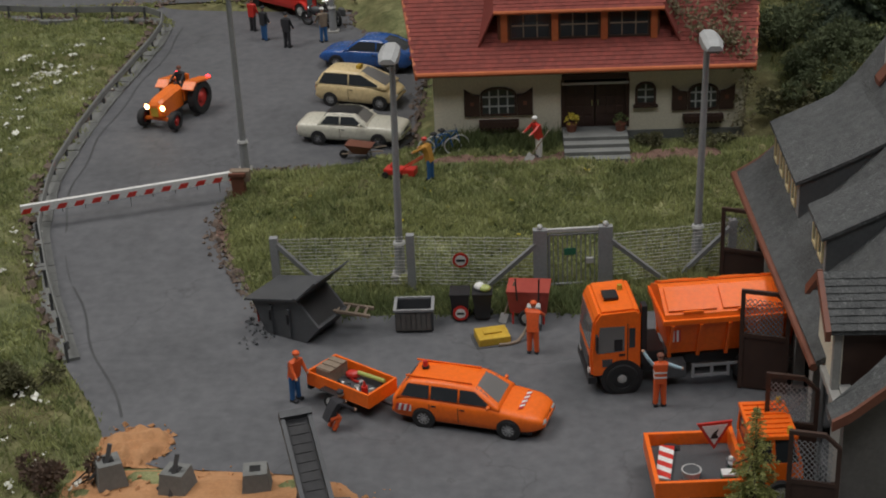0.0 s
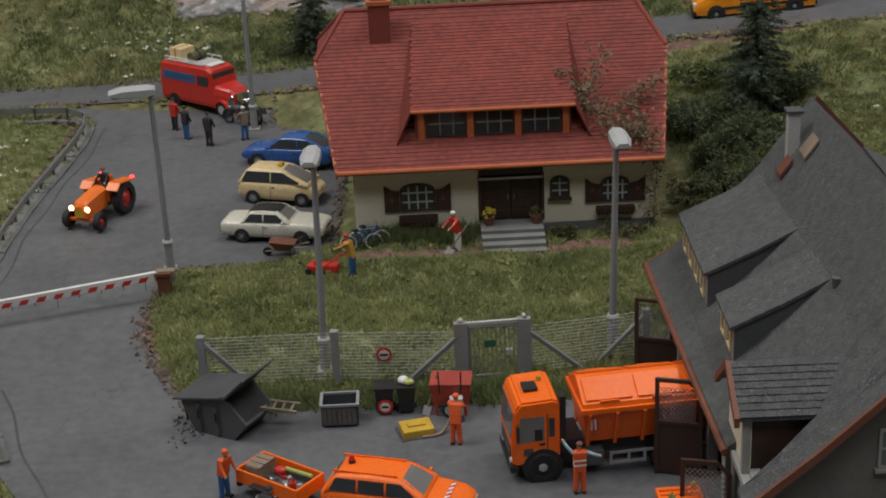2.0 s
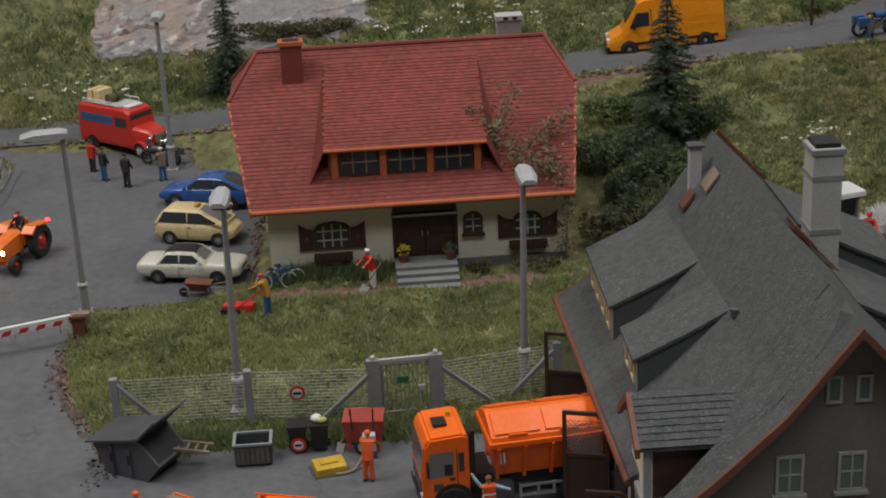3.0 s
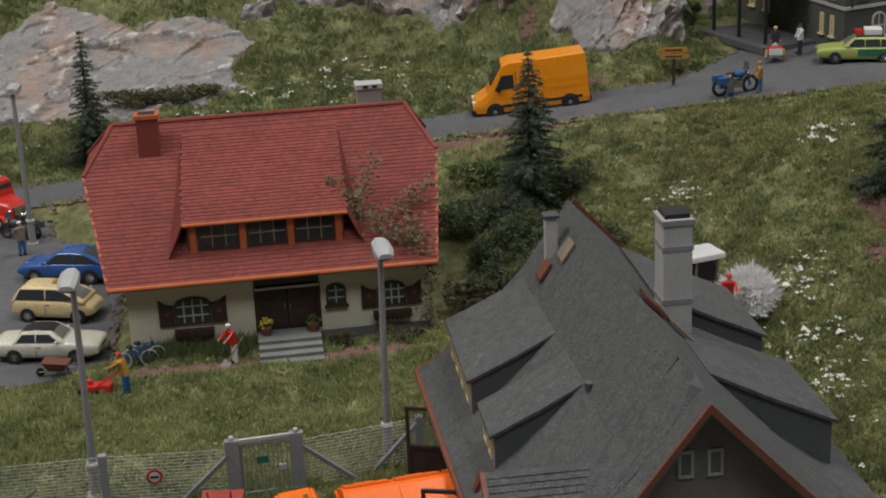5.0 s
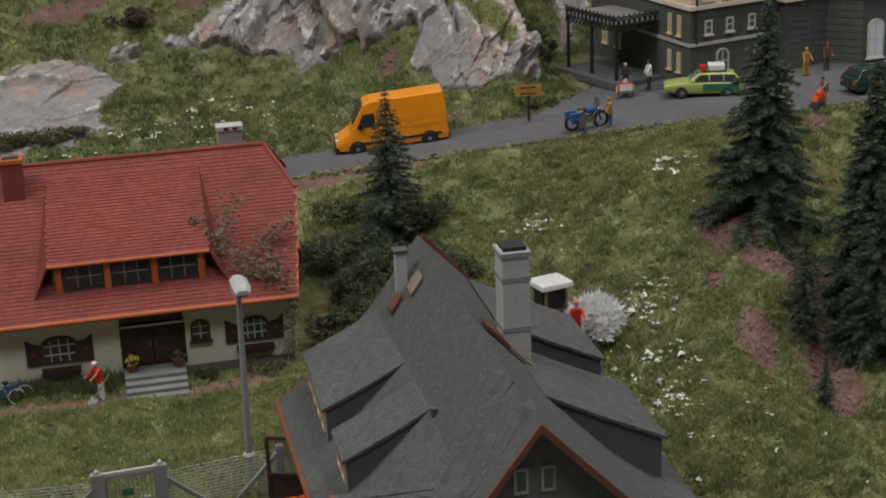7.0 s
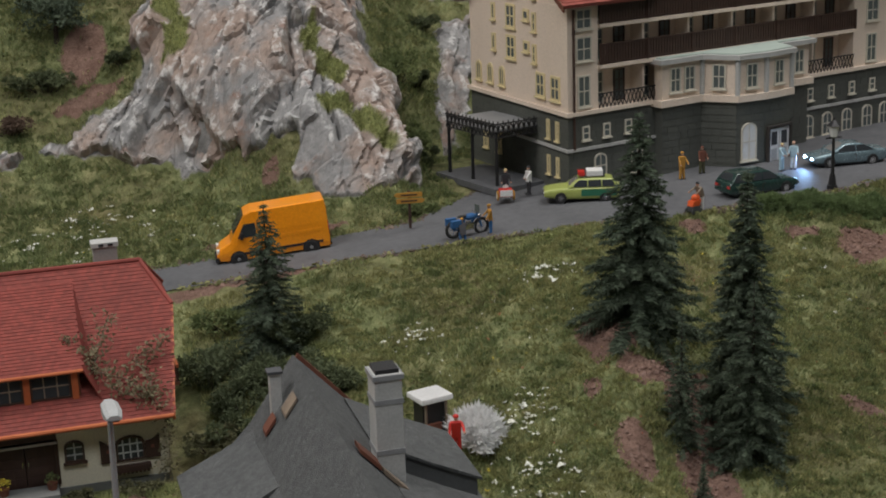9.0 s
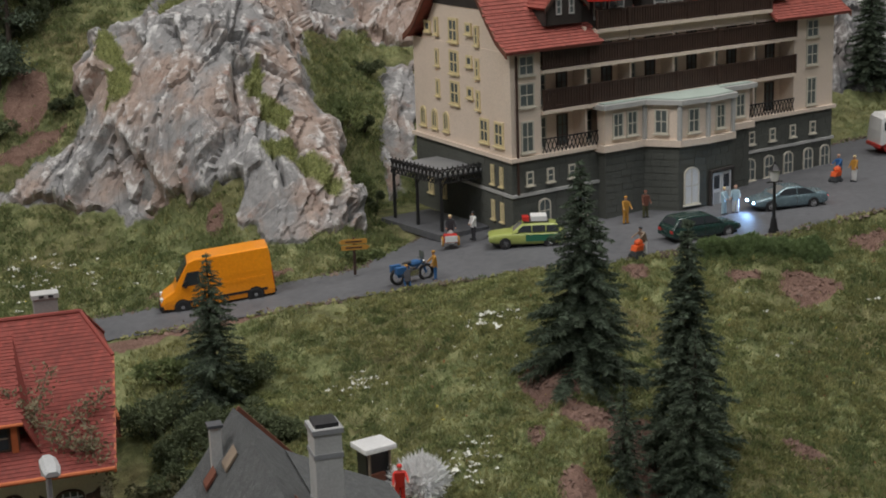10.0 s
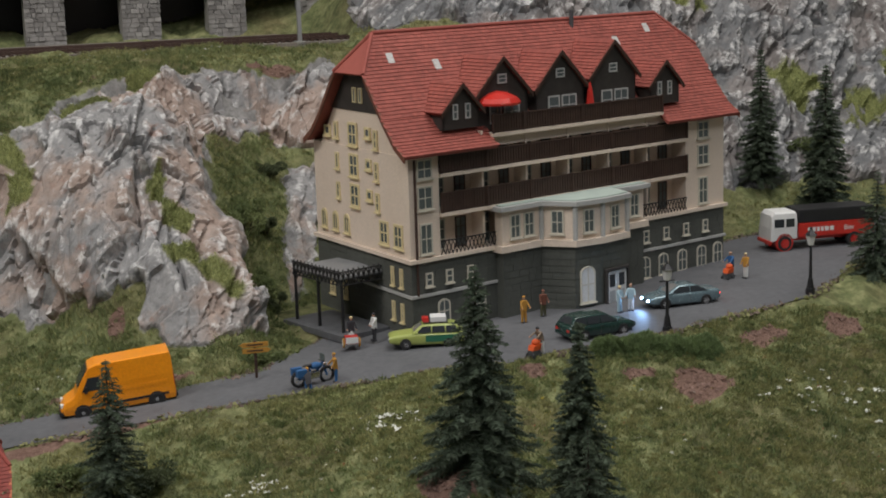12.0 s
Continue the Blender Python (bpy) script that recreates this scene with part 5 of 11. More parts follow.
    part("flue", box(bm_new(), -1.42, -0.88, 5.73, 6.27, 9.25, 9.35), "dark_metal", ch)
    part("flashing", patch_on(-1.6, -1.2, 5.15, 5.78, 0.26), "rust_brown", ch, "rusty brown roof flashing")
    part("skylight", skin(bm_new(), [[on_roof(-0.95, 4.5, 0.2), on_roof(-0.5, 4.5, 0.2)], [on_roof(-0.95, 5.3, 0.2), on_roof(-0.5, 5.3, 0.2)]], 0.12), "wood", t)
    # downpipe
    part("downpipe", rod(bm_new(), (-5.15, -6.0, 0), (-5.15, -6.0, 3.4), 0.09), "grey_metal", t)
    # open garage leaves
    for y, x0, x1, top, turn in ((1.7, 6.3, 7.75, 3.35, -16), (-3.0, 6.35, 7.75, 3.3, -14), (-5.8, 6.5, 7.8, 3.3, -14), (7.5, 6.4, 7.85, 3.35, -20)):
        d = thing("garage_door", x1, y, 0.02, turn, "open dark brown garage door leaf with wire mesh panel", "door", "garage doors")
        wd = x1 - x0
        bm = bm_new()
        box(bm, -wd, -wd + 0.12, -0.05, 0.05, 0, top - 0.05)
        box(bm, -0.12, 0, -0.05, 0.05, 0, top - 0.45)
        box(bm, -wd + 0.12, -0.4, -0.05, 0.05, top - 0.17, top - 0.05)
        hexa(bm, [(-0.42, -0.05, top - 0.17), (-0.02, -0.05, top - 0.53), (-0.02, 0.05, top - 0.53), (-0.42, 0.05, top - 0.17)], [(-0.42, -0.05, top - 0.05), (-0.02, -0.05, top - 0.41), (-0.02, 0.05, top - 0.41), (-0.42, 0.05, top - 0.05)])
        box(bm, -wd + 0.12, -0.12, -0.05, 0.05, top * 0.52, top * 0.52 + 0.12)
        part("door_frame", bm, "brown", d)
        part("lower_panel", box(bm_new(), -wd + 0.12, -0.12, -0.02, 0.02, 0.03, top * 0.52), "brown", d)
        bm = bm_new()
        for i in range(-6, 12):
            for s in (1, -1):
                a, h = -wd + 0.12 + i * 0.14, top - 0.2 - top * 0.52
                x0_, x1_ = (a, a + h * 0.8) if s > 0 else (a + h * 0.8, a)
                zlo, zhi = top * 0.52 + 0.1, top - 0.17
                pts = [(x0_ + (x1_ - x0_) * f, zlo + (zhi - zlo) * f) for f in np.linspace(0, 1, 9)]
                pts = [p for p in pts if -wd + 0.1 < p[0] < -0.1 and p[1] < top - 0.17 - max(0, p[0] + 0.42)]
                if len(pts) > 1:
                    rod(bm, (pts[0][0], 0, pts[0][1]), (pts[-1][0], 0, pts[-1][1]), 0.012, n=4)
        part("wire_mesh", bm, "grey_metal", d)
    return t


# ---- the hotel ----
def hotel():
    t = thing("hotel", 35.53, 43.67, 5.9, 17.74, "large pale hotel on a grey stone base with red tiled roof", "hotel")
    W, D = 28.3, 12.6
    Z0, Z1 = 4.58, 11.1
    # stone base
    left = lambda v: v * 0.135  # the plan is slightly skewed
    bm = bm_new()
    hexa(bm, [(0, 0, -0.6), (W, 0, -0.6), (W + left(D), D, -0.6), (left(D), D, -0.6)], [(0, 0, Z0), (W, 0, Z0), (W + left(D), D, Z0), (left(D), D, Z0)])
    base = part("stone_base", bm, "stone_grey", t, "dark grey-green stone ground floor")
    # ashlar blocks, drawn as shallow courses
    rnd = random.Random(5)
    vs, fs = [], []
    def ashlar(p, q, z0, z1, out):
        p, q = Vector(p), Vector(q)
        L = (q - p).length
        u = (q - p) / L
        n = Vector((u.y, -u.x, 0)) * out
        rows = int((z1 - z0) / 0.42)
        for j in range(rows):
            a = -rnd.random()
            while a < L:
                b_ = a + 0.55 + rnd.random() * 0.5
                x0, x1 = max(a, 0) + 0.012, min(b_, L) - 0.012
                a = b_
                if x1 - x0 < 0.1:
                    continue
                za, zb = z0 + j * (z1 - z0) / rows + 0.02, z0 + (j + 1) * (z1 - z0) / rows - 0.02
                d = n * (0.012 + 0.014 * rnd.random())
                i0 = len(vs)
                for off in (Vector((0, 0, 0)), d):
                    for x, z in ((x0, za), (x1, za), (x1, zb), (x0, zb)):
                        vs.append(tuple(p + u * x + off + Vector((0, 0, z))))
                fs.extend([(i0 + 4, i0 + 5, i0 + 6, i0 + 7), (i0, i0 + 1, i0 + 5, i0 + 4), (i0 + 1, i0 + 2, i0 + 6, i0 + 5), (i0 + 2, i0 + 3, i0 + 7, i0 + 6), (i0 + 3, i0, i0 + 4, i0 + 7)])
    for z0, z1 in ((0, 2.35), (2.6, 4.4)):
        ashlar((0, 0, 0), (W, 0, 0), z0, z1, 1)
        ashlar((left(D), D, 0), (0, 0, 0), z0, z1, 1)
    bay = [(6.75, 0), (6.75, -0.7), (10.0, -0.7), (11.2, -2.6), (13.35, -2.9), (15.75, -2.7), (16.3, -0.7), (19.4, -0.7), (19.4, 0)]
    for p, q in zip(bay[1:], bay[2:-1]):
        ashlar((*p, 0), (*q, 0), 0, 4.4, 1)
    tagged(raw("stone", vs, fs, "stone_grey", base), kind="stuff")
    def course(name, out, z0, z1, mat):
        bm = bm_new()
        hexa(bm, [(-out, -out, z0), (W + out, -out, z0), (W + left(D) + out, D + out, z0), (left(D) - out, D + out, z0)], [(-out, -out, z1), (W + out, -out, z1), (W + left(D) + out, D + out, z1), (left(D) - out, D + out, z1)])
        return part(name, bm, mat, t)
    course("belt_course", 0.14, 2.38, 2.56, "light_grey")
    course("cornice", 0.22, Z0 - 0.02, Z0 + 0.22, "hotel_plaster")
    # upper walls: corner blocks, side walls, set-back balcony wall
    za, zb = Z0 + 0.22, Z1
    for a, b_, k in ((0, 2.32, 0.216), (24.35, W, 0.0)):
        part("corner_wall", hexa(bm_new(), [(a, 0, za), (b_, 0, za), (b_, 1.6, za), (a + k, 1.6, za)], [(a, 0, zb), (b_, 0, zb), (b_, 1.6, zb), (a + k, 1.6, zb)]), "hotel_plaster", t)
    part("balcony_wall", box(bm_new(), 2.32, 24.35, 1.3, 1.6, za, zb), "hotel_plaster", t)
    bm = bm_new()
    hexa(bm, [(left(1.6), 1.6, za), (left(1.6) + 0.3, 1.6, za), (left(D) + 0.3, D, za), (left(D), D, za)], [(left(1.6), 1.6, zb), (left(1.6) + 0.3, 1.6, zb), (left(D) + 0.3, D, zb), (left(D), D, zb)])
    part("side_wall", bm, "hotel_plaster", t)
    bm = bm_new()
    hexa(bm, [(W - 0.3, 1.6, za), (W, 1.6, za), (W + left(D), D, za), (W - 0.3 + left(D), D, za)], [(W - 0.3, 1.6, zb), (W, 1.6, zb), (W + left(D), D, zb), (W - 0.3 + left(D), D, zb)])
    part("side_wall", bm, "hotel_plaster", t)
    part("rear_wall", box(bm_new(), left(D) + 0.3, W + left(D) - 0.3, D - 0.3, D, za, zb), "hotel_plaster", t)
    # gable ends above
    for x in (0.05, W - 0.35):
        bm = bm_new()
        zt = 15.6
        flank = lambda y, z, off=0.0: [(x - off + left(y), y, z), (x + 0.3 + off + left(y), y, z)]
        hexa(bm, flank(0.3, zb) + flank(11.5, zb)[::-1], flank(4.0, zt) + flank(7.8, zt)[::-1])
        part("gable", bm, "hotel_plaster", t)
        bm = bm_new()
        hexa(bm, flank(2.05, 13.45, 0.05) + flank(9.75, 13.45, 0.05)[::-1], flank(4.1, 15.75, 0.05) + flank(7.7, 15.75, 0.05)[::-1])
        part("gable_cladding", bm, "dark_boards", t, "dark grey clad gable top")
    # balconies
    for z, top, x0, x1 in ((Z0 + 2.85, 1.25, 2.32, 24.35), (Z0 + 5.3, 1.15, 2.32, 24.35), (Z0 + 7.35, 1.15, 6.6, 21.9)):
        b_ = part("balcony", box(bm_new(), x0, x1, -0.25, 1.3 if z < 12 else 2.4, z - 0.22, z), "hotel_plaster", t)
        part("rail", box(bm_new(), x0, x1, -0.24, -0.12, z + top - 0.1, z + top), "brown", b_)
        part("rail", box(bm_new(), x0, x1, -0.22, -0.14, z + 0.08, z + 0.16), "brown", b_)
        n = int((x1 - x0) / 0.22)
        bm = bm_new()
        for i in range(n):
            a = x0 + (x1 - x0) * i / n
            box(bm, a + 0.02, a + (x1 - x0) / n - 0.025, -0.2, -0.15, z + 0.02, z + top - 0.08)
        tagged(part("baluster", bm, "brown", b_), kind="stuff")
        for i in range(7):
            a = x0 + (x1 - x0 - 0.14) * i / 6
            part("post", box(bm_new(), a, a + 0.14, -0.26, -0.12, z, z + top + 0.04), "brown", b_)
    part("roof_terrace", box(bm_new(), 2.4, 24.3, 0.2, 3.2, 11.1, 11.7), "hotel_plaster", t)
    for i in range(6):  # partition walls and tall balcony doors
        x = 2.32 + 22.03 * i / 6
        for z in (Z0 + 0.22, Z0 + 2.85, Z0 + 5.3):
            if i:
                part("partition", box(bm_new(), x - 0.08, x + 0.08, 0.15, 1.3, z, z + 2.25), "hotel_plaster", t)
            for dx in (0.95, 2.65):
                window(t, x + dx, 1.28, z + 0.03, 0.85, 1.95, 0, "pale_frame" if dx < 1 else "brown", "pane", 2, 3, 0, 0.08, False, "balcony_door")
    for x0, x1 in ((2.32, 6.9), (19.4, 24.35)):  # iron rails on the lowest balconies
        rl = part("railing", box(bm_new(), x0, x1, -0.12, -0.04, Z0 + 1.05, Z0 + 1.13), "black", t, "black cast-iron railing")
        bm = bm_new()
        n = int((x1 - x0) / 0.3)
        for i in range(n):
            a = x0 + (x1 - x0) * i / n
            s = (x1 - x0) / n
            rod(bm, (a, -0.08, Z0 + 0.24), (a + s, -0.08, Z0 + 1.05), 0.03, n=4)
            rod(bm, (a + s, -0.08, Z0 + 0.24), (a, -0.08, Z0 + 1.05), 0.03, n=4)
        part("lattice", bm, "black", rl)
    # windows of the corner blocks
    for x in (1.2, 26.1):
        for z, h in ((Z0 + 0.45, 1.9), (Z0 + 3.2, 1.45), (Z0 + 5.1, 1.2)):
            window(t, x, -0.02, z, 1.15 if h < 1.8 else 0.95, h, 0, "pale_frame", "pane", 2, 2)
    for i in range(7):  # stone base, upper row of small openings, lower arched ones
        x = (1.3, 2.9, 4.6, 20.3, 22.3, 24.3, 26.3)[i]
        window(t, x, -0.05, 3.0, 0.55, 0.85, 0, "pale_frame", "pane", 1, 2)
    for i, x in enumerate((2.4, 5.3, 20.2, 22.0, 23.9, 25.9, 27.6)):
        window(t, x, -0.05, 0.5, 0.95, 1.55, 0, "pale_frame", "pane", 2, 2, 0.35)
    # west side
    ang = math.degrees(math.atan2(D, left(D))) - 180
    def west(d, z, w, h, cols, bars, rise=0.0, fr="cream_frame"):
        window(t, left(d) - 0.02, d, z, w, h, ang, fr, "pane", cols, bars, rise, 0.15)
    for z in (Z0 + 2.65, Z0 + 4.6, Z0 + 6.6):
        west(6.9, z, 1.2, 1.5, 2, 2)
        west(9.2, z + 0.3, 0.5, 1.1, 1, 1)
        west(4.9, z + 0.65, 0.75, 0.7, 1, 1)
        west(3.9, z + 0.05, 0.5, 1.2, 1, 2)
    west(10.4, Z0 + 7.0, 0.8, 0.7, 1, 1)
    for d in (1.4, 3.2):
        west(d, Z0 + 0.75, 1.1, 1.5, 2, 2)
    for d in (8.2, 9.8, 11.4):
        west(d, Z0 + 0.75, 0.75, 1.3, 2, 1, 0.35)
    for z in (0.7, 2.9):
        for d in (1.2, 2.3):
            west(d, z, 0.4, 1.2, 1, 2)
    for d in (8.8, 10.6):
        west(d, 0.9, 0.7, 1.4, 2, 2)
    for d in (5.6, 6.4):
        window(t, left(d) - 0.05, d, 14.0, 0.4, 0.95, ang, "cream_frame", "pane", 1, 1, 0, 0.07, False)
    # roof: bell-cast profile in depth and height, with clipped ends
    prof = [(-0.85, 11.25), (0.4, 12.0), (1.7, 13.3), (5.9, 18.25)]
    hip_z = 15.9
    x0, x1, r0, r1 = -0.75, W + 0.85, 1.2, 26.6
    yh = 1.7 + (hip_z - 13.3) * 4.2 / 4.95
    full = bm_new()
    def add(q):
        plate(full, q, 0.18)
    sx = lambda x, y: x + left(y)
    P = lambda x, y, z: (sx(x, y), y, z)
    # front: wings at both ends, upper field all along
    for xa, xb in ((x0, 6.6), (21.9, x1)):
        add([P(xa, -0.85, 11.25), P(xb, -0.85, 11.25), P(xb, 0.4, 12.0), P(xa, 0.4, 12.0)])
        add([P(xa, 0.4, 12.0), P(xb, 0.4, 12.0), P(xb, 1.7, 13.3), P(xa, 1.7, 13.3)])
    add([P(6.6, 0.9, 12.4), P(21.9, 0.9, 12.4), P(21.9, 1.7, 13.3), P(6.6, 1.7, 13.3)])
    add([P(x0, 1.7, 13.3), P(x1, 1.7, 13.3), P(x1, yh, hip_z), P(r1, 5.9, 18.25), P(r0, 5.9, 18.25), P(x0, yh, hip_z)])
    bk = lambda y: 11.8 - y
    add([P(x1, bk(-0.85), 11.25), P(x0, bk(-0.85), 11.25), P(x0, bk(0.4), 12.0), P(x1, bk(0.4), 12.0)])
    add([P(x1, bk(0.4), 12.0), P(x0, bk(0.4), 12.0), P(x0, bk(1.7), 13.3), P(x1, bk(1.7), 13.3)])
    add([P(x1, bk(1.7), 13.3), P(x0, bk(1.7), 13.3), P(x0, bk(yh), hip_z), P(r0, 5.9, 18.25), P(r1, 5.9, 18.25), P(x1, bk(yh), hip_z)])
    add([P(x0, bk(yh), hip_z), P(x0, yh, hip_z), P(r0, 5.9, 18.25)])
    add([P(x1, yh, hip_z), P(x1, bk(yh), hip_z), P(r1, 5.9, 18.25)])
    roof = part("roof", full, "hotel_tile", t, "brick-red tiled roof with swept eaves")
    ux = Vector((1, 0, 0))
    vd = Vector((0, 4.2, 4.95)).normalized()
    vl = math.hypot(4.2, 4.95)
    lx = lambda v: left(1.7) + left(4.2) * v / vl
    vhh = vl * (hip_z - 13.3) / 4.95
    tiled(roof, "tiles", (0, 1.7, 13.3), ux, vd, [(x0 + lx(0), 0), (x1 + lx(0), 0), (x1 + lx(vhh), vhh), (r1 + lx(vl), vl), (r0 + lx(vl), vl), (x0 + lx(vhh), vhh)], 0.3, 0.28, "hotel_tile", 0.055, 11)
    for xa, xb, sd in ((x0, 6.6, 12), (21.9, x1, 13)):
        l1 = math.hypot(1.25, 0.75)
        tiled(roof, "tiles", (left(-0.85), -0.85, 11.25), ux, (0, 1.25, 0.75), [(xa, 0), (xb, 0), (xb + 0.15, l1), (xa + 0.15, l1)], 0.3, 0.28, "hotel_tile", 0.055, sd)
        l2 = math.hypot(1.3, 1.3)
        tiled(roof, "tiles", (left(0.4), 0.4, 12.0), ux, (0, 1.3, 1.3), [(xa, 0), (xb, 0), (xb + 0.15, l2), (xa + 0.15, l2)], 0.3, 0.28, "hotel_tile", 0.055, sd + 4)
    bm = bm_new()
    rod(bm, P(r0, 5.9, 18.3), P(r1, 5.9, 18.3), 0.14)
    for x, r in ((x0, r0), (x1, r1)):
        rod(bm, P(x, yh, hip_z + 0.03), P(r, 5.9, 18.3), 0.12)
        rod(bm, P(x, bk(yh), hip_z + 0.03), P(r, 5.9, 18.3), 0.12)
    part("ridge_tiles", bm, "hotel_tile", roof)
    for x in (x0, x1):
        for (ya, za_), (yb, zb_) in zip(prof[:3] + [(yh, hip_z)], (prof[:3] + [(yh, hip_z)])[1:]):
            for f in (lambda y: y, bk):
                bm = bm_new()
                hexa(bm, [(sx(x, f(ya)) - 0.06, f(ya), za_ - 0.34), (sx(x, f(ya)) + 0.06, f(ya), za_ - 0.34), (sx(x, f(yb)) + 0.06, f(yb), zb_ - 0.34), (sx(x, f(yb)) - 0.06, f(yb), zb_ - 0.34)],
                     [(sx(x, f(ya)) - 0.06, f(ya), za_ + 0.02), (sx(x, f(ya)) + 0.06, f(ya), za_ + 0.02), (sx(x, f(yb)) + 0.06, f(yb), zb_ + 0.02), (sx(x, f(yb)) - 0.06, f(yb), zb_ + 0.02)])
                bmesh.ops.recalc_face_normals(bm, faces=bm.faces)
                part("barge_board", bm, "rust_brown", roof)
    # gabled dormers
    def gable(cx, half, zb_, apex, y, deep, panes):
        bm = bm_new()
        extrude(bm, [(cx - half, zb_), (cx + half, zb_), (cx + half, apex - half * 1.02), (cx, apex), (cx - half, apex - half * 1.02)], y, y + 0.2, "y")
        g = part("dormer", bm, "dark_boards", t, "dark clad gabled dormer")
        ov = 0.28
        for s in (-1, 1):
            bm = bm_new()
            q = [(cx, y - 0.25, apex + 0.12), (cx, y + deep, apex + 0.12), (cx + s * (half + ov), y + deep * 0.45, apex - (half + ov) * 1.02 + 0.12), (cx + s * (half + ov), y - 0.25, apex - (half + ov) * 1.02 + 0.12)]
            plate(bm, q if s < 0 else q[::-1], 0.12)
            rf = part("dormer_roof", bm, "hotel_tile", g)
            ln = (half + ov) * math.hypot(1, 1.02)
            if s < 0:
                tiled(rf, "tiles", (cx - half - ov, y - 0.25, apex - (half + ov) * 1.02 + 0.13), (0, -1, 0), (1, 0, 1.02), [(-deep * 0.45 - 0.25, 0), (0, 0), (0, ln), (-deep - 0.25, ln)], 0.3, 0.28, "hotel_tile", 0.055, 20)
            else:
                tiled(rf, "tiles", (cx + half + ov, y - 0.25, apex - (half + ov) * 1.02 + 0.13), (0, 1, 0), (-1, 0, 1.02), [(0, 0), (deep * 0.45 + 0.25, 0), (deep + 0.25, ln), (0, ln)], 0.3, 0.28, "hotel_tile", 0.055, 21)
            bm = bm_new()
            hexa(bm, [(cx, y - 0.3, apex - 0.16), (cx + s * (half + ov), y - 0.3, apex - (half + ov) * 1.02 - 0.16), (cx + s * (half + ov), y - 0.2, apex - (half + ov) * 1.02 - 0.16), (cx, y - 0.2, apex - 0.16)], [(cx, y - 0.3, apex + 0.12), (cx + s * (half + ov), y - 0.3, apex - (half + ov) * 1.02 + 0.12), (cx + s * (half + ov), y - 0.2, apex - (half + ov) * 1.02 + 0.12), (cx, y - 0.2, apex + 0.12)])
            bmesh.ops.recalc_face_normals(bm, faces=bm.faces)
            part("barge_board", bm, "brown", g)
            part("cheek", box(bm_new(), min(cx + s * half, cx + s * (half - 0.15)), max(cx + s * half, cx + s * (half - 0.15)), y, y + deep * 0.5, zb_, apex - half * 1.02), "dark_boards", g)
        for dx, z, w, h in panes:
            window(g, cx + dx, y, z, w, h, 0, "light_grey", "pane", 2 if w > 1 else 1, 2, 0, 0.09, False)

    for cx, apex in ((8.2, 16.5), (13.2, 16.55), (18.0, 16.95)):
        gable(cx, 2.15, 11.9, apex, 0.7, 3.6, [(-0.6, 12.4, 1.0, 1.35), (0.75, 12.4, 1.3, 1.35), (0, 14.9, 0.75, 0.6)])
    gable(4.55, 1.45, 12.4, 15.1, 0.35, 3.0, [(-0.5, 13.0, 0.42, 0.95), (0.5, 13.0, 0.42, 0.95)])
    gable(22.6, 1.45, 12.4, 15.3, 0.35, 3.0, [(-0.5, 13.0, 0.42, 0.95), (0.5, 13.0, 0.42, 0.95)])
    for x, y in ((2.1, 4.3), (5.4, 3.8), (21.8, 4.2), (25.4, 4.8)):  # roof lights
        z = 13.3 + (y - 1.7) * 4.95 / 4.2
        bm = bm_new()
        plate(bm, [(x, y, z + 0.1), (x + 0.5, y, z + 0.1), (x + 0.57, y + 0.5, z + 0.69), (x + 0.07, y + 0.5, z + 0.69)], 0.1)
        part("roof_light", bm, "light_grey", t)
    part("vent_pipe", rod(bm_new(), (18.8, 5.5, 17.4), (18.8, 5.5, 18.9), 0.16), "dark_metal", t)
    # bay with flat roof over the entrance
    def ring(pts, z0, z1, out, name, mat, parent):
        c = Vector((13.1, 0.0))
        g = []
        for p in pts:
            v_ = Vector(p) - c
            g.append((c.x + v_.x * (1 + out / 6), p[1] - (out if p[1] < -0.01 else 0)))
        bm_ = bm_new()
        extrude(bm_, g, z0, z1, "z")
        return part(name, bm_, mat, parent)
    b_ = ring(bay, -0.5, Z0 - 0.2, -0.02, "bay_base", "stone_grey", t)
    ring(bay, Z0 - 0.2, Z0 + 0.22, 0.25, "bay_cornice", "hotel_plaster", b_)
    up_ = ring(bay, Z0 + 0.22, Z0 + 2.45, 0.0, "bay_storey", "hotel_plaster", t)
    ring(bay, Z0 + 2.45, Z0 + 2.75, 0.35, "bay_cornice_top", "light_grey", up_)
    ring(bay, Z0 + 2.75, Z0 + 2.83, 0.1, "bay_roof", "terrace", up_)
    for p, q, ws in ((bay[1], bay[2], (0.32, 0.68)), (bay[2], bay[3], (0.5,)), (bay[3], bay[4], (0.5,)), (bay[4], bay[5], (0.5,)), (bay[6], bay[7], (0.35, 0.7))):
        a = math.degrees(math.atan2(q[1] - p[1], q[0] - p[0]))
        n = Vector((math.sin(radians(a)), -math.cos(radians(a)))) * 0.03
        for f in ws:
            x, y = p[0] + (q[0] - p[0]) * f + n.x, p[1] + (q[1] - p[1]) * f + n.y
            window(up_, x, y, Z0 + 0.6, 0.85, 1.55, a, "pale_frame", "pane", 2, 2)
    for p in bay[2:6]:
        part("column", rod(bm_new(), (p[0], p[1] - 0.06, Z0 + 0.22), (p[0], p[1] - 0.06, Z0 + 2.45), 0.16), "light_grey", up_)
    window(b_, 12.1, -2.8, 0.6, 1.15, 2.4, -7.4, "pale_frame", "white", 2, 2, 0.45)
    at_door = (14.5, -2.93, 0, 0, 0, 4.8)
    dr = part("door", box(bm_new(), -0.95, 0.95, -0.1, 0.2, 0.1, 2.4, 0.02), "white", b_, "white double door with dark panes in a black frame", at=at_door)
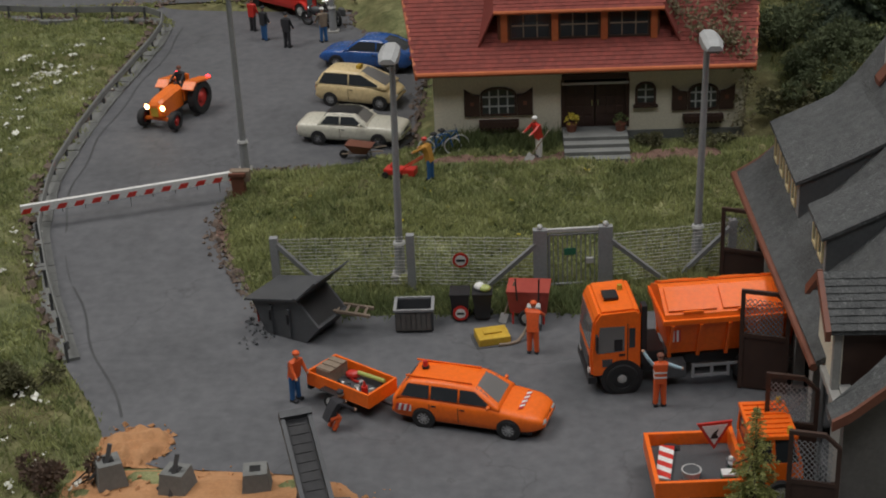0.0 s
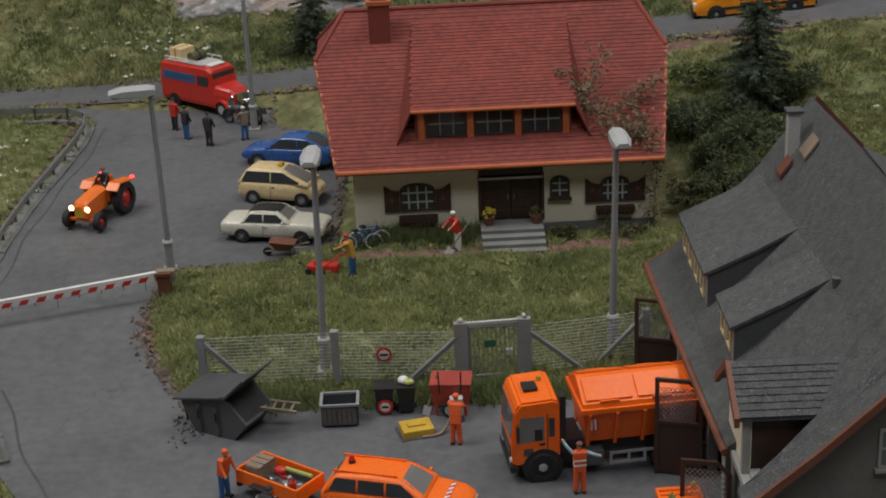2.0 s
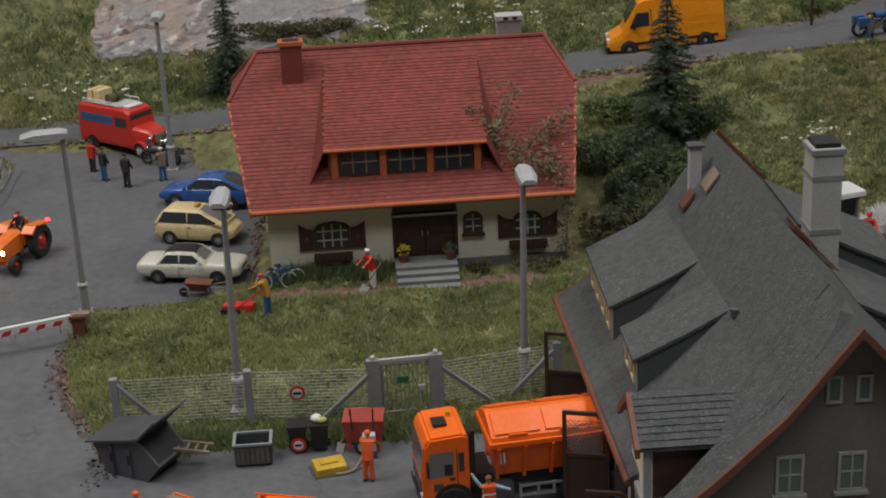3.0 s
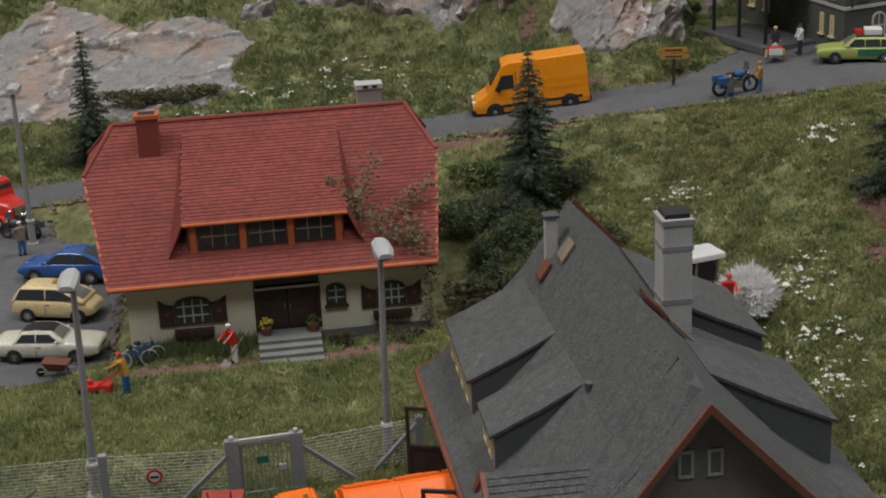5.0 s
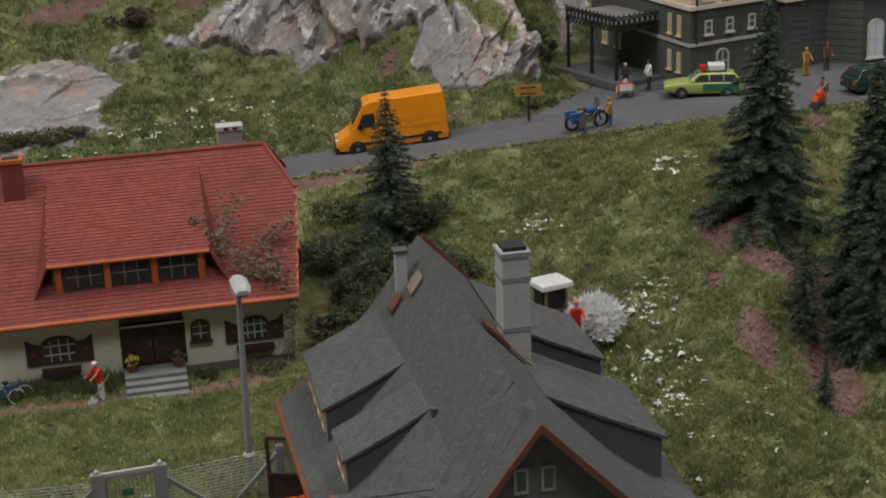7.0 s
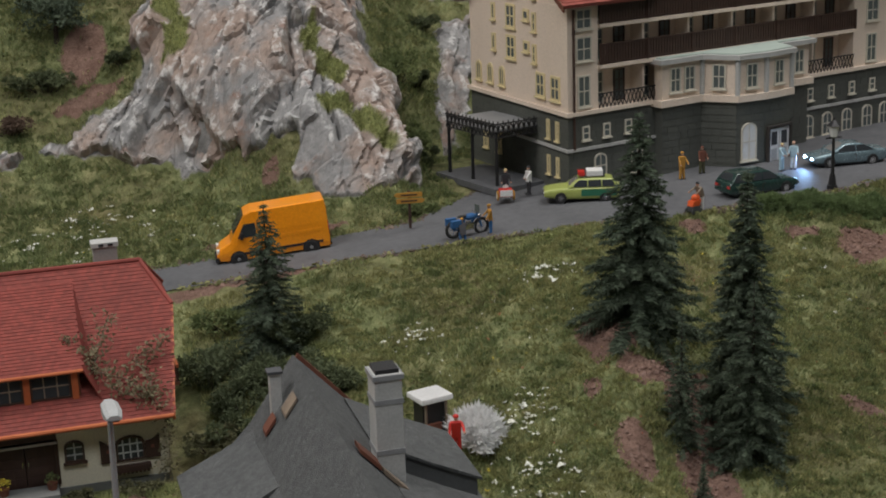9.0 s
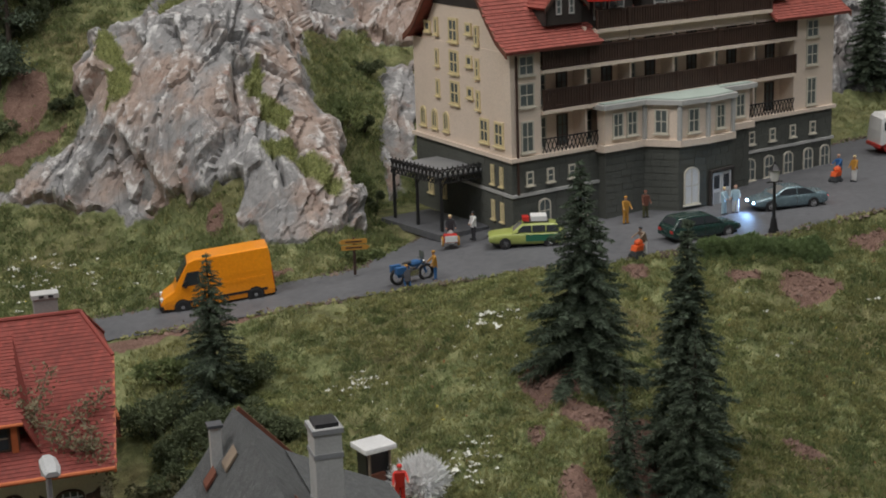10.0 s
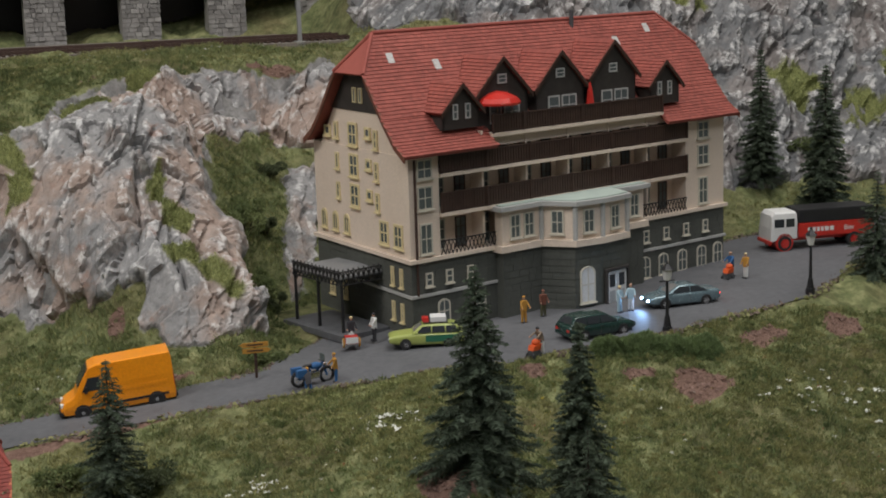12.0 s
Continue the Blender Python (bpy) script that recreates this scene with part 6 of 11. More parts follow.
    for x0, x1, z0, z1 in ((-1.12, -0.96, 0.02, 2.62), (0.96, 1.12, 0.02, 2.62), (-0.96, 0.96, 2.42, 2.62)):
        part("door_frame", box(bm_new(), x0, x1, -0.22, 0.0, z0, z1, 0.02), "dark_boards", dr)
    part("meeting_stile", box(bm_new(), -0.03, 0.03, -0.13, -0.1, 0.15, 2.36), "light_grey", dr)
    for x in (-0.47, 0.47):
        part("pane", box(bm_new(), x - 0.27, x + 0.27, -0.12, -0.1, 1.35, 2.2), "glass", dr)
        part("door_panel", box(bm_new(), x - 0.28, x + 0.28, -0.12, -0.1, 0.3, 1.1, 0.01), "lamp_grey", dr)
    # iron porch on the west side
    po = part("porch_roof", box(bm_new(), -2.7, 0.9, 3.7, 9.1, 3.5, 3.62), "grey_metal", t, "black iron porch with a flat grey roof")
    def crest(p, q, n_):
        """Curled iron cresting between two points."""
        p, q = Vector(p), Vector(q)
        bm_ = bm_new()
        for i in range(n_):
            a_, c_ = p.lerp(q, i / n_), p.lerp(q, (i + 1) / n_)
            m_ = (a_ + c_) / 2
            for o, e in ((a_, c_), (c_, a_)):
                rod(bm_, (o.x, o.y, 3.1), (e.x, e.y, 3.95), 0.045, n=4)
            rod(bm_, (m_.x, m_.y, 3.5), (m_.x, m_.y, 4.12), 0.04, n=4)
        for z_ in (3.1, 3.45, 3.95):
            rod(bm_, (p.x, p.y, z_), (q.x, q.y, z_), 0.05, n=5)
        part("iron_cresting", bm_, "black", po)
    crest((-2.72, 3.68, 0), (-2.72, 9.1, 0), 13)
    crest((-2.72, 3.68, 0), (0.4, 3.68, 0), 8)
    for x, y in ((-2.6, 3.8), (-2.6, 9.0), (-2.6, 6.4)):
        ip = part("iron_post", rod(bm_new(), (x, y, 0), (x, y, 3.5), 0.12, 0.09), "black", po)
        part("bracket", rod(bm_new(), (x, y, 2.7), (x + 0.7, y, 3.45), 0.04, n=5), "black", ip)
    part("porch_floor", box(bm_new(), -3.3, 0.5, 3.0, 9.6, -0.3, 0.1), "asphalt", po)
    # downpipe
    bm = bm_new()
    rod(bm, (0.4, -0.12, 2.5), (0.4, -0.12, 10.9), 0.08)
    part("downpipe", bm, "brown", t)
    # parasols on the roof terrace are things of their own
    z = 5.9 + Z0 + 7.35
    for u, v, opened in ((7.7, 0.6, True), (15.6, 0.4, False)):
        m = t.matrix_basis
        w = m @ (Vector((u, v, 0)) * S) / S
        p = thing("parasol", w.x, w.y, z, 0, "open red parasol on the roof terrace" if opened else "folded red parasol on the roof terrace", "parasol", "parasols")
        part("pole", rod(bm_new(), (0, 0, 0), (0, 0, 2.2), 0.04), "wood", p)
        bm = bm_new()
        if opened:
            n = 14
            rings = [(0.05, 2.55), (0.7, 2.42), (1.3, 2.12), (1.5, 1.85), (1.48, 1.7)]
        else:
            n = 10
            rings = [(0.03, 2.5), (0.18, 1.9), (0.3, 0.9), (0.24, 0.5)]
        vs_ = [(r * math.cos(2 * math.pi * i / n), r * math.sin(2 * math.pi * i / n), z_) for r, z_ in rings for i in range(n)]
        fs_ = [(j * n + i, (j + 1) * n + i, (j + 1) * n + (i + 1) % n, j * n + (i + 1) % n) for j in range(len(rings) - 1) for i in range(n)] + [tuple(range(n))]
        solid(bm, vs_, fs_)
        part("canopy", bm, "red", p)
    return t


cream_house()
slate_house()
hotel()


# ---- vehicles ----
def loft(bm, rings, mi=0):
    """Skin over closed rings of as many points, capped at both ends."""
    n = len(rings[0])
    vs = [bm.verts.new(p) for r in rings for p in r]
    fs = []
    for j in range(len(rings) - 1):
        for i in range(n):
            fs.append(bm.faces.new([vs[j * n + i], vs[j * n + (i + 1) % n], vs[(j + 1) * n + (i + 1) % n], vs[(j + 1) * n + i]]))
    fs.append(bm.faces.new(vs[:n][::-1]))
    fs.append(bm.faces.new(vs[-n:]))
    for f in fs:
        f.material_index = mi
    bmesh.ops.recalc_face_normals(bm, faces=fs)
    return bm


def wheel(parent, x, y, r, wide, rim="alloy", side=1, tyre="rubber", spokes=5):
    """A wheel with its axle along y; side: which way the rim looks."""
    bm = bm_new()
    prof = [(0.6, -0.5), (0.93, -0.5), (1.0, -0.32), (1.0, 0.32), (0.93, 0.5), (0.6, 0.5)]
    n = 22
    loops = [[(r * a * math.cos(2 * math.pi * i / n), wide * b, r * a * math.sin(2 * math.pi * i / n)) for a, b in prof] for i in range(n)]
    vs = [[bm.verts.new(p) for p in l_] for l_ in loops]
    m = len(prof)
    for i in range(n):
        for j in range(m):
            bm.faces.new([vs[i][j], vs[i][(j + 1) % m], vs[(i + 1) % n][(j + 1) % m], vs[(i + 1) % n][j]])
    bmesh.ops.recalc_face_normals(bm, faces=bm.faces)
    w = part("wheel", bm, tyre, parent, at=(x, y, r), smooth=False)
    bm = bm_new()
    if spokes:
        rod(bm, (0, -wide * 0.3, 0), (0, wide * 0.12, 0) if side > 0 else (0, -wide * 0.12, 0), r * 0.62, n=16)
        for i in range(spokes * 2):
            a = math.pi * i / spokes
            c, s_ = math.cos(a), math.sin(a)
            rod(bm, (0.1 * r * c, side * wide * 0.36, 0.1 * r * s_), (0.6 * r * c, side * wide * 0.4, 0.6 * r * s_), 0.075 * r, n=5)
        ring_ = [((0.62 * r) * math.cos(2 * math.pi * i / 18), side * wide * 0.42, (0.62 * r) * math.sin(2 * math.pi * i / 18)) for i in range(18)]
        for p, q in zip(ring_, ring_[1:] + ring_[:1]):
            rod(bm, p, q, 0.05 * r, n=5)
    else:  # pressed disc with a deep dish
        rod(bm, (0, 0, 0), (0, side * wide * 0.2, 0), r * 0.62, r * 0.58, 18)
        rod(bm, (0, side * wide * 0.2, 0), (0, side * wide * 0.42, 0), r * 0.34, r * 0.24, 14)
    rod(bm, (0, side * wide * 0.3, 0), (0, side * wide * 0.48, 0), r * 0.15, n=10)
    part("rim", bm, rim, w)
    return w


def softened(v, times):
    """A run of numbers with its corners rounded; the ends stay."""
    v = np.array(v, float)
    for _ in range(times):
        v[1:-1] = 0.25 * v[:-2] + 0.5 * v[1:-1] + 0.25 * v[2:]
    return v


def shell(bm, grid, thick):
    """A thin curved sheet over a grid of points, pushed inwards by its thickness."""
    g = [[Vector(p) for p in row] for row in grid]
    n, m = len(g), len(g[0])
    nrm = (g[0][-1] - g[0][0]).cross(g[-1][0] - g[0][0]).normalized() * thick
    top = [[bm.verts.new(p + nrm) for p in row] for row in g]
    low = [[bm.verts.new(p - nrm) for p in row] for row in g]
    for i in range(n - 1):
        for j in range(m - 1):
            bm.faces.new((top[i][j], top[i][j + 1], top[i + 1][j + 1], top[i + 1][j]))
            bm.faces.new((low[i][j], low[i + 1][j], low[i + 1][j + 1], low[i][j + 1]))
    for i in range(n - 1):
        for j in (0, m - 1):
            bm.faces.new((top[i][j], top[i + 1][j], low[i + 1][j], low[i][j]))
    for j in range(m - 1):
        for i in (0, n - 1):
            bm.faces.new((top[i][j], top[i][j + 1], low[i][j + 1], low[i][j]))
    bmesh.ops.recalc_face_normals(bm, faces=bm.faces)
    return bm


def car(name, x, y, z, rz, label, paint, L, Wd, deck, cabin, wr=0.31, axles=(0.29, -0.29), rim="alloy", front="chrome", tail="red", roof=None, panes=2, category="car", group="", ry=0.0, lamps=False):
    """A passenger car, nose along +x. deck: stations (x, lower edge, upper edge, half-width factor). cabin: base and top from tail to nose, belt and roof heights."""
    t = thing(name, x, y, z, rz, label, category, group, ry=ry)
    h = Wd / 2
    dx = [q[0] for q in deck]
    xs = np.unique(np.r_[np.linspace(dx[0], dx[0] + 0.35, 7), np.linspace(dx[0] + 0.35, dx[-1] - 0.4, 22), np.linspace(dx[-1] - 0.4, dx[-1], 8)])
    z0s, z1s, ks = (softened(np.interp(xs, dx, [q[i] for q in deck]), 3) for i in (1, 2, 3))
    rings = []
    for px, z0, z1, k in zip(xs, z0s, z1s, ks):
        w, d = h * k, z1 - z0
        half = [(0.90 * w, z0), (0.965 * w, z0 + 0.06 * d), (0.985 * w, z0 + 0.3 * d), (w, z0 + 0.55 * d), (0.985 * w, z0 + 0.78 * d), (0.93 * w, z0 + 0.92 * d), (0.84 * w, z0 + 0.985 * d), (0.6 * w, z1 + 0.01)]
        rings.append([(px, -a, b) for a, b in half] + [(px, a, b) for a, b in half[::-1]])
    body = part("body", loft(bm_new(), rings), paint, t, smooth=True)
    b0, t0, t1, b1, belt, top = cabin
    hb, ht = h * 0.93, h * 0.74
    cx = np.linspace(b0, b1, 34)
    zr = softened(np.interp(cx, [b0, t0, (t0 + t1) / 2, t1, b1], [belt, top - 0.05, top, top - 0.04, belt]), 3)
    half_at = lambda zz: hb - (hb - ht) * (zz - belt) / (top - belt)
    roof_at = lambda px: float(np.interp(px, cx, zr))
    rings = []
    for px, zt in zip(cx, zr):
        lo = belt - 0.12
        hh = max(zt - lo, 0.01)
        pts = [(half_at(belt), lo)] + [(half_at(max(belt, lo + hh * f)) * g, lo + hh * f) for f, g in ((0.5, 1.0), (0.78, 1.0), (0.9, 0.965), (0.965, 0.9), (1.0, 0.72))]
        rings.append([(px, -a, b) for a, b in pts] + [(px, a, b) for a, b in pts[::-1]])
    part("cabin", loft(bm_new(), rings), paint, body, smooth=True)
    if roof:  # a vinyl cover over the painted cabin
        g = [[(px, half_at(roof_at(px)) * f, roof_at(px) - 0.1 * abs(f) ** 3 + 0.035) for f in np.linspace(-0.98, 0.98, 9)] for px in np.linspace(t0 - 0.12, t1 + 0.06, 8)]
        part("vinyl_roof", shell(bm_new(), g, 0.012), roof, body)
    for nm, xa, xb, mat, wide in (("windscreen", t1 - 0.02, b1 - 0.1, "screen", 0.84), ("rear_window", b0 + 0.07, t0 + 0.03, "glass", 0.8)):
        g = [[(px, half_at(roof_at(px)) * f * wide, roof_at(px) - 0.03 * f * f + 0.012) for f in np.linspace(-1, 1, 7)] for px in np.linspace(xa, xb, 6)]
        if xb - xa > 0.12:
            part(nm, shell(bm_new(), g, 0.008), mat, body)
    zlo, zhi = belt + 0.03, top - 0.13
    back_at = lambda zz: b0 + (t0 - b0) * (zz - belt) / (top - belt) + 0.15
    front_at = lambda zz: b1 + (t1 - b1) * (zz - belt) / (top - belt) - 0.2
    cuts = np.linspace(back_at(zlo), front_at(zlo) - 0.12, panes + 1)
    for s in (-1, 1):
        for i in range(panes):
            rows = []
            for zz in np.linspace(zlo, zhi, 5):
                xa = back_at(zz) if i == 0 else cuts[i] + 0.035
                xb = front_at(zz) if i == panes - 1 else cuts[i + 1] - 0.035
                rows.append([(min(px, xb), s * (half_at(zz) + 0.006), zz) for px in np.linspace(xa, max(xb, xa + 0.05), 5)])
            part("side_window", shell(bm_new(), rows, 0.008), "glass", body)
        for c in cuts[1:-1] if panes > 1 else []:
            part("door_seam", box(bm_new(), c - 0.008, c + 0.008, min(s * h * 0.9, s * (h + 0.001)), max(s * h * 0.9, s * (h + 0.001)), 0.36, belt - 0.12), "brown", body)
            part("door_handle", box(bm_new(), c + 0.06, c + 0.2, min(s * h * 0.95, s * (h + 0.012)), max(s * h * 0.95, s * (h + 0.012)), belt - 0.18, belt - 0.145), "chrome" if front == "chrome" else "black", body)
    nose, end = deck[-1], deck[0]
    for s in (-1, 1):
        for f in axles:
            ax = f * L
            part("wheel_arch", rod(bm_new(), (ax, s * (h - 0.25), wr), (ax, s * (h + 0.002), wr), wr + 0.045, n=20), "black", body)
            wheel(t, ax, s * (h - 0.1), wr, 0.24, rim, s)
        zf, zr_ = nose[1] + (nose[2] - nose[1]) * 0.6, end[1] + (end[2] - end[1]) * 0.6
        part("headlight", ball(bm_new(), (nose[0] - 0.03, s * h * nose[3] * 0.74, zf), 0.09, 0.17, 0.1), "blue_lens" if lamps else "lamp_grey", body)
        part("tail_light", box(bm_new(), end[0] - 0.02, end[0] + 0.08, min(s * h * end[3] * 0.6, s * h * end[3] * 0.97), max(s * h * end[3] * 0.6, s * h * end[3] * 0.97), zr_ - 0.08, zr_ + 0.08, 0.01), "red_lens" if lamps else tail, body)
        part("mirror", ball(bm_new(), (cabin[3] - 0.3, s * (h + 0.06), belt + 0.08), 0.06, 0.1, 0.07), paint, body)
    part("front_bumper", box(bm_new(), nose[0] - 0.14, nose[0] + 0.05, -h * nose[3] * 0.97, h * nose[3] * 0.97, nose[1] + 0.02, nose[1] + 0.16, 0.04), front, t)
    part("rear_bumper", box(bm_new(), end[0] - 0.05, end[0] + 0.12, -h * end[3] * 0.97, h * end[3] * 0.97, end[1] + 0.02, end[1] + 0.16, 0.04), front, t)
    part("grille", box(bm_new(), nose[0] - 0.04, nose[0] + 0.012, -h * nose[3] * 0.42, h * nose[3] * 0.42, zf - 0.06, zf + 0.04), "black", body)
    part("underbody", box(bm_new(), end[0] + 0.3, nose[0] - 0.3, -h * 0.85, h * 0.85, 0.17, 0.3), "black", t)
    return t, body


def stripes(parent, quad, n, thick=0.012, a="white", b="red"):
    """Red and white warning stripes on a plate; each stripe its own part."""
    p = [Vector(v) for v in quad]
    for i in range(n):
        f, g = i / n, (i + 1) / n
        pts = [p[0].lerp(p[1], f), p[0].lerp(p[1], g), p[3].lerp(p[2], min(1, g + 0.12)), p[3].lerp(p[2], min(1, f + 0.12))]
        bm = bm_new()
        nrm = (pts[1] - pts[0]).cross(pts[3] - pts[0]).normalized()
        plate(bm, [tuple(v + nrm * thick) for v in pts], thick)
        part("stripe", bm, a if i % 2 else b, parent)


# deck stations: (x, lower, upper, width factor)
est, body = car("estate_car", -1.5, 0.52, 0, -16.4, "bright orange municipal estate car with roof beacon and warning stripes", "orange", 4.5, 1.72,
    [(-2.25, 0.32, 0.85, 0.9), (-2.12, 0.26, 0.93, 0.97), (-1.3, 0.22, 0.95, 1.0), (0.6, 0.22, 0.94, 1.0), (1.25, 0.22, 0.87, 0.99), (1.85, 0.26, 0.78, 0.94), (2.15, 0.32, 0.66, 0.82), (2.25, 0.36, 0.58, 0.7)],
    (-2.14, -1.86, 0.28, 1.02, 0.92, 1.46), 0.31, (0.285, -0.285), "alloy", "orange", "red", None, 3)
stripes(body, [(1.5, -0.55, 0.875), (1.5, 0.55, 0.875), (1.62, 0.55, 0.86), (1.62, -0.55, 0.86)], 9)
stripes(body, [(-2.15, -0.865, 0.5), (-1.65, -0.865, 0.5), (-1.65, -0.868, 0.72), (-2.15, -0.868, 0.72)], 6)
bm = bm_new()
rod(bm, (-1.5, 0.1, 1.44), (-1.5, 0.1, 1.52), 0.11, n=12)
bc = part("beacon_base", bm, "black", body)
part("beacon_lens", rod(bm_new(), (-1.5, 0.1, 1.52), (-1.5, 0.1, 1.68), 0.09, 0.07, 12), "red", bc)
part("roof_rack", box(bm_new(), -1.9, 0.1, -0.5, -0.46, 1.44, 1.49), "orange", body)
part("roof_rack", box(bm_new(), -1.9, 0.1, 0.46, 0.5, 1.44, 1.49), "orange", body)

car("old_saloon", -7.05, 21.85, 0.6, -12, "off-white vintage saloon car with a black vinyl roof", "white_car", 4.5, 1.68,
    [(-2.25, 0.38, 0.8, 0.86), (-2.1, 0.28, 0.88, 0.95), (-1.2, 0.24, 0.9, 1.0), (0.7, 0.24, 0.9, 1.0), (1.7, 0.26, 0.87, 0.97), (2.2, 0.34, 0.8, 0.9), (2.27, 0.4, 0.72, 0.86)],
    (-1.35, -0.95, 0.3, 0.85, 0.88, 1.36), 0.29, (0.29, -0.29), "chrome", "chrome", "red", "black", 2, group="parked cars")
tx, body = car("taxi", -7.1, 26.0, 0.76, -17, "cream coloured compact taxi with a yellow roof sign", "cream_car", 3.7, 1.68,
    [(-1.85, 0.36, 1.0, 0.9), (-1.7, 0.26, 1.05, 0.98), (-0.4, 0.22, 1.03, 1.0), (0.8, 0.22, 1.0, 1.0), (1.4, 0.26, 0.9, 0.94), (1.75, 0.32, 0.74, 0.84), (1.85, 0.38, 0.64, 0.74)],
    (-1.84, -1.5, 0.25, 1.5, 0.98, 1.6), 0.3, (0.32, -0.31), "alloy", "cream_car", "red", None, 2, group="parked cars")
part("taxi_sign", box(bm_new(), -0.1, 0.08, -0.2, 0.2, 1.57, 1.72, 0.03), "yellow", body)
car("fastback_car", -7.1, 30.6, 0.88, 164, "metallic blue fastback car parked beside the taxi", "blue_car", 4.5, 1.8,
    [(-2.25, 0.4, 0.95, 0.88), (-2.1, 0.28, 1.02, 0.97), (-1.0, 0.24, 1.0, 1.0), (0.7, 0.24, 0.97, 1.0), (1.5, 0.28, 0.9, 0.96), (2.1, 0.34, 0.76, 0.86), (2.25, 0.4, 0.64, 0.76)],
    (-2.1, -0.95, 0.25, 1.0, 0.96, 1.5), 0.34, (0.3, -0.3), "alloy", "blue_car", "red", None, 2, group="parked cars")
lime, body = car("wagon_car", 35.7, 41.85, 5.82, 163, "lime and green estate car with red beacon and white roof box", "lime", 4.5, 1.7,
    [(-2.25, 0.34, 0.85, 0.9), (-2.1, 0.26, 0.92, 0.97), (-1.2, 0.22, 0.93, 1.0), (0.6, 0.22, 0.92, 1.0), (1.4, 0.24, 0.88, 0.98), (2.1, 0.32, 0.78, 0.92), (2.27, 0.38, 0.7, 0.86)],
    (-2.1, -1.8, 0.3, 0.9, 0.9, 1.44), 0.3, (0.29, -0.29), "chrome", "chrome", "red", None, 3)
part("side_panel", box(bm_new(), -2.0, 0.1, -0.862, -0.85, 0.4, 0.8), "police_green", body)
part("side_panel", box(bm_new(), -2.0, 0.1, 0.85, 0.862, 0.4, 0.8), "police_green", body)
rk = part("roof_rack", box(bm_new(), -1.3, 0.2, -0.55, 0.55, 1.46, 1.52), "chrome", body)
part("beacon", box(bm_new(), -0.15, 0.25, -0.35, 0.35, 1.52, 1.74, 0.04), "red", rk)
part("roof_box", box(bm_new(), -1.2, -0.25, -0.5, 0.5, 1.52, 1.82, 0.05), "white", rk)
car("family_estate", 45.35, 38.40, 6.05, 7, "dark green glossy estate car parked before the hotel", "dark_green_car", 4.8, 1.8,
    [(-2.4, 0.36, 0.92, 0.9), (-2.25, 0.26, 0.98, 0.97), (-1.2, 0.22, 0.98, 1.0), (0.7, 0.22, 0.96, 1.0), (1.5, 0.24, 0.9, 0.97), (2.2, 0.32, 0.76, 0.88), (2.4, 0.38, 0.64, 0.78)],
    (-2.28, -1.95, 0.3, 1.1, 0.95, 1.52), 0.33, (0.29, -0.29), "alloy", "dark_green_car", "red", None, 3)
car("saloon_car", 53.3, 42.3, 6.27, 176, "grey-blue metallic saloon with lit cool-white headlights", "silver_blue", 4.9, 1.8,
    [(-2.45, 0.4, 0.9, 0.84), (-2.3, 0.28, 0.98, 0.95), (-1.3, 0.23, 0.98, 1.0), (0.7, 0.23, 0.95, 1.0), (1.5, 0.25, 0.88, 0.97), (2.2, 0.32, 0.74, 0.88), (2.45, 0.38, 0.62, 0.76)],
    (-1.75, -0.75, 0.4, 1.25, 0.93, 1.44), 0.33, (0.29, -0.29), "alloy", "silver_blue", "red", None, 2, lamps=True)


lamp = bpy.data.lights.new("headlamp_beam", "SPOT")
lamp.energy, lamp.color, lamp.spot_size, lamp.spot_blend, lamp.shadow_soft_size = 0.035, (0.3, 0.55, 1.0), radians(110), 0.8, 0.15 * S
new("headlamp_beam", lamp).matrix_world = look(Vector((50.55, 42.3, 6.95)) * S, Vector((48.6, 41.2, 6.1)) * S)


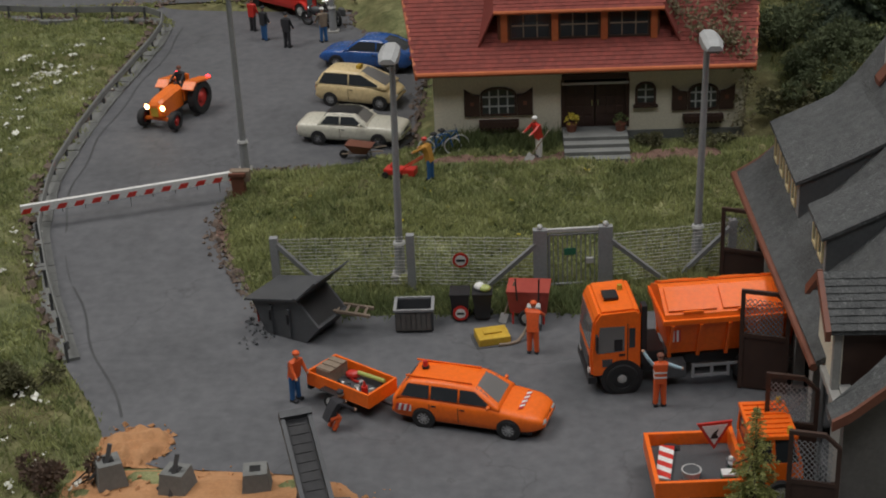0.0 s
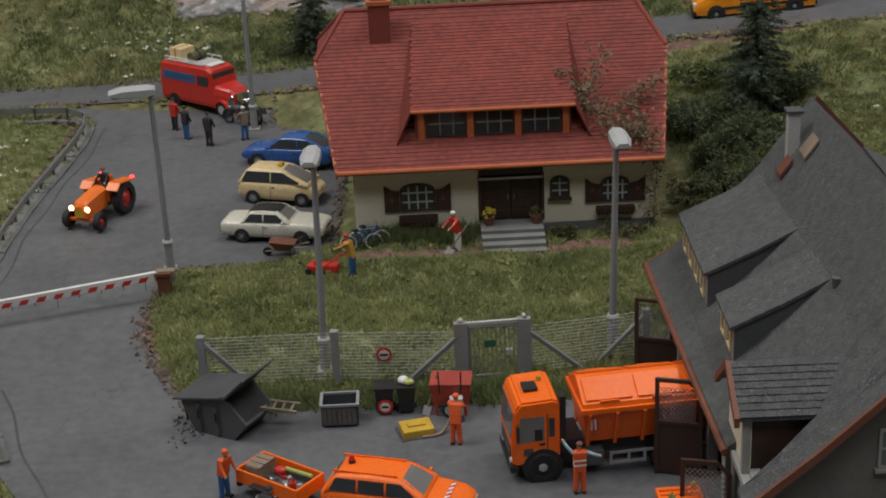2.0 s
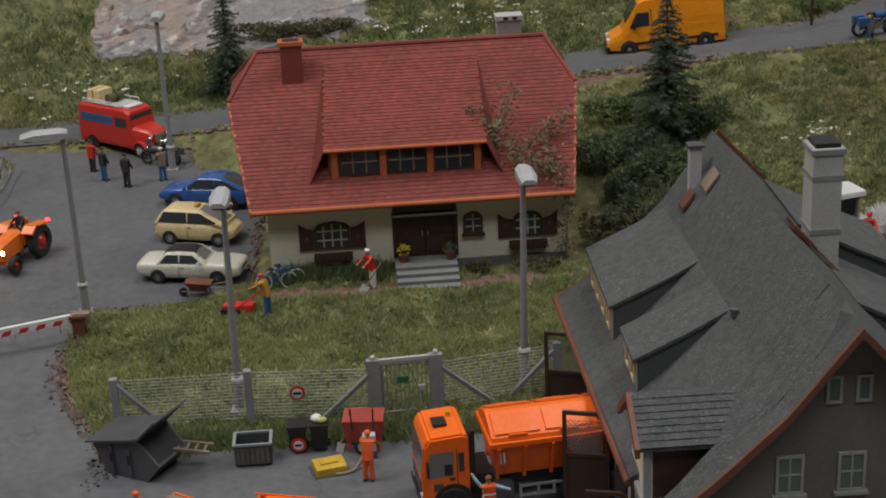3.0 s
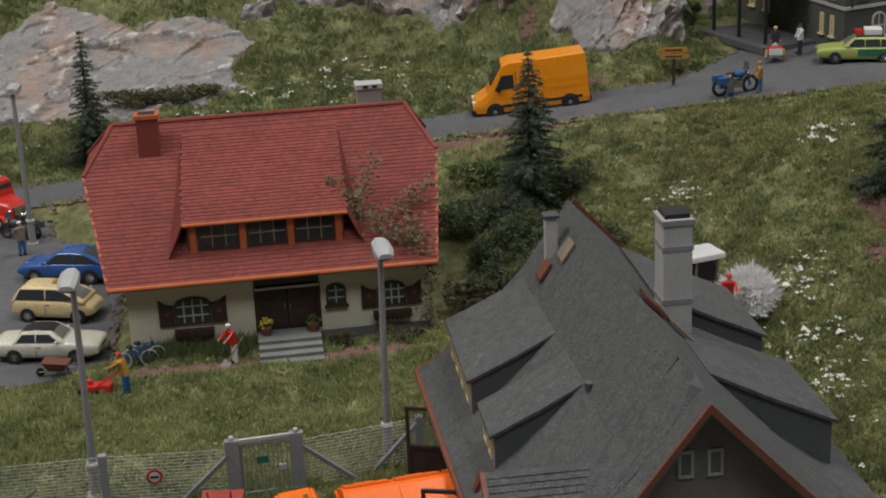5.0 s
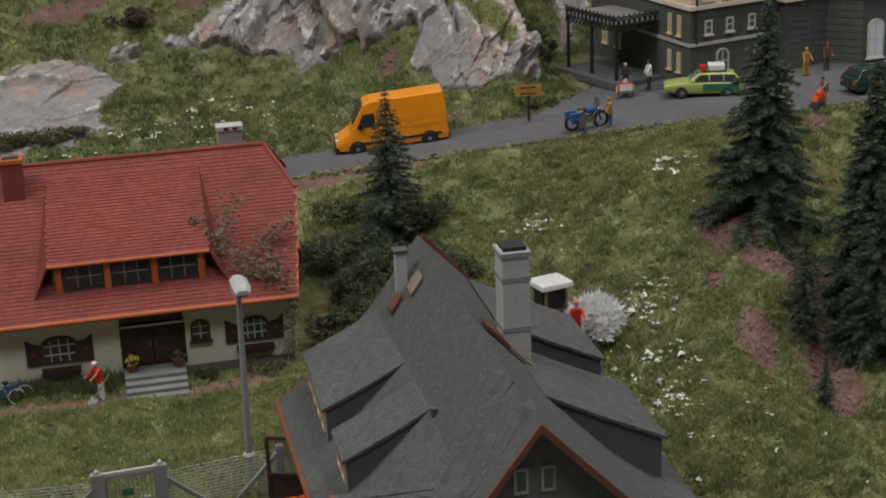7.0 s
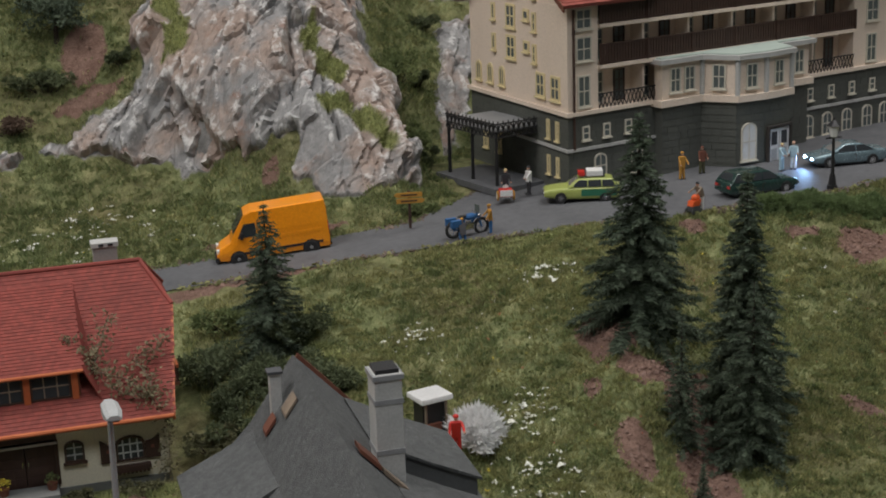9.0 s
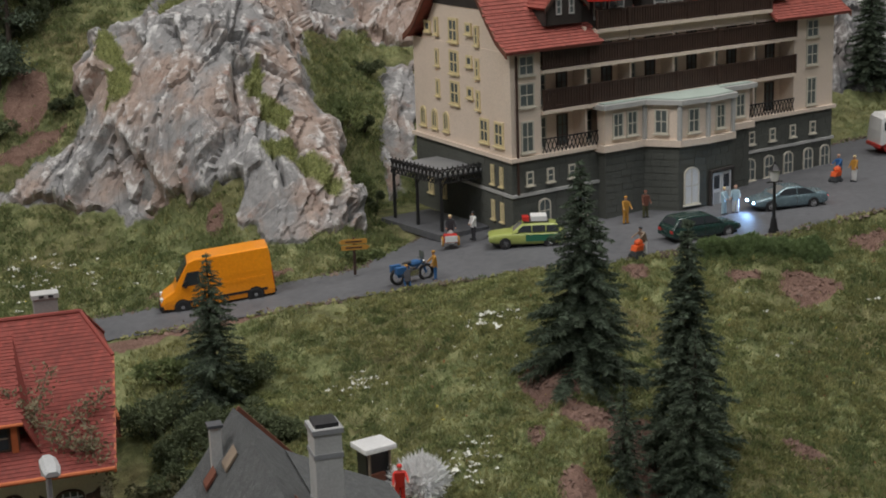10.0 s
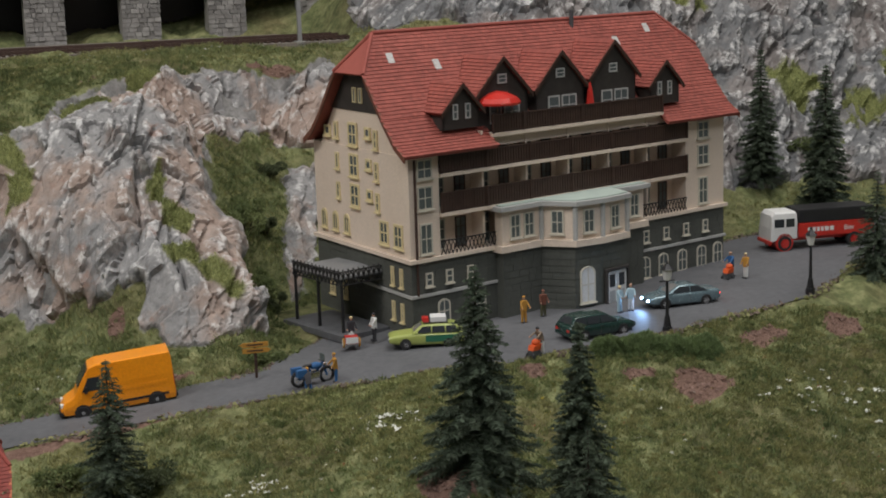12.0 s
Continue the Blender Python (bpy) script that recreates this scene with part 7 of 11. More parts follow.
def transporter():
    t = thing("delivery_van", 17.35, 43.05, 4.08, 174, "bright yellow-orange high-roof delivery van on the hill road", "van", ry=5.5)
    t.scale = t.scale * 1.09
    h = 1.0
    side = [(-2.95, 0.35, 2.7, 1.0), (-2.9, 0.3, 2.78, 1.0), (0.9, 0.3, 2.78, 1.0), (1.25, 0.3, 2.66, 0.99), (1.9, 0.3, 1.7, 0.98), (2.15, 0.32, 1.3, 0.97), (2.75, 0.36, 1.0, 0.9), (2.95, 0.42, 0.75, 0.8)]
    rings = []
    for px, z0, z1, k in side:
        w = h * k
        rings.append([(px, -w * 0.96, z0), (px, -w, z0 + 0.25), (px, -w, z0 + (z1 - z0) * 0.55), (px, -w * 0.93, z1 - 0.06), (px, -w * 0.84, z1), (px, w * 0.84, z1), (px, w * 0.93, z1 - 0.06), (px, w, z0 + (z1 - z0) * 0.55), (px, w, z0 + 0.25), (px, w * 0.96, z0)])
    body = part("body", loft(bm_new(), rings), "van_yellow", t)
    bm = bm_new()
    plate(bm, [(1.28, 0.78, 2.6), (1.28, -0.78, 2.6), (1.93, -0.84, 1.72), (1.93, 0.84, 1.72)][::-1], 0.04)
    part("windscreen", bm, "glass", body)
    for s in (-1, 1):
        bm = bm_new()
        extrude(bm, [(0.75, 1.45), (1.75, 1.45), (1.35, 2.15), (0.75, 2.15)], min(s * 0.96, s * 1.005), max(s * 0.96, s * 1.005), "y")
        part("side_window", bm, "glass", body)
        for x0, x1 in ((-2.6, -0.9), (-0.75, 0.6)):
            bm = bm_new()
            box(bm, x0, x1, min(s * 0.97, s * 1.012), max(s * 0.97, s * 1.012), 1.15, 1.35, 0.01)
            part("pressing", bm, "van_yellow", body)
        part("door_seam", box(bm_new(), 0.62, 0.65, min(s * 0.98, s * 1.006), max(s * 0.98, s * 1.006), 0.5, 2.3), "brown", body)
        part("side_trim", box(bm_new(), -2.6, 1.6, min(s * 0.98, s * 1.02), max(s * 0.98, s * 1.02), 0.55, 0.68), "black", body)
        part("headlight", box(bm_new(), 2.72, 2.93, min(s * 0.45, s * 0.82), max(s * 0.45, s * 0.82), 0.75, 0.95, 0.04), "white", body)
        part("tail_light", box(bm_new(), -2.98, -2.9, min(s * 0.85, s * 0.98), max(s * 0.85, s * 0.98), 0.9, 1.6), "red", body)
        part("mirror", box(bm_new(), 1.45, 1.62, min(s * 1.0, s * 1.2), max(s * 1.0, s * 1.2), 1.4, 1.75, 0.03), "black", body)
        part("rear_door", box(bm_new(), -2.985, -2.95, min(s * 0.03, s * 0.85), max(s * 0.03, s * 0.85), 0.5, 2.5, 0.02), "van_yellow", body)
        for ax in (1.85, -1.95):
            part("wheel_arch", rod(bm_new(), (ax, s * 0.75, 0.36), (ax, s * 1.003, 0.36), 0.45, n=18), "black", body)
            wheel(t, ax, s * 0.92, 0.36, 0.24, "grey_metal", s, spokes=0)
    part("front_bumper", box(bm_new(), 2.8, 3.05, -0.85, 0.85, 0.32, 0.55, 0.05), "black", t)
    part("rear_bumper", box(bm_new(), -3.05, -2.85, -0.95, 0.95, 0.32, 0.5, 0.04), "black", t)
    part("underbody", box(bm_new(), -2.7, 2.6, -0.85, 0.85, 0.2, 0.36), "black", t)


transporter()


def refuse_truck():
    t = thing("lorry", 5.05, 3.15, 0, 187, "orange municipal lorry with a ribbed covered hopper", "lorry")
    h = 1.03
    fx = 3.2
    # cab, nose along +x
    bm = bm_new()
    extrude(bm, [(1.75, 0.72), (3.22, 0.6), (3.27, 1.38), (3.16, 2.5), (2.98, 2.76), (1.9, 2.82), (1.75, 2.7)], -h, h, "y")
    bmesh.ops.bevel(bm, geom=bm.edges[:], offset=0.07, segments=2, affect="EDGES")
    cab = part("cab", bm, "orange", t, smooth=False)
    bm = bm_new()
    plate(bm, [(3.268, -0.9, 1.5), (3.268, 0.9, 1.5), (3.185, 0.88, 2.4), (3.185, -0.88, 2.4)], 0.03)
    part("windscreen", bm, "screen", cab)
    part("grille", box(bm_new(), 3.24, 3.285, -0.75, 0.75, 0.8, 1.25, 0.01), "dark_metal", cab)
    for s in (-1, 1):
        y0, y1 = min(s * (h - 0.03), s * (h + 0.008)), max(s * (h - 0.03), s * (h + 0.008))
        bm = bm_new()
        extrude(bm, [(2.24, 1.45), (3.06, 1.4), (2.98, 2.28), (2.24, 2.28)], y0, y1, "y")
        part("side_window", bm, "screen", cab)
        part("driver_seat", box(bm_new(), 2.3, 2.55, min(s * (h - 0.02), s * (h + 0.012)), max(s * (h - 0.02), s * (h + 0.012)), 1.46, 1.85, 0.005), "black", cab)
        part("quarter_window", box(bm_new(), 1.92, 2.1, y0, y1, 1.55, 2.2), "glass", cab)
        part("door_seam", box(bm_new(), 2.13, 2.16, y0, y1, 0.9, 2.35), "brown", cab)
        part("door_handle", box(bm_new(), 2.22, 2.4, y0, y1 + 0.02 if s > 0 else y1, 1.3, 1.36), "black", cab)
        part("mirror", box(bm_new(), 3.05, 3.12, min(s * 1.08, s * 1.25), max(s * 1.08, s * 1.25), 1.55, 2.1, 0.02), "black", cab)
        part("badge", box(bm_new(), 2.6, 2.9, y0, y1, 0.95, 1.2), "dark_metal", cab)
        part("mudguard", rod(bm_new(), (2.3, s * 0.62, 0.52), (2.3, s * 1.04, 0.52), 0.63, n=24), "black", t)
        wheel(t, 2.3, s * 0.94, 0.5, 0.3, "light_grey", s, spokes=0)
        wheel(t, -1.6, s * 0.9, 0.5, 0.42, "grey_metal", s, spokes=0)
        part("headlight", rod(bm_new(), (3.2, s * 0.72, 0.72), (3.28, s * 0.72, 0.72), 0.12, n=12), "white", cab)
    part("bumper", box(bm_new(), 3.05, 3.32, -h, h, 0.4, 0.62, 0.03), "black", t)
    hat = part("roof_hatch", box(bm_new(), 2.3, 2.75, -0.2, 0.35, 2.82, 2.9, 0.03), "black", cab)
    part("beacon", rod(bm_new(), (2.15, -0.35, 2.8), (2.15, -0.35, 2.96), 0.09, 0.07, 12), "yellow", cab)
    part("snorkel", box(bm_new(), 1.55, 1.72, 0.6, 0.95, 0.9, 2.85, 0.03), "black", t)
    part("snorkel", box(bm_new(), 1.55, 1.72, -0.95, -0.75, 0.9, 2.2, 0.03), "black", t)
    part("chassis", box(bm_new(), -3.6, 2.6, -0.42, 0.42, 0.55, 0.85), "dark_metal", t)
    part("gearbox", box(bm_new(), 0.95, 1.7, -0.7, 0.7, 0.5, 1.2, 0.08), "black", t)
    part("fuel_tank", box(bm_new(), 0.35, 1.25, 0.5, 0.98, 0.35, 0.85, 0.08), "dark_metal", t)
    # hopper: tapered trough with ribs and flap lids
    bm = bm_new()
    hexa(bm, [(-3.7, -0.75, 1.1), (0.85, -0.75, 1.1), (0.85, 0.75, 1.1), (-3.7, 0.75, 1.1)], [(-3.9, -1.12, 2.25), (1.05, -1.12, 2.25), (1.05, 1.12, 2.25), (-3.9, 1.12, 2.25)])
    hop = part("hopper", bm, "orange", t, "orange ribbed steel hopper")
    part("rim", box(bm_new(), -4.0, 1.12, -1.2, 1.2, 2.25, 2.42, 0.03), "orange", hop)
    bm = bm_new()
    extrude(bm, [(-1.12, 2.42), (1.12, 2.42), (1.08, 2.56), (0.12, 3.0), (-0.12, 3.0), (-1.08, 2.56)], -3.95, 1.05, "x")
    part("cover", bm, "orange", hop)
    for i in range(3):
        x = -3.85 + i * 1.63
        for s in (-1, 1):
            q = [Vector((x + 0.08, s * 0.2, 2.99)), Vector((x + 1.52, s * 0.2, 2.99)), Vector((x + 1.52, s * 1.0, 2.62)), Vector((x + 0.08, s * 1.0, 2.62))]
            up = Vector((0, s * 0.42, 0.9)) * 0.045
            part("lid", plate(bm_new(), [tuple(p + up) for p in (q if s < 0 else q[::-1])][::-1], 0.05), "orange", hop)
            part("hinge", box(bm_new(), x + 0.5, x + 1.1, min(s * 1.02, s * 1.1), max(s * 1.02, s * 1.1), 2.56, 2.64, 0.01), "orange", hop)
    for i in range(6):
        x = -3.5 + i * 0.86
        for s in (-1, 1):
            bm = bm_new()
            hexa(bm, [(x, s * 0.72, 1.0), (x + 0.1, s * 0.72, 1.0), (x + 0.1, s * 0.84, 1.0), (x, s * 0.84, 1.0)], [(x, s * 1.1, 2.25), (x + 0.1, s * 1.1, 2.25), (x + 0.1, s * 1.24, 2.25), (x, s * 1.24, 2.25)])
            bmesh.ops.recalc_face_normals(bm, faces=bm.faces)
            part("rib", bm, "orange", hop)
    stripes(hop, [(0.55, 1.02, 1.62), (0.8, 1.02, 1.62), (0.8, 1.11, 2.05), (0.55, 1.11, 2.05)], 4)
    for s in (-1, 1):  # side guard
        g = part("side_guard", box(bm_new(), -2.9 if s > 0 else -0.9, 0.2, min(s * 0.98, s * 1.04), max(s * 0.98, s * 1.04), 0.72, 0.8), "grey_metal", t)
        part("rail", box(bm_new(), -0.95, 0.2, min(s * 0.98, s * 1.04), max(s * 0.98, s * 1.04), 0.38, 0.46), "grey_metal", g)
        for x in (0.12, -0.45, -0.95):
            part("post", box(bm_new(), x, x + 0.08, min(s * 0.97, s * 1.05), max(s * 0.97, s * 1.05), 0.36, 0.82), "grey_metal", g)


refuse_truck()


def flatbed():
    t = thing("small_flatbed", 5.1, -3.1, 0, 3, "small orange flatbed utility truck carrying road signs", "truck")
    bed = part("bed", box(bm_new(), -1.75, 0.55, -1.2, 1.2, 0.55, 0.63), "dark_metal", t, "worn dark grey load bed")
    part("tailboard", box(bm_new(), -1.8, -1.68, -1.25, 1.25, 0.5, 1.0, 0.02), "orange", bed)
    part("headboard", box(bm_new(), 0.5, 0.62, -1.25, 1.25, 0.5, 1.15, 0.02), "orange", bed)
    for s in (-1, 1):
        part("side_board", box(bm_new(), -1.68, 0.5, min(s * 1.14, s * 1.25), max(s * 1.14, s * 1.25), 0.5, 1.0, 0.02), "orange", bed)
        part("post", box(bm_new(), 0.5, 0.6, min(s * 1.15, s * 1.25), max(s * 1.15, s * 1.25), 1.0, 1.25), "orange", bed)
        for ax in (-1.1, 1.55):
            wheel(t, ax, s * 0.95, 0.38, 0.26, "light_grey", s)
    part("chassis", box(bm_new(), -1.6, 2.1, -0.5, 0.5, 0.36, 0.55), "black", t)
    bm = bm_new()
    hexa(bm, [(0.7, -0.95, 0.5), (2.15, -0.95, 0.5), (2.15, 0.95, 0.5), (0.7, 0.95, 0.5)], [(0.72, -0.93, 1.25), (2.1, -0.93, 1.25), (2.1, 0.93, 1.25), (0.72, 0.93, 1.25)])
    cab = part("cab", bm, "orange", t)
    bm = bm_new()
    hexa(bm, [(0.74, -0.9, 1.25), (2.05, -0.9, 1.25), (2.05, 0.9, 1.25), (0.74, 0.9, 1.25)], [(0.78, -0.82, 1.95), (1.85, -0.82, 1.95), (1.85, 0.82, 1.95), (0.78, 0.82, 1.95)])
    part("cab_glazing", bm, "glass", cab)
    for x0, y0, x1, y1 in ((0.74, -0.9, 0.78, -0.82), (0.74, 0.9, 0.78, 0.82), (2.05, -0.9, 1.85, -0.82), (2.05, 0.9, 1.85, 0.82), (1.35, -0.91, 1.3, -0.83), (1.35, 0.91, 1.3, 0.83)):
        part("pillar", rod(bm_new(), (x0, y0, 1.22), (x1, y1, 1.98), 0.05, n=6), "orange", cab)
    rf = part("cab_roof", box(bm_new(), 0.7, 1.95, -0.9, 0.9, 1.95, 2.08, 0.04), "orange", cab)
    for i in range(7):
        part("roof_rib", box(bm_new(), 0.78, 1.85, -0.78 + i * 0.24, -0.7 + i * 0.24, 2.08, 2.12), "orange", rf)
    for y in (-0.75, 0.75):
        part("beacon", rod(bm_new(), (1.75, y, 2.08), (1.75, y, 2.26), 0.09, 0.07, 10), "yellow", rf)
    # the load, each its own thing
    def load(name, u, v, z, rz, label, cat):
        w = t.matrix_basis @ (Vector((u, v, z)) * S) / S
        return thing(name, w.x, w.y, w.z, 3 + rz, label, cat)
    b = load("warning_board", -1.35, 0.15, 0.64, 78, "red and white striped warning board lying in the truck bed", "sign")
    part("board", box(bm_new(), -0.8, 0.8, -0.2, 0.2, 0.05, 0.1), "white", b)
    stripes(b, [(-0.8, -0.2, 0.105), (0.8, -0.2, 0.105), (0.8, 0.2, 0.105), (-0.8, 0.2, 0.105)], 7)
    b = load("road_works_sign", 0.05, 0.7, 0.64, 8, "triangular road works sign with red border leaning on board", "sign")
    bm = bm_new()
    extrude(bm, [(-0.5, 0.95), (0.5, 0.95), (0, 0.1)], -0.03, 0.03, "y")
    part("border", bm, "red", b)
    bm = bm_new()
    extrude(bm, [(-0.36, 0.87), (0.36, 0.87), (0, 0.25)], -0.04, 0.04, "y")
    f = part("face", bm, "white", b)
    bm = bm_new()
    extrude(bm, [(-0.12, 0.45), (0.12, 0.45), (0.05, 0.6), (0.12, 0.75), (-0.05, 0.62)], -0.05, 0.05, "y")
    part("symbol", bm, "black", f)
    b = load("bucket", -0.75, -0.55, 0.64, 0, "grey metal bucket standing in the truck bed", "bucket")
    bm = bm_new()
    rod(bm, (0, 0, 0), (0, 0, 0.3), 0.2, 0.27, 16)
    part("shell", bm, "light_grey", b)
    # Dark disc on the solid bucket paints the shade of its hollow.
    part("inside", rod(bm_new(), (0, 0, 0.28), (0, 0, 0.305), 0.23, 0.23, 16), "dark_metal", b)
    b = load("canister", 0.3, -0.35, 0.64, 0, "small silver canister beside the headboard", "canister")
    part("can", rod(bm_new(), (0, -0.1, 0), (0, -0.1, 0.5), 0.13, n=12), "chrome", b)
    part("cap", rod(bm_new(), (0, -0.1, 0.5), (0, -0.1, 0.58), 0.06, n=8), "white", b)
    b = load("tool_box", 0.2, -0.8, 0.64, 0, "small green and white tool box in the bed", "box")
    part("case", box(bm_new(), -0.2, 0.2, -0.15, 0.15, 0, 0.28, 0.02), "police_green", b)
    part("lid", box(bm_new(), -0.2, 0.2, -0.15, 0.15, 0.28, 0.35, 0.02), "white", b)
    b = load("pallet_jack", -0.35, -0.95, 0.64, 0, "red tool lying in the truck bed", "tool")
    part("bar", box(bm_new(), -0.6, 0.6, -0.08, 0.08, 0, 0.1, 0.02), "red", b)


flatbed()


def trailer():
    t = thing("car_trailer", -5.2, 1.62, 0, -37, "orange box trailer loaded with tools behind the estate car", "trailer")
    part("floor", box(bm_new(), -1.2, 1.2, -0.6, 0.6, 0.48, 0.54), "dark_metal", t)
    for s in (-1, 1):
        part("side_board", box(bm_new(), -1.25, 1.25, min(s * 0.58, s * 0.65), max(s * 0.58, s * 0.65), 0.46, 0.92, 0.02), "orange", t)
        part("end_board", box(bm_new(), min(s * 1.18, s * 1.26), max(s * 1.18, s * 1.26), -0.58, 0.58, 0.46, 0.92, 0.02), "orange", t)
        wheel(t, -0.1, s * 0.76, 0.3, 0.2, "light_grey", s)
        part("mudguard", box(bm_new(), -0.5, 0.3, min(s * 0.65, s * 0.9), max(s * 0.65, s * 0.9), 0.62, 0.67, 0.02), "black", t)
    part("drawbar", rod(bm_new(), (1.2, 0, 0.42), (2.1, 0, 0.42), 0.05), "black", t)
    part("corner_skid", box(bm_new(), -1.3, -1.15, -0.6, -0.4, 0.28, 0.46), "black", t)
    def load(name, u, v, rz, label, cat):
        w = t.matrix_basis @ (Vector((u, v, 0.54)) * S) / S
        return thing(name, w.x, w.y, w.z, -37 + rz, label, cat)
    b = load("wooden_crate", -0.85, 0.05, 4, "weathered brown wooden crate in the trailer", "crate")
    part("crate_body", box(bm_new(), -0.27, 0.27, -0.42, 0.42, 0, 0.42, 0.02), "wood", b)
    for i in range(3):
        part("slat", box(bm_new(), -0.29, 0.29, -0.4 + i * 0.28, -0.18 + i * 0.28, 0.42, 0.45), "wood", b)
    b = load("red_bag", -0.25, 0.32, 20, "crumpled dark red bag among the tools", "bag")
    part("sack", ball(bm_new(), (0, 0, 0.14), 0.24, 0.16, 0.15), "red", b)
    b = load("green_hose", 0.45, 0.4, 4, "green rolled tube lying along the trailer side", "tube")
    part("tube", rod(bm_new(), (-0.5, 0, 0.25), (0.5, 0, 0.25), 0.07), "lime", b)
    part("stand", box(bm_new(), -0.4, 0.4, -0.06, 0.06, 0, 0.2), "dark_metal", b)
    b = load("fire_extinguisher", 0.85, -0.35, 0, "small red fire extinguisher in the trailer", "extinguisher")
    part("bottle", rod(bm_new(), (0, 0, 0), (0, 0, 0.42), 0.1, n=12), "red", b)
    part("neck", rod(bm_new(), (0, 0, 0.42), (0, 0, 0.58), 0.06, 0.03, 8), "red", b)
    rnd = random.Random(4)
    for i in range(12):
        b = load("tool", -0.3 + rnd.random() * 1.3, -0.45 + rnd.random() * 0.8, rnd.random() * 180, "small hand tool with pale handle in the trailer", "tool")
        b["group"] = "tools in the trailer"
        part("handle", box(bm_new(), -0.13, 0.13, -0.03, 0.03, 0.02, 0.09, 0.01), rnd.choice(["white", "wood", "dark_metal", "red"]), b)
        part("head", box(bm_new(), 0.1, 0.2, -0.07, 0.07, 0, 0.11, 0.01), rnd.choice(["dark_metal", "light_grey"]), b)


trailer()


def tractor():
    t = thing("tractor", -15.15, 24.55, 0.72, -111, "orange vintage tractor with red wheels and lit headlamps", "tractor")
    bm = bm_new()
    loft(bm, [[(x, -w, z0), (x, -w, z1 - 0.12), (x, -w * 0.6, z1), (x, w * 0.6, z1), (x, w, z1 - 0.12), (x, w, z0)] for x, w, z0, z1 in ((-0.2, 0.36, 0.6, 1.5), (0.5, 0.37, 0.58, 1.44), (1.2, 0.35, 0.55, 1.34), (1.42, 0.31, 0.57, 1.24), (1.52, 0.22, 0.6, 1.1))])
    part("bonnet", bm, "tractor_orange", t)
    part("gearbox", box(bm_new(), -1.0, 1.2, -0.2, 0.2, 0.45, 0.75, 0.05), "dark_metal", t)
    # Grille painted yellow to imitate the headlamps' reflected glow.
    part("radiator_grille", box(bm_new(), 1.46, 1.53, -0.18, 0.18, 0.62, 1.0), "yellow", t)
    for s in (-1, 1):
        wheel(t, -0.95, s * 0.72, 0.74, 0.4, "red", s, spokes=0)
        wheel(t, 1.2, s * 0.78, 0.4, 0.28, "red", s, spokes=0)
        bm = bm_new()
        plate(bm, [(-1.62, s * 0.4, 1.38), (-1.62, s * 0.98, 1.38), (-0.45, s * 0.98, 1.56), (-0.45, s * 0.4, 1.56)], 0.07)
        plate(bm, [(-0.45, s * 0.4, 1.56), (-0.45, s * 0.98, 1.56), (-0.12, s * 0.98, 1.3), (-0.12, s * 0.4, 1.3)], 0.07)
        hexa(bm, [(-1.5, s * 0.4 - 0.03, 0.75), (-0.25, s * 0.4 - 0.03, 0.75), (-0.25, s * 0.4 + 0.03, 0.75), (-1.5, s * 0.4 + 0.03, 0.75)], [(-1.6, s * 0.4 - 0.03, 1.38), (-0.2, s * 0.4 - 0.03, 1.38), (-0.2, s * 0.4 + 0.03, 1.38), (-1.6, s * 0.4 + 0.03, 1.38)])
        bmesh.ops.recalc_face_normals(bm, faces=bm.faces)
        fe = part("mudguard", bm, "tractor_orange", t)
        part("tail_light", ball(bm_new(), (-1.66, s * 0.8, 1.44), 0.11), "red_lens", fe)
        lamp = part("headlight", rod(bm_new(), (1.3, s * 0.4, 1.0), (1.46, s * 0.4, 1.0), 0.08, 0.13, 12), "tractor_orange", t)
        part("lens", ball(bm_new(), (1.47, s * 0.4, 1.0), 0.03, 0.12, 0.12), "warm_lens", lamp)
    part("front_axle", box(bm_new(), 1.1, 1.3, -0.7, 0.7, 0.36, 0.48, 0.03), "tractor_orange", t)
    part("rear_axle", rod(bm_new(), (-0.95, -0.6, 0.72), (-0.95, 0.6, 0.72), 0.14), "dark_metal", t)
    part("seat", box(bm_new(), -0.95, -0.55, -0.25, 0.25, 1.1, 1.2, 0.04), "black", t)
    part("seat_back", box(bm_new(), -1.05, -0.95, -0.25, 0.25, 1.15, 1.75, 0.06), "tractor_orange", t)
    st = part("steering_column", rod(bm_new(), (-0.1, 0, 1.4), (-0.3, 0, 1.6), 0.03), "black", t)
    bm = bm_new()
    for i in range(12):
        a, b_ = 2 * math.pi * i / 12, 2 * math.pi * (i + 1) / 12
        rod(bm, (-0.32 + 0.1 * math.cos(a), 0.19 * math.sin(a), 1.62 + 0.12 * math.cos(a)), (-0.32 + 0.1 * math.cos(b_), 0.19 * math.sin(b_), 1.62 + 0.12 * math.cos(b_)), 0.02, n=5)
    part("steering_wheel", bm, "black", st)


tractor()


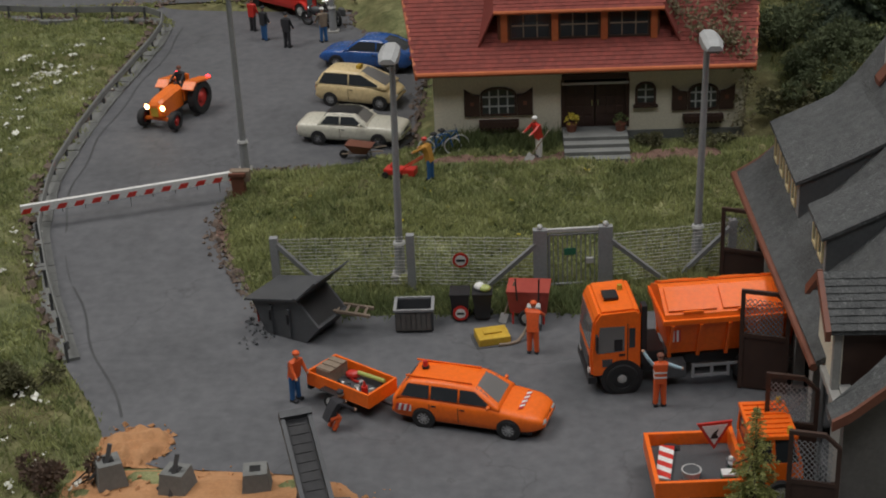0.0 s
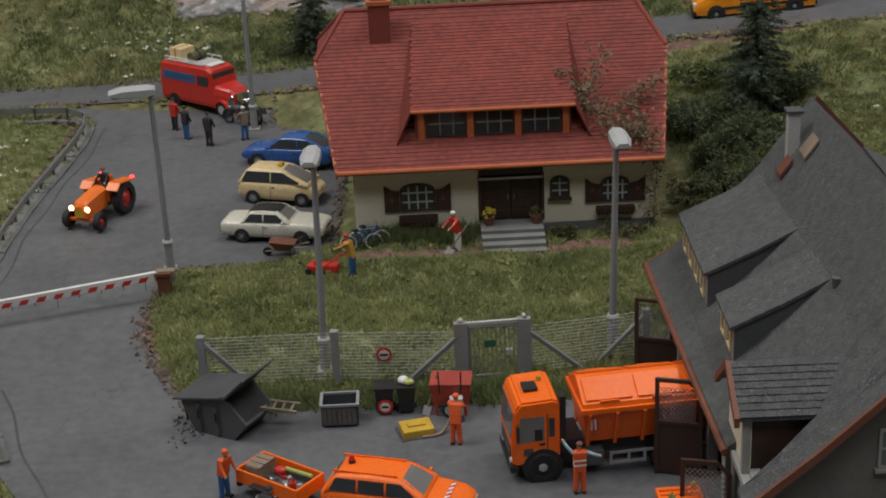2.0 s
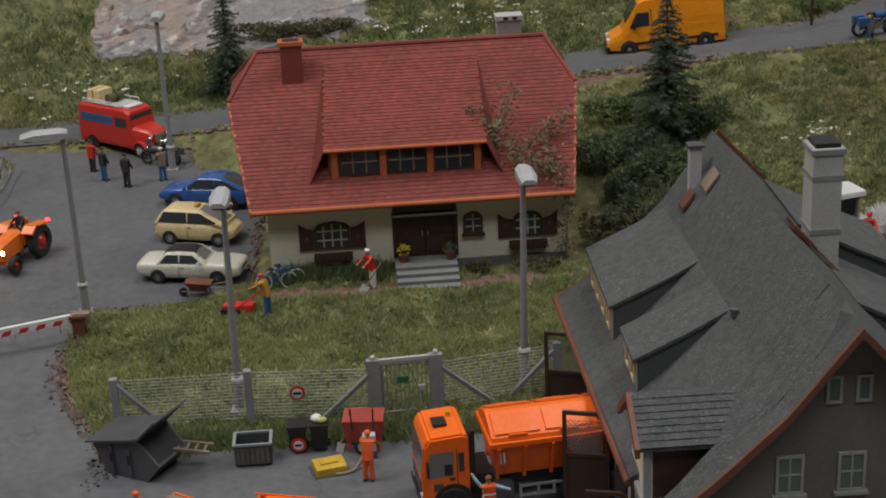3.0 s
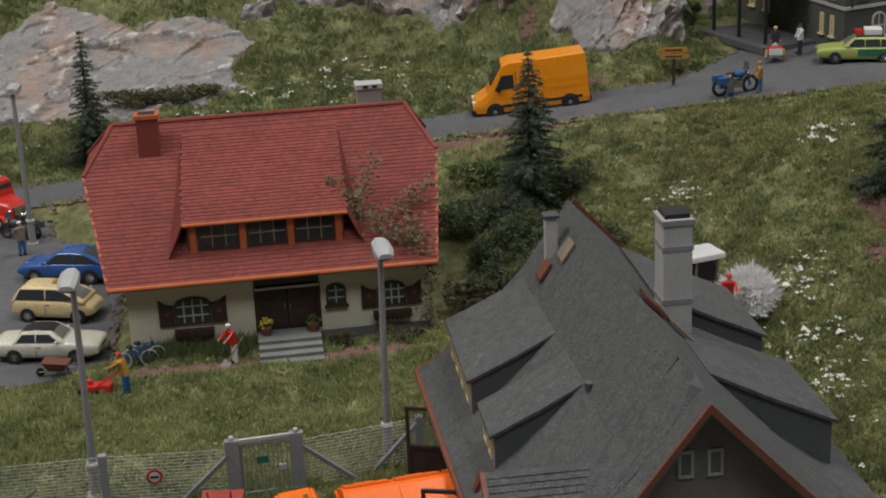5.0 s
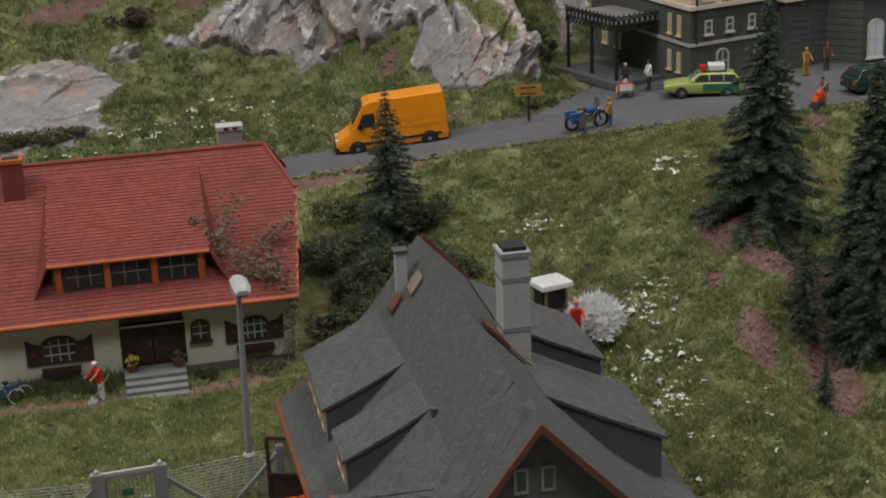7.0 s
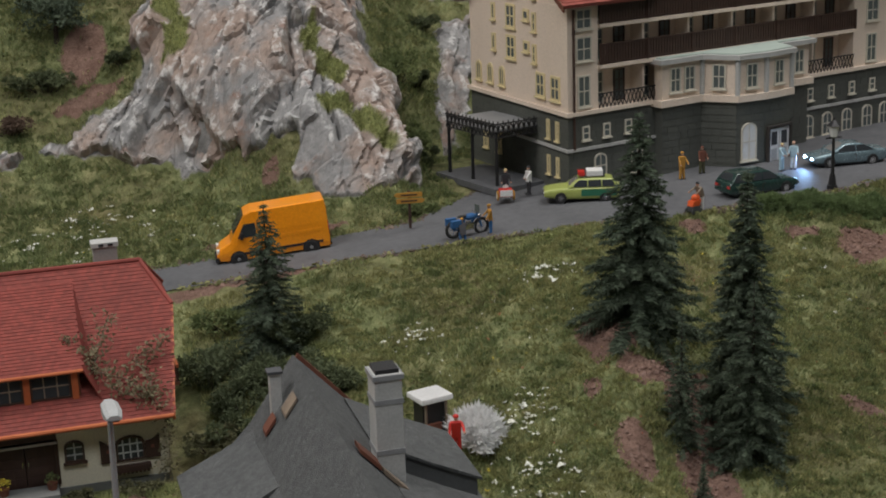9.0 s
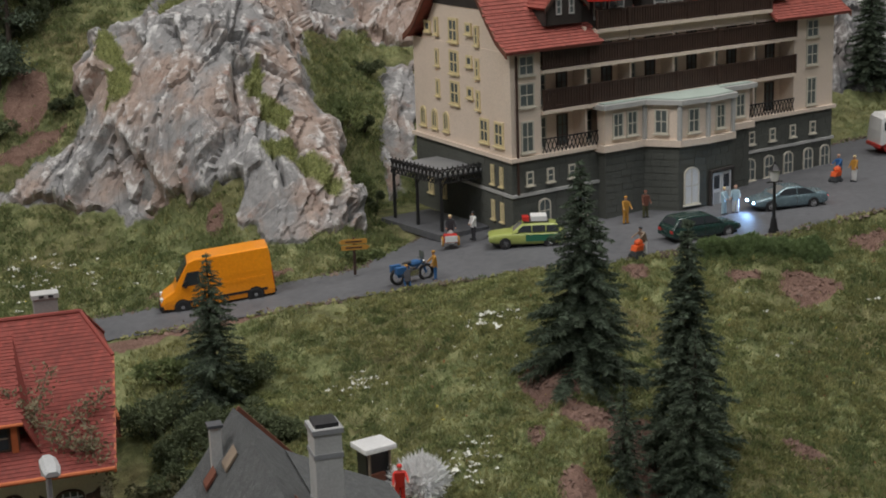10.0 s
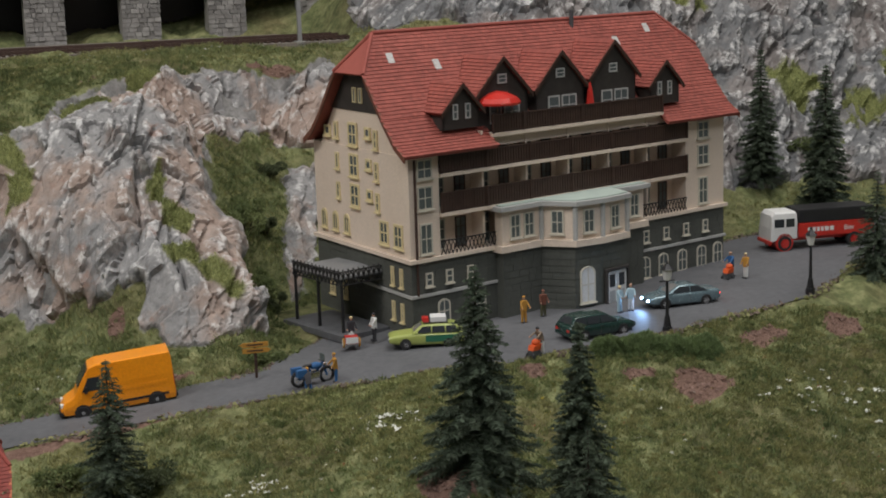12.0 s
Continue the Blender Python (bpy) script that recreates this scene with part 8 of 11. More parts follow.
def old_bus():
    t = thing("vintage_bus", -12.2, 39.7, 1.08, -39, "small red vintage bus with luggage on its roof rack", "bus")
    h = 0.95
    rings = []
    for px, z0, z1, k in ((-2.6, 0.5, 2.2, 0.95), (-2.5, 0.42, 2.42, 1.0), (0.9, 0.42, 2.45, 1.0), (1.25, 0.42, 2.3, 0.99), (1.4, 0.45, 1.55, 0.95), (2.3, 0.5, 1.4, 0.7), (2.5, 0.55, 1.2, 0.6)):
        w = h * k
        rings.append([(px, -w * 0.95, z0), (px, -w, z0 + 0.2), (px, -w, z0 + (z1 - z0) * 0.6), (px, -w * 0.9, z1 - 0.1), (px, -w * 0.72, z1), (px, w * 0.72, z1), (px, w * 0.9, z1 - 0.1), (px, w, z0 + (z1 - z0) * 0.6), (px, w, z0 + 0.2), (px, w * 0.95, z0)])
    body = part("body", loft(bm_new(), rings), "red", t)
    for s in (-1, 1):
        y0, y1 = min(s * 0.93, s * 0.965), max(s * 0.93, s * 0.965)
        part("side_sign", box(bm_new(), -2.3, 0.1, y0, y1, 1.55, 2.0), "blue", body, "dark blue side band")
        for i in range(6):
            part("sign_bar", box(bm_new(), -2.1 + i * 0.36, -1.88 + i * 0.36, y0 - (0.008 if s < 0 else 0), y1 + (0.008 if s > 0 else 0), 1.72, 1.84), "dark_metal", body)
        part("side_window", box(bm_new(), 0.3, 1.1, y0, y1, 1.5, 2.0), "glass", body)
        bm = bm_new()
        pts = [(1.9 + 0.5 * math.cos(a), 0.38 + 0.5 * math.sin(a)) for a in np.linspace(0, math.pi, 9)] + [(1.9 + 0.43 * math.cos(a), 0.38 + 0.43 * math.sin(a)) for a in np.linspace(math.pi, 0, 9)]
        extrude(bm, pts, min(s * 0.55, s * 0.95), max(s * 0.55, s * 0.95), "y")
        part("mudguard", bm, "red", t)
        for ax in (1.9, -1.6):
            part("wheel_arch", rod(bm_new(), (ax, s * 0.6, 0.38), (ax, s * 0.955 if ax < 0 else s * 0.7, 0.38), 0.42, n=16), "black", body)
            wheel(t, ax, s * 0.82, 0.38, 0.22, "light_grey", s)
        part("headlight", ball(bm_new(), (2.45, s * 0.6, 1.05), 0.1), "chrome", body)
    part("windscreen", box(bm_new(), 1.26, 1.33, -0.75, 0.75, 1.62, 2.15), "glass", body)
    part("radiator", box(bm_new(), 2.48, 2.55, -0.35, 0.35, 0.6, 1.2, 0.02), "chrome", body)
    part("bumper", box(bm_new(), 2.6, 2.68, -0.9, 0.9, 0.5, 0.6), "chrome", t)
    rack = part("roof_rack", box(bm_new(), -2.3, 0.5, -0.7, 0.7, 2.47, 2.5), "light_grey", body)
    for s in (-1, 1):
        part("rail", rod(bm_new(), (-2.3, s * 0.72, 2.68), (0.5, s * 0.72, 2.68), 0.03, n=6), "white", rack)
        for i in range(5):
            part("stanchion", rod(bm_new(), (-2.3 + i * 0.7, s * 0.72, 2.48), (-2.3 + i * 0.7, s * 0.72, 2.68), 0.025, n=6), "white", rack)
    part("roof_letters", box(bm_new(), 0.55, 1.0, -0.5, 0.5, 2.44, 2.52, 0.02), "white", body)
    def load(name, u, v, label, cat):
        w = t.matrix_basis @ (Vector((u, v, 2.5)) * S) / S
        return thing(name, w.x, w.y, w.z, -39, label, cat)
    b = load("suitcase", -1.7, 0, "yellow-tan suitcase on the roof rack", "suitcase")
    part("case", box(bm_new(), -0.45, 0.45, -0.5, 0.5, 0, 0.6, 0.05), "cream_car", b)
    part("strap", box(bm_new(), -0.05, 0.05, -0.51, 0.51, 0, 0.61), "ochre", b)
    b = load("duffel_bag", -0.6, 0.05, "grey-green rolled bag on the roof rack", "bag")
    part("roll", rod(bm_new(), (0, -0.5, 0.25), (0, 0.5, 0.25), 0.24, 0.22, 12), "scrub", b)
    part("strap", rod(bm_new(), (0, -0.04, 0.25), (0, 0.04, 0.25), 0.26, n=12), "dark_cloth", b)


old_bus()


def beer_truck():
    t = thing("delivery_truck", 70.3, 52.4, 6.78, 172, "vintage white and red brewery delivery truck with black tarpaulin", "truck")
    h = 1.15
    rings = []
    for px, z0, z1, k in ((1.9, 0.9, 2.75, 0.97), (2.0, 0.85, 2.85, 1.0), (3.6, 0.8, 2.85, 1.0), (3.85, 0.7, 2.6, 0.96), (3.95, 0.65, 1.7, 0.94)):
        w = h * k
        rings.append([(px, -w, z0), (px, -w, z0 + (z1 - z0) * 0.6), (px, -w * 0.9, z1 - 0.12), (px, -w * 0.72, z1), (px, w * 0.72, z1), (px, w * 0.9, z1 - 0.12), (px, w, z0 + (z1 - z0) * 0.6), (px, w, z0)])
    cab = part("cab", loft(bm_new(), rings), "white", t)
    bm = bm_new()
    plate(bm, [(3.92, -0.9, 1.8), (3.92, 0.9, 1.8), (3.86, 0.85, 2.45), (3.86, -0.85, 2.45)], 0.06)
    part("windscreen", bm, "glass", cab)
    for s in (-1, 1):
        y0, y1 = min(s * 1.1, s * 1.162), max(s * 1.1, s * 1.162)
        part("side_window", box(bm_new(), 2.95, 3.7, y0, y1, 1.75, 2.35), "glass", cab)
        part("side_window", box(bm_new(), 2.15, 2.8, y0, y1, 1.75, 2.35), "glass", cab)
        part("mudguard", rod(bm_new(), (2.9, s * 0.7, 0.6), (2.9, s * 1.15, 0.6), 0.68, n=20), "red", t)
        wheel(t, 2.9, s * 1.04, 0.55, 0.3, "red", s)
        wheel(t, -2.6, s * 1.0, 0.55, 0.42, "red", s)
    part("chassis", box(bm_new(), -4.0, 3.8, -0.5, 0.5, 0.6, 0.9), "red", t)
    body = part("box_body", box(bm_new(), -4.2, 1.8, -1.2, 1.2, 0.95, 1.95, 0.03), "red", t)
    part("tarpaulin", box(bm_new(), -4.2, 1.8, -1.18, 1.18, 1.955, 2.95, 0.12), "black", body, "black tarpaulin")
    for s in (-1, 1):
        y0, y1 = min(s * 1.2, s * 1.212), max(s * 1.2, s * 1.212)
        x = 1.1
        for w in (0.28, 0.24, 0.2, 0.22, 0.3, 0.3, 0.34)[:7 if s < 0 else 6]:
            part("lettering_bar", box(bm_new(), x - w, x, y0, y1, 1.3, 1.62), "white", body)
            x -= w + 0.1
    word = bpy.data.curves.new("lettering", "FONT")
    word.body, word.size, word.extrude = "Bier", 0.52 * S, 0.004 * S
    word.materials.append(M["white"])
    ob = new("lettering", word)
    ob.parent, ob.matrix_basis = body, pose(-1.75 * S, 1.208 * S, 1.28 * S, 90, 0, 180)
    part("bumper", box(bm_new(), 3.9, 4.05, -1.1, 1.1, 0.5, 0.75, 0.03), "red", t)


beer_truck()


def two_wheeler(name, x, y, z, rz, label, colour, big, cat):
    t = thing(name, x, y, z, rz, label, cat, ry=0)
    r = 0.33
    wb = 0.72 if big else 0.52
    for wx in (-wb, wb):
        bm = bm_new()
        n = 18
        for i in range(n):
            a, b_ = 2 * math.pi * i / n, 2 * math.pi * (i + 1) / n
            rod(bm, (r * math.cos(a), 0, r * math.sin(a)), (r * math.cos(b_), 0, r * math.sin(b_)), 0.075 if big else 0.03, n=6)
        w = part("wheel", bm, "rubber" if big else "light_grey", t, at=(wx, 0, r + 0.03))
        bm = bm_new()
        for i in range(8):
            a = 2 * math.pi * i / 8
            rod(bm, (0, 0, 0), (r * math.cos(a), 0, r * math.sin(a)), 0.012, n=4)
        part("spokes", bm, "chrome", w)
    fr = bm_new()
    for a, b_ in (((-wb, 0, r), (-0.1, 0, 0.35)), ((-0.1, 0, 0.35), (wb * 0.72, 0, 0.85)), ((-wb, 0, r), (-0.18, 0, 0.85)), ((-0.18, 0, 0.85), (wb * 0.72, 0, 0.88)), ((-0.1, 0, 0.35), (-0.18, 0, 0.85)), ((wb, 0, r), (wb * 0.68, 0, 1.0))):
        rod(fr, a, b_, 0.05 if big else 0.028, n=6)
    part("frame", fr, colour, t)
    part("handlebar", rod(bm_new(), (wb * 0.66, -0.3, 1.02), (wb * 0.66, 0.3, 1.02), 0.025, n=6), "chrome", t)
    part("saddle", ball(bm_new(), (-0.22, 0, 0.92), 0.3 if big else 0.16, 0.12, 0.07), "black", t)
    if big:
        part("tank", ball(bm_new(), (0.15, 0, 0.85), 0.32, 0.17, 0.17), colour, t)
        part("engine", box(bm_new(), -0.2, 0.3, -0.18, 0.18, 0.28, 0.62, 0.05), "chrome", t)
        part("pannier", box(bm_new(), -0.95, -0.45, -0.36, -0.14, 0.5, 0.85, 0.05), colour, t)
        part("pannier", box(bm_new(), -0.95, -0.45, 0.14, 0.36, 0.5, 0.85, 0.05), colour, t)
        part("headlight", ball(bm_new(), (wb * 0.82, 0, 0.85), 0.1), "chrome", t)
        part("windshield", box(bm_new(), wb * 0.7, wb * 0.74, -0.2, 0.2, 1.0, 1.35), "pane", t)
    return t


two_wheeler("bicycle", -3.3, 18.65, 1.08, 8, "blue bicycle leaning by the house corner", "blue", False, "bicycle")
two_wheeler("bicycle", -3.0, 18.95, 1.1, 4, "blue and grey bicycle standing beside the house wall", "blue", False, "bicycle")
bike = two_wheeler("motorcycle", 27.6, 38.55, 5.28, 12, "blue and chrome touring motorcycle with panniers", "blue", True, "motorcycle")
bike.scale = bike.scale * 1.25
two_wheeler("motorcycle", -10.2, 36.6, 1.02, 150, "chrome motorcycle beside the vintage bus", "dark_metal", True, "motorcycle")
two_wheeler("motorcycle", -9.6, 37.2, 1.02, 120, "dark motorcycle parked by the lamp post", "dark_metal", True, "motorcycle")


# ---- street furniture ----
def street_lamp(x, y, z, tall, turn, label, lean=(0.0, 0.0), arm=1.35):
    t = thing("street_lamp", x, y, z, turn, label, "street lamp", "street lamps", rx=lean[0], ry=lean[1])
    part("foot", box(bm_new(), -0.28, 0.28, -0.28, 0.28, -0.3, 0.12, 0.03), "concrete", t)
    part("socket", rod(bm_new(), (0, 0, 0.1), (0, 0, 1.25), 0.19, 0.17, 12), "grey_metal", t)
    part("collar", rod(bm_new(), (0, 0, 1.25), (0, 0, 1.34), 0.23, 0.2, 12), "light_grey", t)
    part("pole", rod(bm_new(), (0, 0, 1.3), (0, 0, tall), 0.135, 0.1, 12), "grey_metal", t)
    bm = bm_new()
    rings = []
    for px, w, z0, z1 in ((-0.22, 0.2, -0.05, 0.22), (0.1, 0.3, -0.1, 0.28), (arm * 0.7, 0.33, -0.08, 0.26), (arm, 0.25, -0.03, 0.14)):
        rings.append([(px, -w, tall + z0), (px, -w, tall + z1 - 0.1), (px, -w * 0.55, tall + z1), (px, w * 0.55, tall + z1), (px, w, tall + z1 - 0.1), (px, w, tall + z0)])
    head = part("lamp_head", loft(bm, rings), "lamp_grey", t)
    part("lens", box(bm_new(), 0.25, arm - 0.12, -0.2, 0.2, tall - 0.14, tall - 0.04, 0.03), "pane", head)
    return t


street_lamp(-4.32, 9.75, 0.15, 8.2, -92, "tall grey street lamp behind the wire fence", (-1.0, 0))
street_lamp(6.0, 10.55, 0.2, 8.05, -86, "tall grey street lamp behind the fence by the garage", (-1.0, 0))
street_lamp(-11.2, 18.95, 0.45, 7.6, 187, "tall grey street lamp beside the barrier", (0, 0), 1.6)
street_lamp(-9.4, 35.75, 0.95, 7.8, 90, "tall grey street lamp by the vintage bus", (0, 0), 1.4)


def park_lamp(x, y, z):
    t = thing("lantern", x, y, z, 0, "black cast-iron lantern post on the road edge", "street lamp", "lanterns")
    part("base", rod(bm_new(), (0, 0, -0.2), (0, 0, 0.35), 0.34, 0.3, 8), "black", t)
    bm = bm_new()
    rod(bm, (0, 0, 0.35), (0, 0, 1.0), 0.24, 0.15, 10)
    rod(bm, (0, 0, 1.0), (0, 0, 3.2), 0.11, 0.08, 10)
    part("post", bm, "black", t)
    bm = bm_new()
    rod(bm, (0, 0, 3.2), (0, 0, 3.85), 0.2, 0.34, 6)
    g = part("lantern_glass", bm, "white", t)
    part("crossbar", rod(bm_new(), (-0.5, 0, 3.15), (0.5, 0, 3.15), 0.05, n=6), "black", t)
    part("lantern_roof", rod(bm_new(), (0, 0, 3.85), (0, 0, 4.2), 0.44, 0.08, 6), "black", g)
    part("finial", ball(bm_new(), (0, 0, 4.28), 0.09), "black", g)


park_lamp(49.3, 36.75, 6.15)
park_lamp(61.6, 40.0, 6.55)


def barrier():
    t = thing("road_barrier", -11.05, 16.45, 0.38, 0, "red and white striped road barrier lowered across the lane", "barrier")
    ped = bm_new()
    box(ped, -0.22, 0.28, -0.22, 0.22, -0.2, 0.95, 0.04)
    box(ped, -0.3, 0.36, -0.3, 0.3, 0.95, 1.1, 0.03)
    part("pedestal", ped, "rust_brown", t, "brown weathered barrier post")
    part("counterweight", box(bm_new(), -0.25, 0.5, -0.18, 0.18, 0.7, 1.15, 0.04), "wood", t)
    end = Vector((-7.85, -2.45, 0.72))
    start = Vector((0.3, 0.05, 0.98))
    d = end - start
    side = Vector((d.y, -d.x, 0)).normalized() * 0.09
    bm = bm_new()
    upv = Vector((0, 0, 0.16))
    hexa(bm, [tuple(start - side - upv), tuple(end - side - upv), tuple(end + side - upv), tuple(start + side - upv)], [tuple(start - side + upv), tuple(end - side + upv), tuple(end + side + upv), tuple(start + side + upv)])
    bmesh.ops.recalc_face_normals(bm, faces=bm.faces)
    boom = part("boom", bm, "white", t)
    n = 26
    for i in range(1, n, 2):
        a, b_ = start.lerp(end, i / n), start.lerp(end, (i + 1) / n)
        for s in (-1, 1):
            o = side * 1.12 * s
            sl = d.normalized() * -0.12
            bm = bm_new()
            q = [a + o - upv, b_ + o - upv, b_ + o + upv * 0.2 + sl, a + o + upv * 0.2 + sl]
            plate(bm, [tuple(v) for v in (q if s > 0 else q[::-1])], 0.01)
            part("stripe", bm, "red", boom)
    for i in range(9):  # hanging skirt rods
        a = start.lerp(end, 0.12 + i * 0.1)
        part("hanger", rod(bm_new(), tuple(a), tuple(a + Vector((0, 0, -0.35 if i % 4 else -0.6))), 0.02, n=5), "grey_metal", boom)


barrier()


def wire_fence():
    posts = [(-8.5, 8.95), (-3.85, 8.98), (0.55, 8.65), (2.75, 8.85), (7.1, 9.7)]
    t = thing("fence", 0, 0, 0, 0, "grey post and wire mesh fence along the yard", "fence")
    for i, (x, y) in enumerate(posts):
        w = 0.24 if i in (2, 3) else 0.14
        part("post", box(bm_new(), x - w, x + w, y - 0.13, y + 0.13, -0.2, 2.35 if i in (2, 3) else 2.1, 0.03), "grey_metal", t)
        if i in (2, 3):
            part("post_knob", ball(bm_new(), (x, y, 2.42), 0.1), "light_grey", t)
    for (x, y), (dx, dy) in (((-8.4, 8.9), (1.6, 0.05)), ((0.45, 8.6), (-1.9, 0.1)), ((2.9, 8.8), (2.0, 0.3)), ((7.0, 9.6), (-1.9, -0.35))):
        bm = bm_new()
        rod(bm, (x, y - 0.02, 1.85), (x + dx, y + dy - 0.02, 0.05), 0.1, n=4)
        part("strut", bm, "grey_metal", t)
    for (x0, y0), (x1, y1) in ((posts[0], posts[1]), (posts[1], posts[2]), (posts[3], posts[4])):
        L = math.hypot(x1 - x0, y1 - y0)
        u = Vector(((x1 - x0) / L, (y1 - y0) / L, 0))
        p0 = Vector((x0, y0, 0))
        bm = bm_new()
        for j in range(15):
            z = 0.25 + j * 0.125
            prev = None
            n = int(L / 0.28)
            for i in range(n + 1):
                q = p0 + u * (L * i / n) + Vector((0, 0, z + (0.012 if (i + j) % 2 else -0.012)))
                if prev is not None:
                    rod(bm, tuple(prev), tuple(q), 0.011, n=3, cap=False)
                prev = q
        for i in range(int(L / 0.56)):
            q = p0 + u * (0.3 + i * 0.56)
            rod(bm, (q.x, q.y, 0.2), (q.x, q.y, 2.0), 0.008, n=3, cap=False)
        tagged(part("wire_mesh", bm, "light_grey", t, "pale galvanised wire mesh"), kind="stuff")
    s = part("sign", rod(bm_new(), (-2.15, 8.78, 1.2), (-2.15, 8.74, 1.2), 0.27, n=20), "red", t, "round red prohibition sign")
    part("sign_face", rod(bm_new(), (-2.15, 8.735, 1.2), (-2.15, 8.73, 1.2), 0.19, n=20), "white", s)
    part("sign_bar", box(bm_new(), -2.3, -2.0, 8.715, 8.73, 1.16, 1.24), "black", s)
    g = thing("gate", 0.8, 8.7, 0, 5, "grey steel bar gate in the wire fence", "gate")
    fr = bm_new()
    rod(fr, (0.05, 0, 0.25), (1.75, 0, 0.25), 0.05, n=6)
    rod(fr, (0.05, 0, 2.1), (1.75, 0, 2.1), 0.05, n=6)
    rod(fr, (0.05, 0, 0.25), (0.05, 0, 2.1), 0.05, n=6)
    rod(fr, (1.75, 0, 0.25), (1.75, 0, 2.1), 0.05, n=6)
    part("gate_frame", fr, "grey_metal", g)
    for i in range(10):
        part("bar", rod(bm_new(), (0.2 + i * 0.155, 0, 0.25), (0.2 + i * 0.155, 0, 2.1), 0.022, n=5), "grey_metal", g)
    part("lintel", box(bm_new(), -0.1, 1.9, -0.06, 0.06, 2.2, 2.32), "light_grey", g)
    part("emergency_sign", box(bm_new(), 0.55, 0.95, -0.07, -0.04, 1.35, 1.6), "police_green", g, "small green notice")
    part("lock_box", box(bm_new(), 1.3, 1.55, -0.09, 0.05, 1.0, 1.2, 0.02), "light_grey", g)


wire_fence()


def guard_rail():
    line = [(-14.3, 4.4), (-16.25, 9.1), (-17.85, 13.6), (-18.6, 18.1), (-18.6, 22.5), (-18.42, 26.0), (-18.0, 30.6), (-17.72, 34.5), (-17.8, 37.0), (-18.6, 38.6), (-21.0, 38.9), (-24.3, 39.0), (-28, 39.8), (-40, 40.5)]
    base = lambda y: float(low_road_z(y))
    pts = along(line, 0.6)
    kerb = thing("kerb", 0, 0, 0, 0, "rough low grey kerb strip along the lane", "kerb", kind="structure")
    rnd = random.Random(8)
    for a, b_ in zip(pts, pts[1:]):
        d = np.array([b_[1] - a[1], a[0] - b_[0]]) / np.hypot(*(b_ - a))
        za, zb = base(a[1]) - 0.12, base(b_[1]) - 0.12
        w, hh = 0.5 + 0.25 * rnd.random(), 0.15 + 0.06 * rnd.random()
        low = [(a[0], a[1], za), (a[0] - d[0] * w, a[1] - d[1] * w, za), (b_[0] - d[0] * w, b_[1] - d[1] * w, zb), (b_[0], b_[1], zb)]
        bm = hexa(bm_new(), low, [(x + 0.05 * rnd.random(), y, z + hh + 0.03 * rnd.random()) for x, y, z in low])
        bmesh.ops.recalc_face_normals(bm, faces=bm.faces)
        part("kerb_stone", bm, "old_concrete", kerb)
    inner, outer = [], []
    run = along([(-12.6, 0.6)] + line[:9], 0.7)
    for i, a in enumerate(run):
        u = run[min(i + 1, len(run) - 1)] - run[max(i - 1, 0)]
        d = np.array([u[1], -u[0]]) / np.hypot(*u)
        k = 0.5 + 0.1 * math.sin(i * 0.7)
        inner.append((a[0] + d[0] * k, a[1] + d[1] * k, base(a[1]) + 0.008))
        outer.append((a[0] + d[0] * (k + 0.09), a[1] + d[1] * (k + 0.09), base(a[1]) + 0.008))
    # Narrow dark ribbon drawn on the lane for a crack line.
    ribbon("edge_crack_line", outer, inner, 1, "wet_asphalt", 0, "thin dark crack line along the lane edge", "gutter")
    rail = thing("guard_rail", 0, 0, 0, 0, "weathered grey steel guard rail along the lane edge", "railing")
    upper = along(line, 1.9)
    rings = []
    for i, a in enumerate(upper):
        u = upper[min(i + 1, len(upper) - 1)] - upper[max(i - 1, 0)]
        d = np.array([-u[1], u[0]]) / np.hypot(*u)
        z = base(a[1]) + 0.42
        rings.append([(a[0] + d[0] * (0.28 + o), a[1] + d[1] * (0.28 + o), z + h_) for o, h_ in ((0, 0), (-0.05, 0.08), (0.0, 0.16), (-0.05, 0.24), (0, 0.32), (0.05, 0.32), (0.05, 0))])
        post = rod(bm_new(), (a[0] + d[0] * 0.38, a[1] + d[1] * 0.38, z - 0.7), (a[0] + d[0] * 0.38, a[1] + d[1] * 0.38, z + 0.3), 0.06, n=6)
        part("post", post, "dark_metal", rail)
    part("rail_beam", loft(bm_new(), rings), "old_concrete", rail)
    vs, fs = [], []
    r = np.random.RandomState(5)
    for a in along(line, 0.35):  # rubble at the foot of the kerb
        for _ in range(3):
            c = np.array([a[0] - 0.5 - r.rand() * 0.7, a[1] + r.randn() * 0.3])
            rubble(vs, fs, (c[0], c[1], max(low_road_z(a[1]), 0) + 0.1), 0.06 + 0.16 * r.rand() ** 2, r)
    tagged(raw("rubble", vs, fs, "earth_clod"), "loose grey rubble along the kerb", "rubble", kind="stuff")


def rubble(vs, fs, c, s, r):
    i = len(vs)
    a = r.rand() * 6.283
    u, w = math.cos(a), math.sin(a)
    o = [(u, w, 0.3 * r.randn()), (-w, u, 0.3 * r.randn()), (-u, -w, 0.3 * r.randn()), (w, -u, 0.3 * r.randn()), (0.4 * r.randn(), 0.4 * r.randn(), 0.8), (0, 0, -0.6)]
    for p in o:
        k = s * (0.6 + 0.8 * r.rand())
        vs.append((c[0] + p[0] * k, c[1] + p[1] * k, c[2] + p[2] * k))
    fs += [(i, i + 1, i + 4), (i + 1, i + 2, i + 4), (i + 2, i + 3, i + 4), (i + 3, i, i + 4), (i + 1, i, i + 5), (i + 2, i + 1, i + 5), (i + 3, i + 2, i + 5), (i, i + 3, i + 5)]


guard_rail()


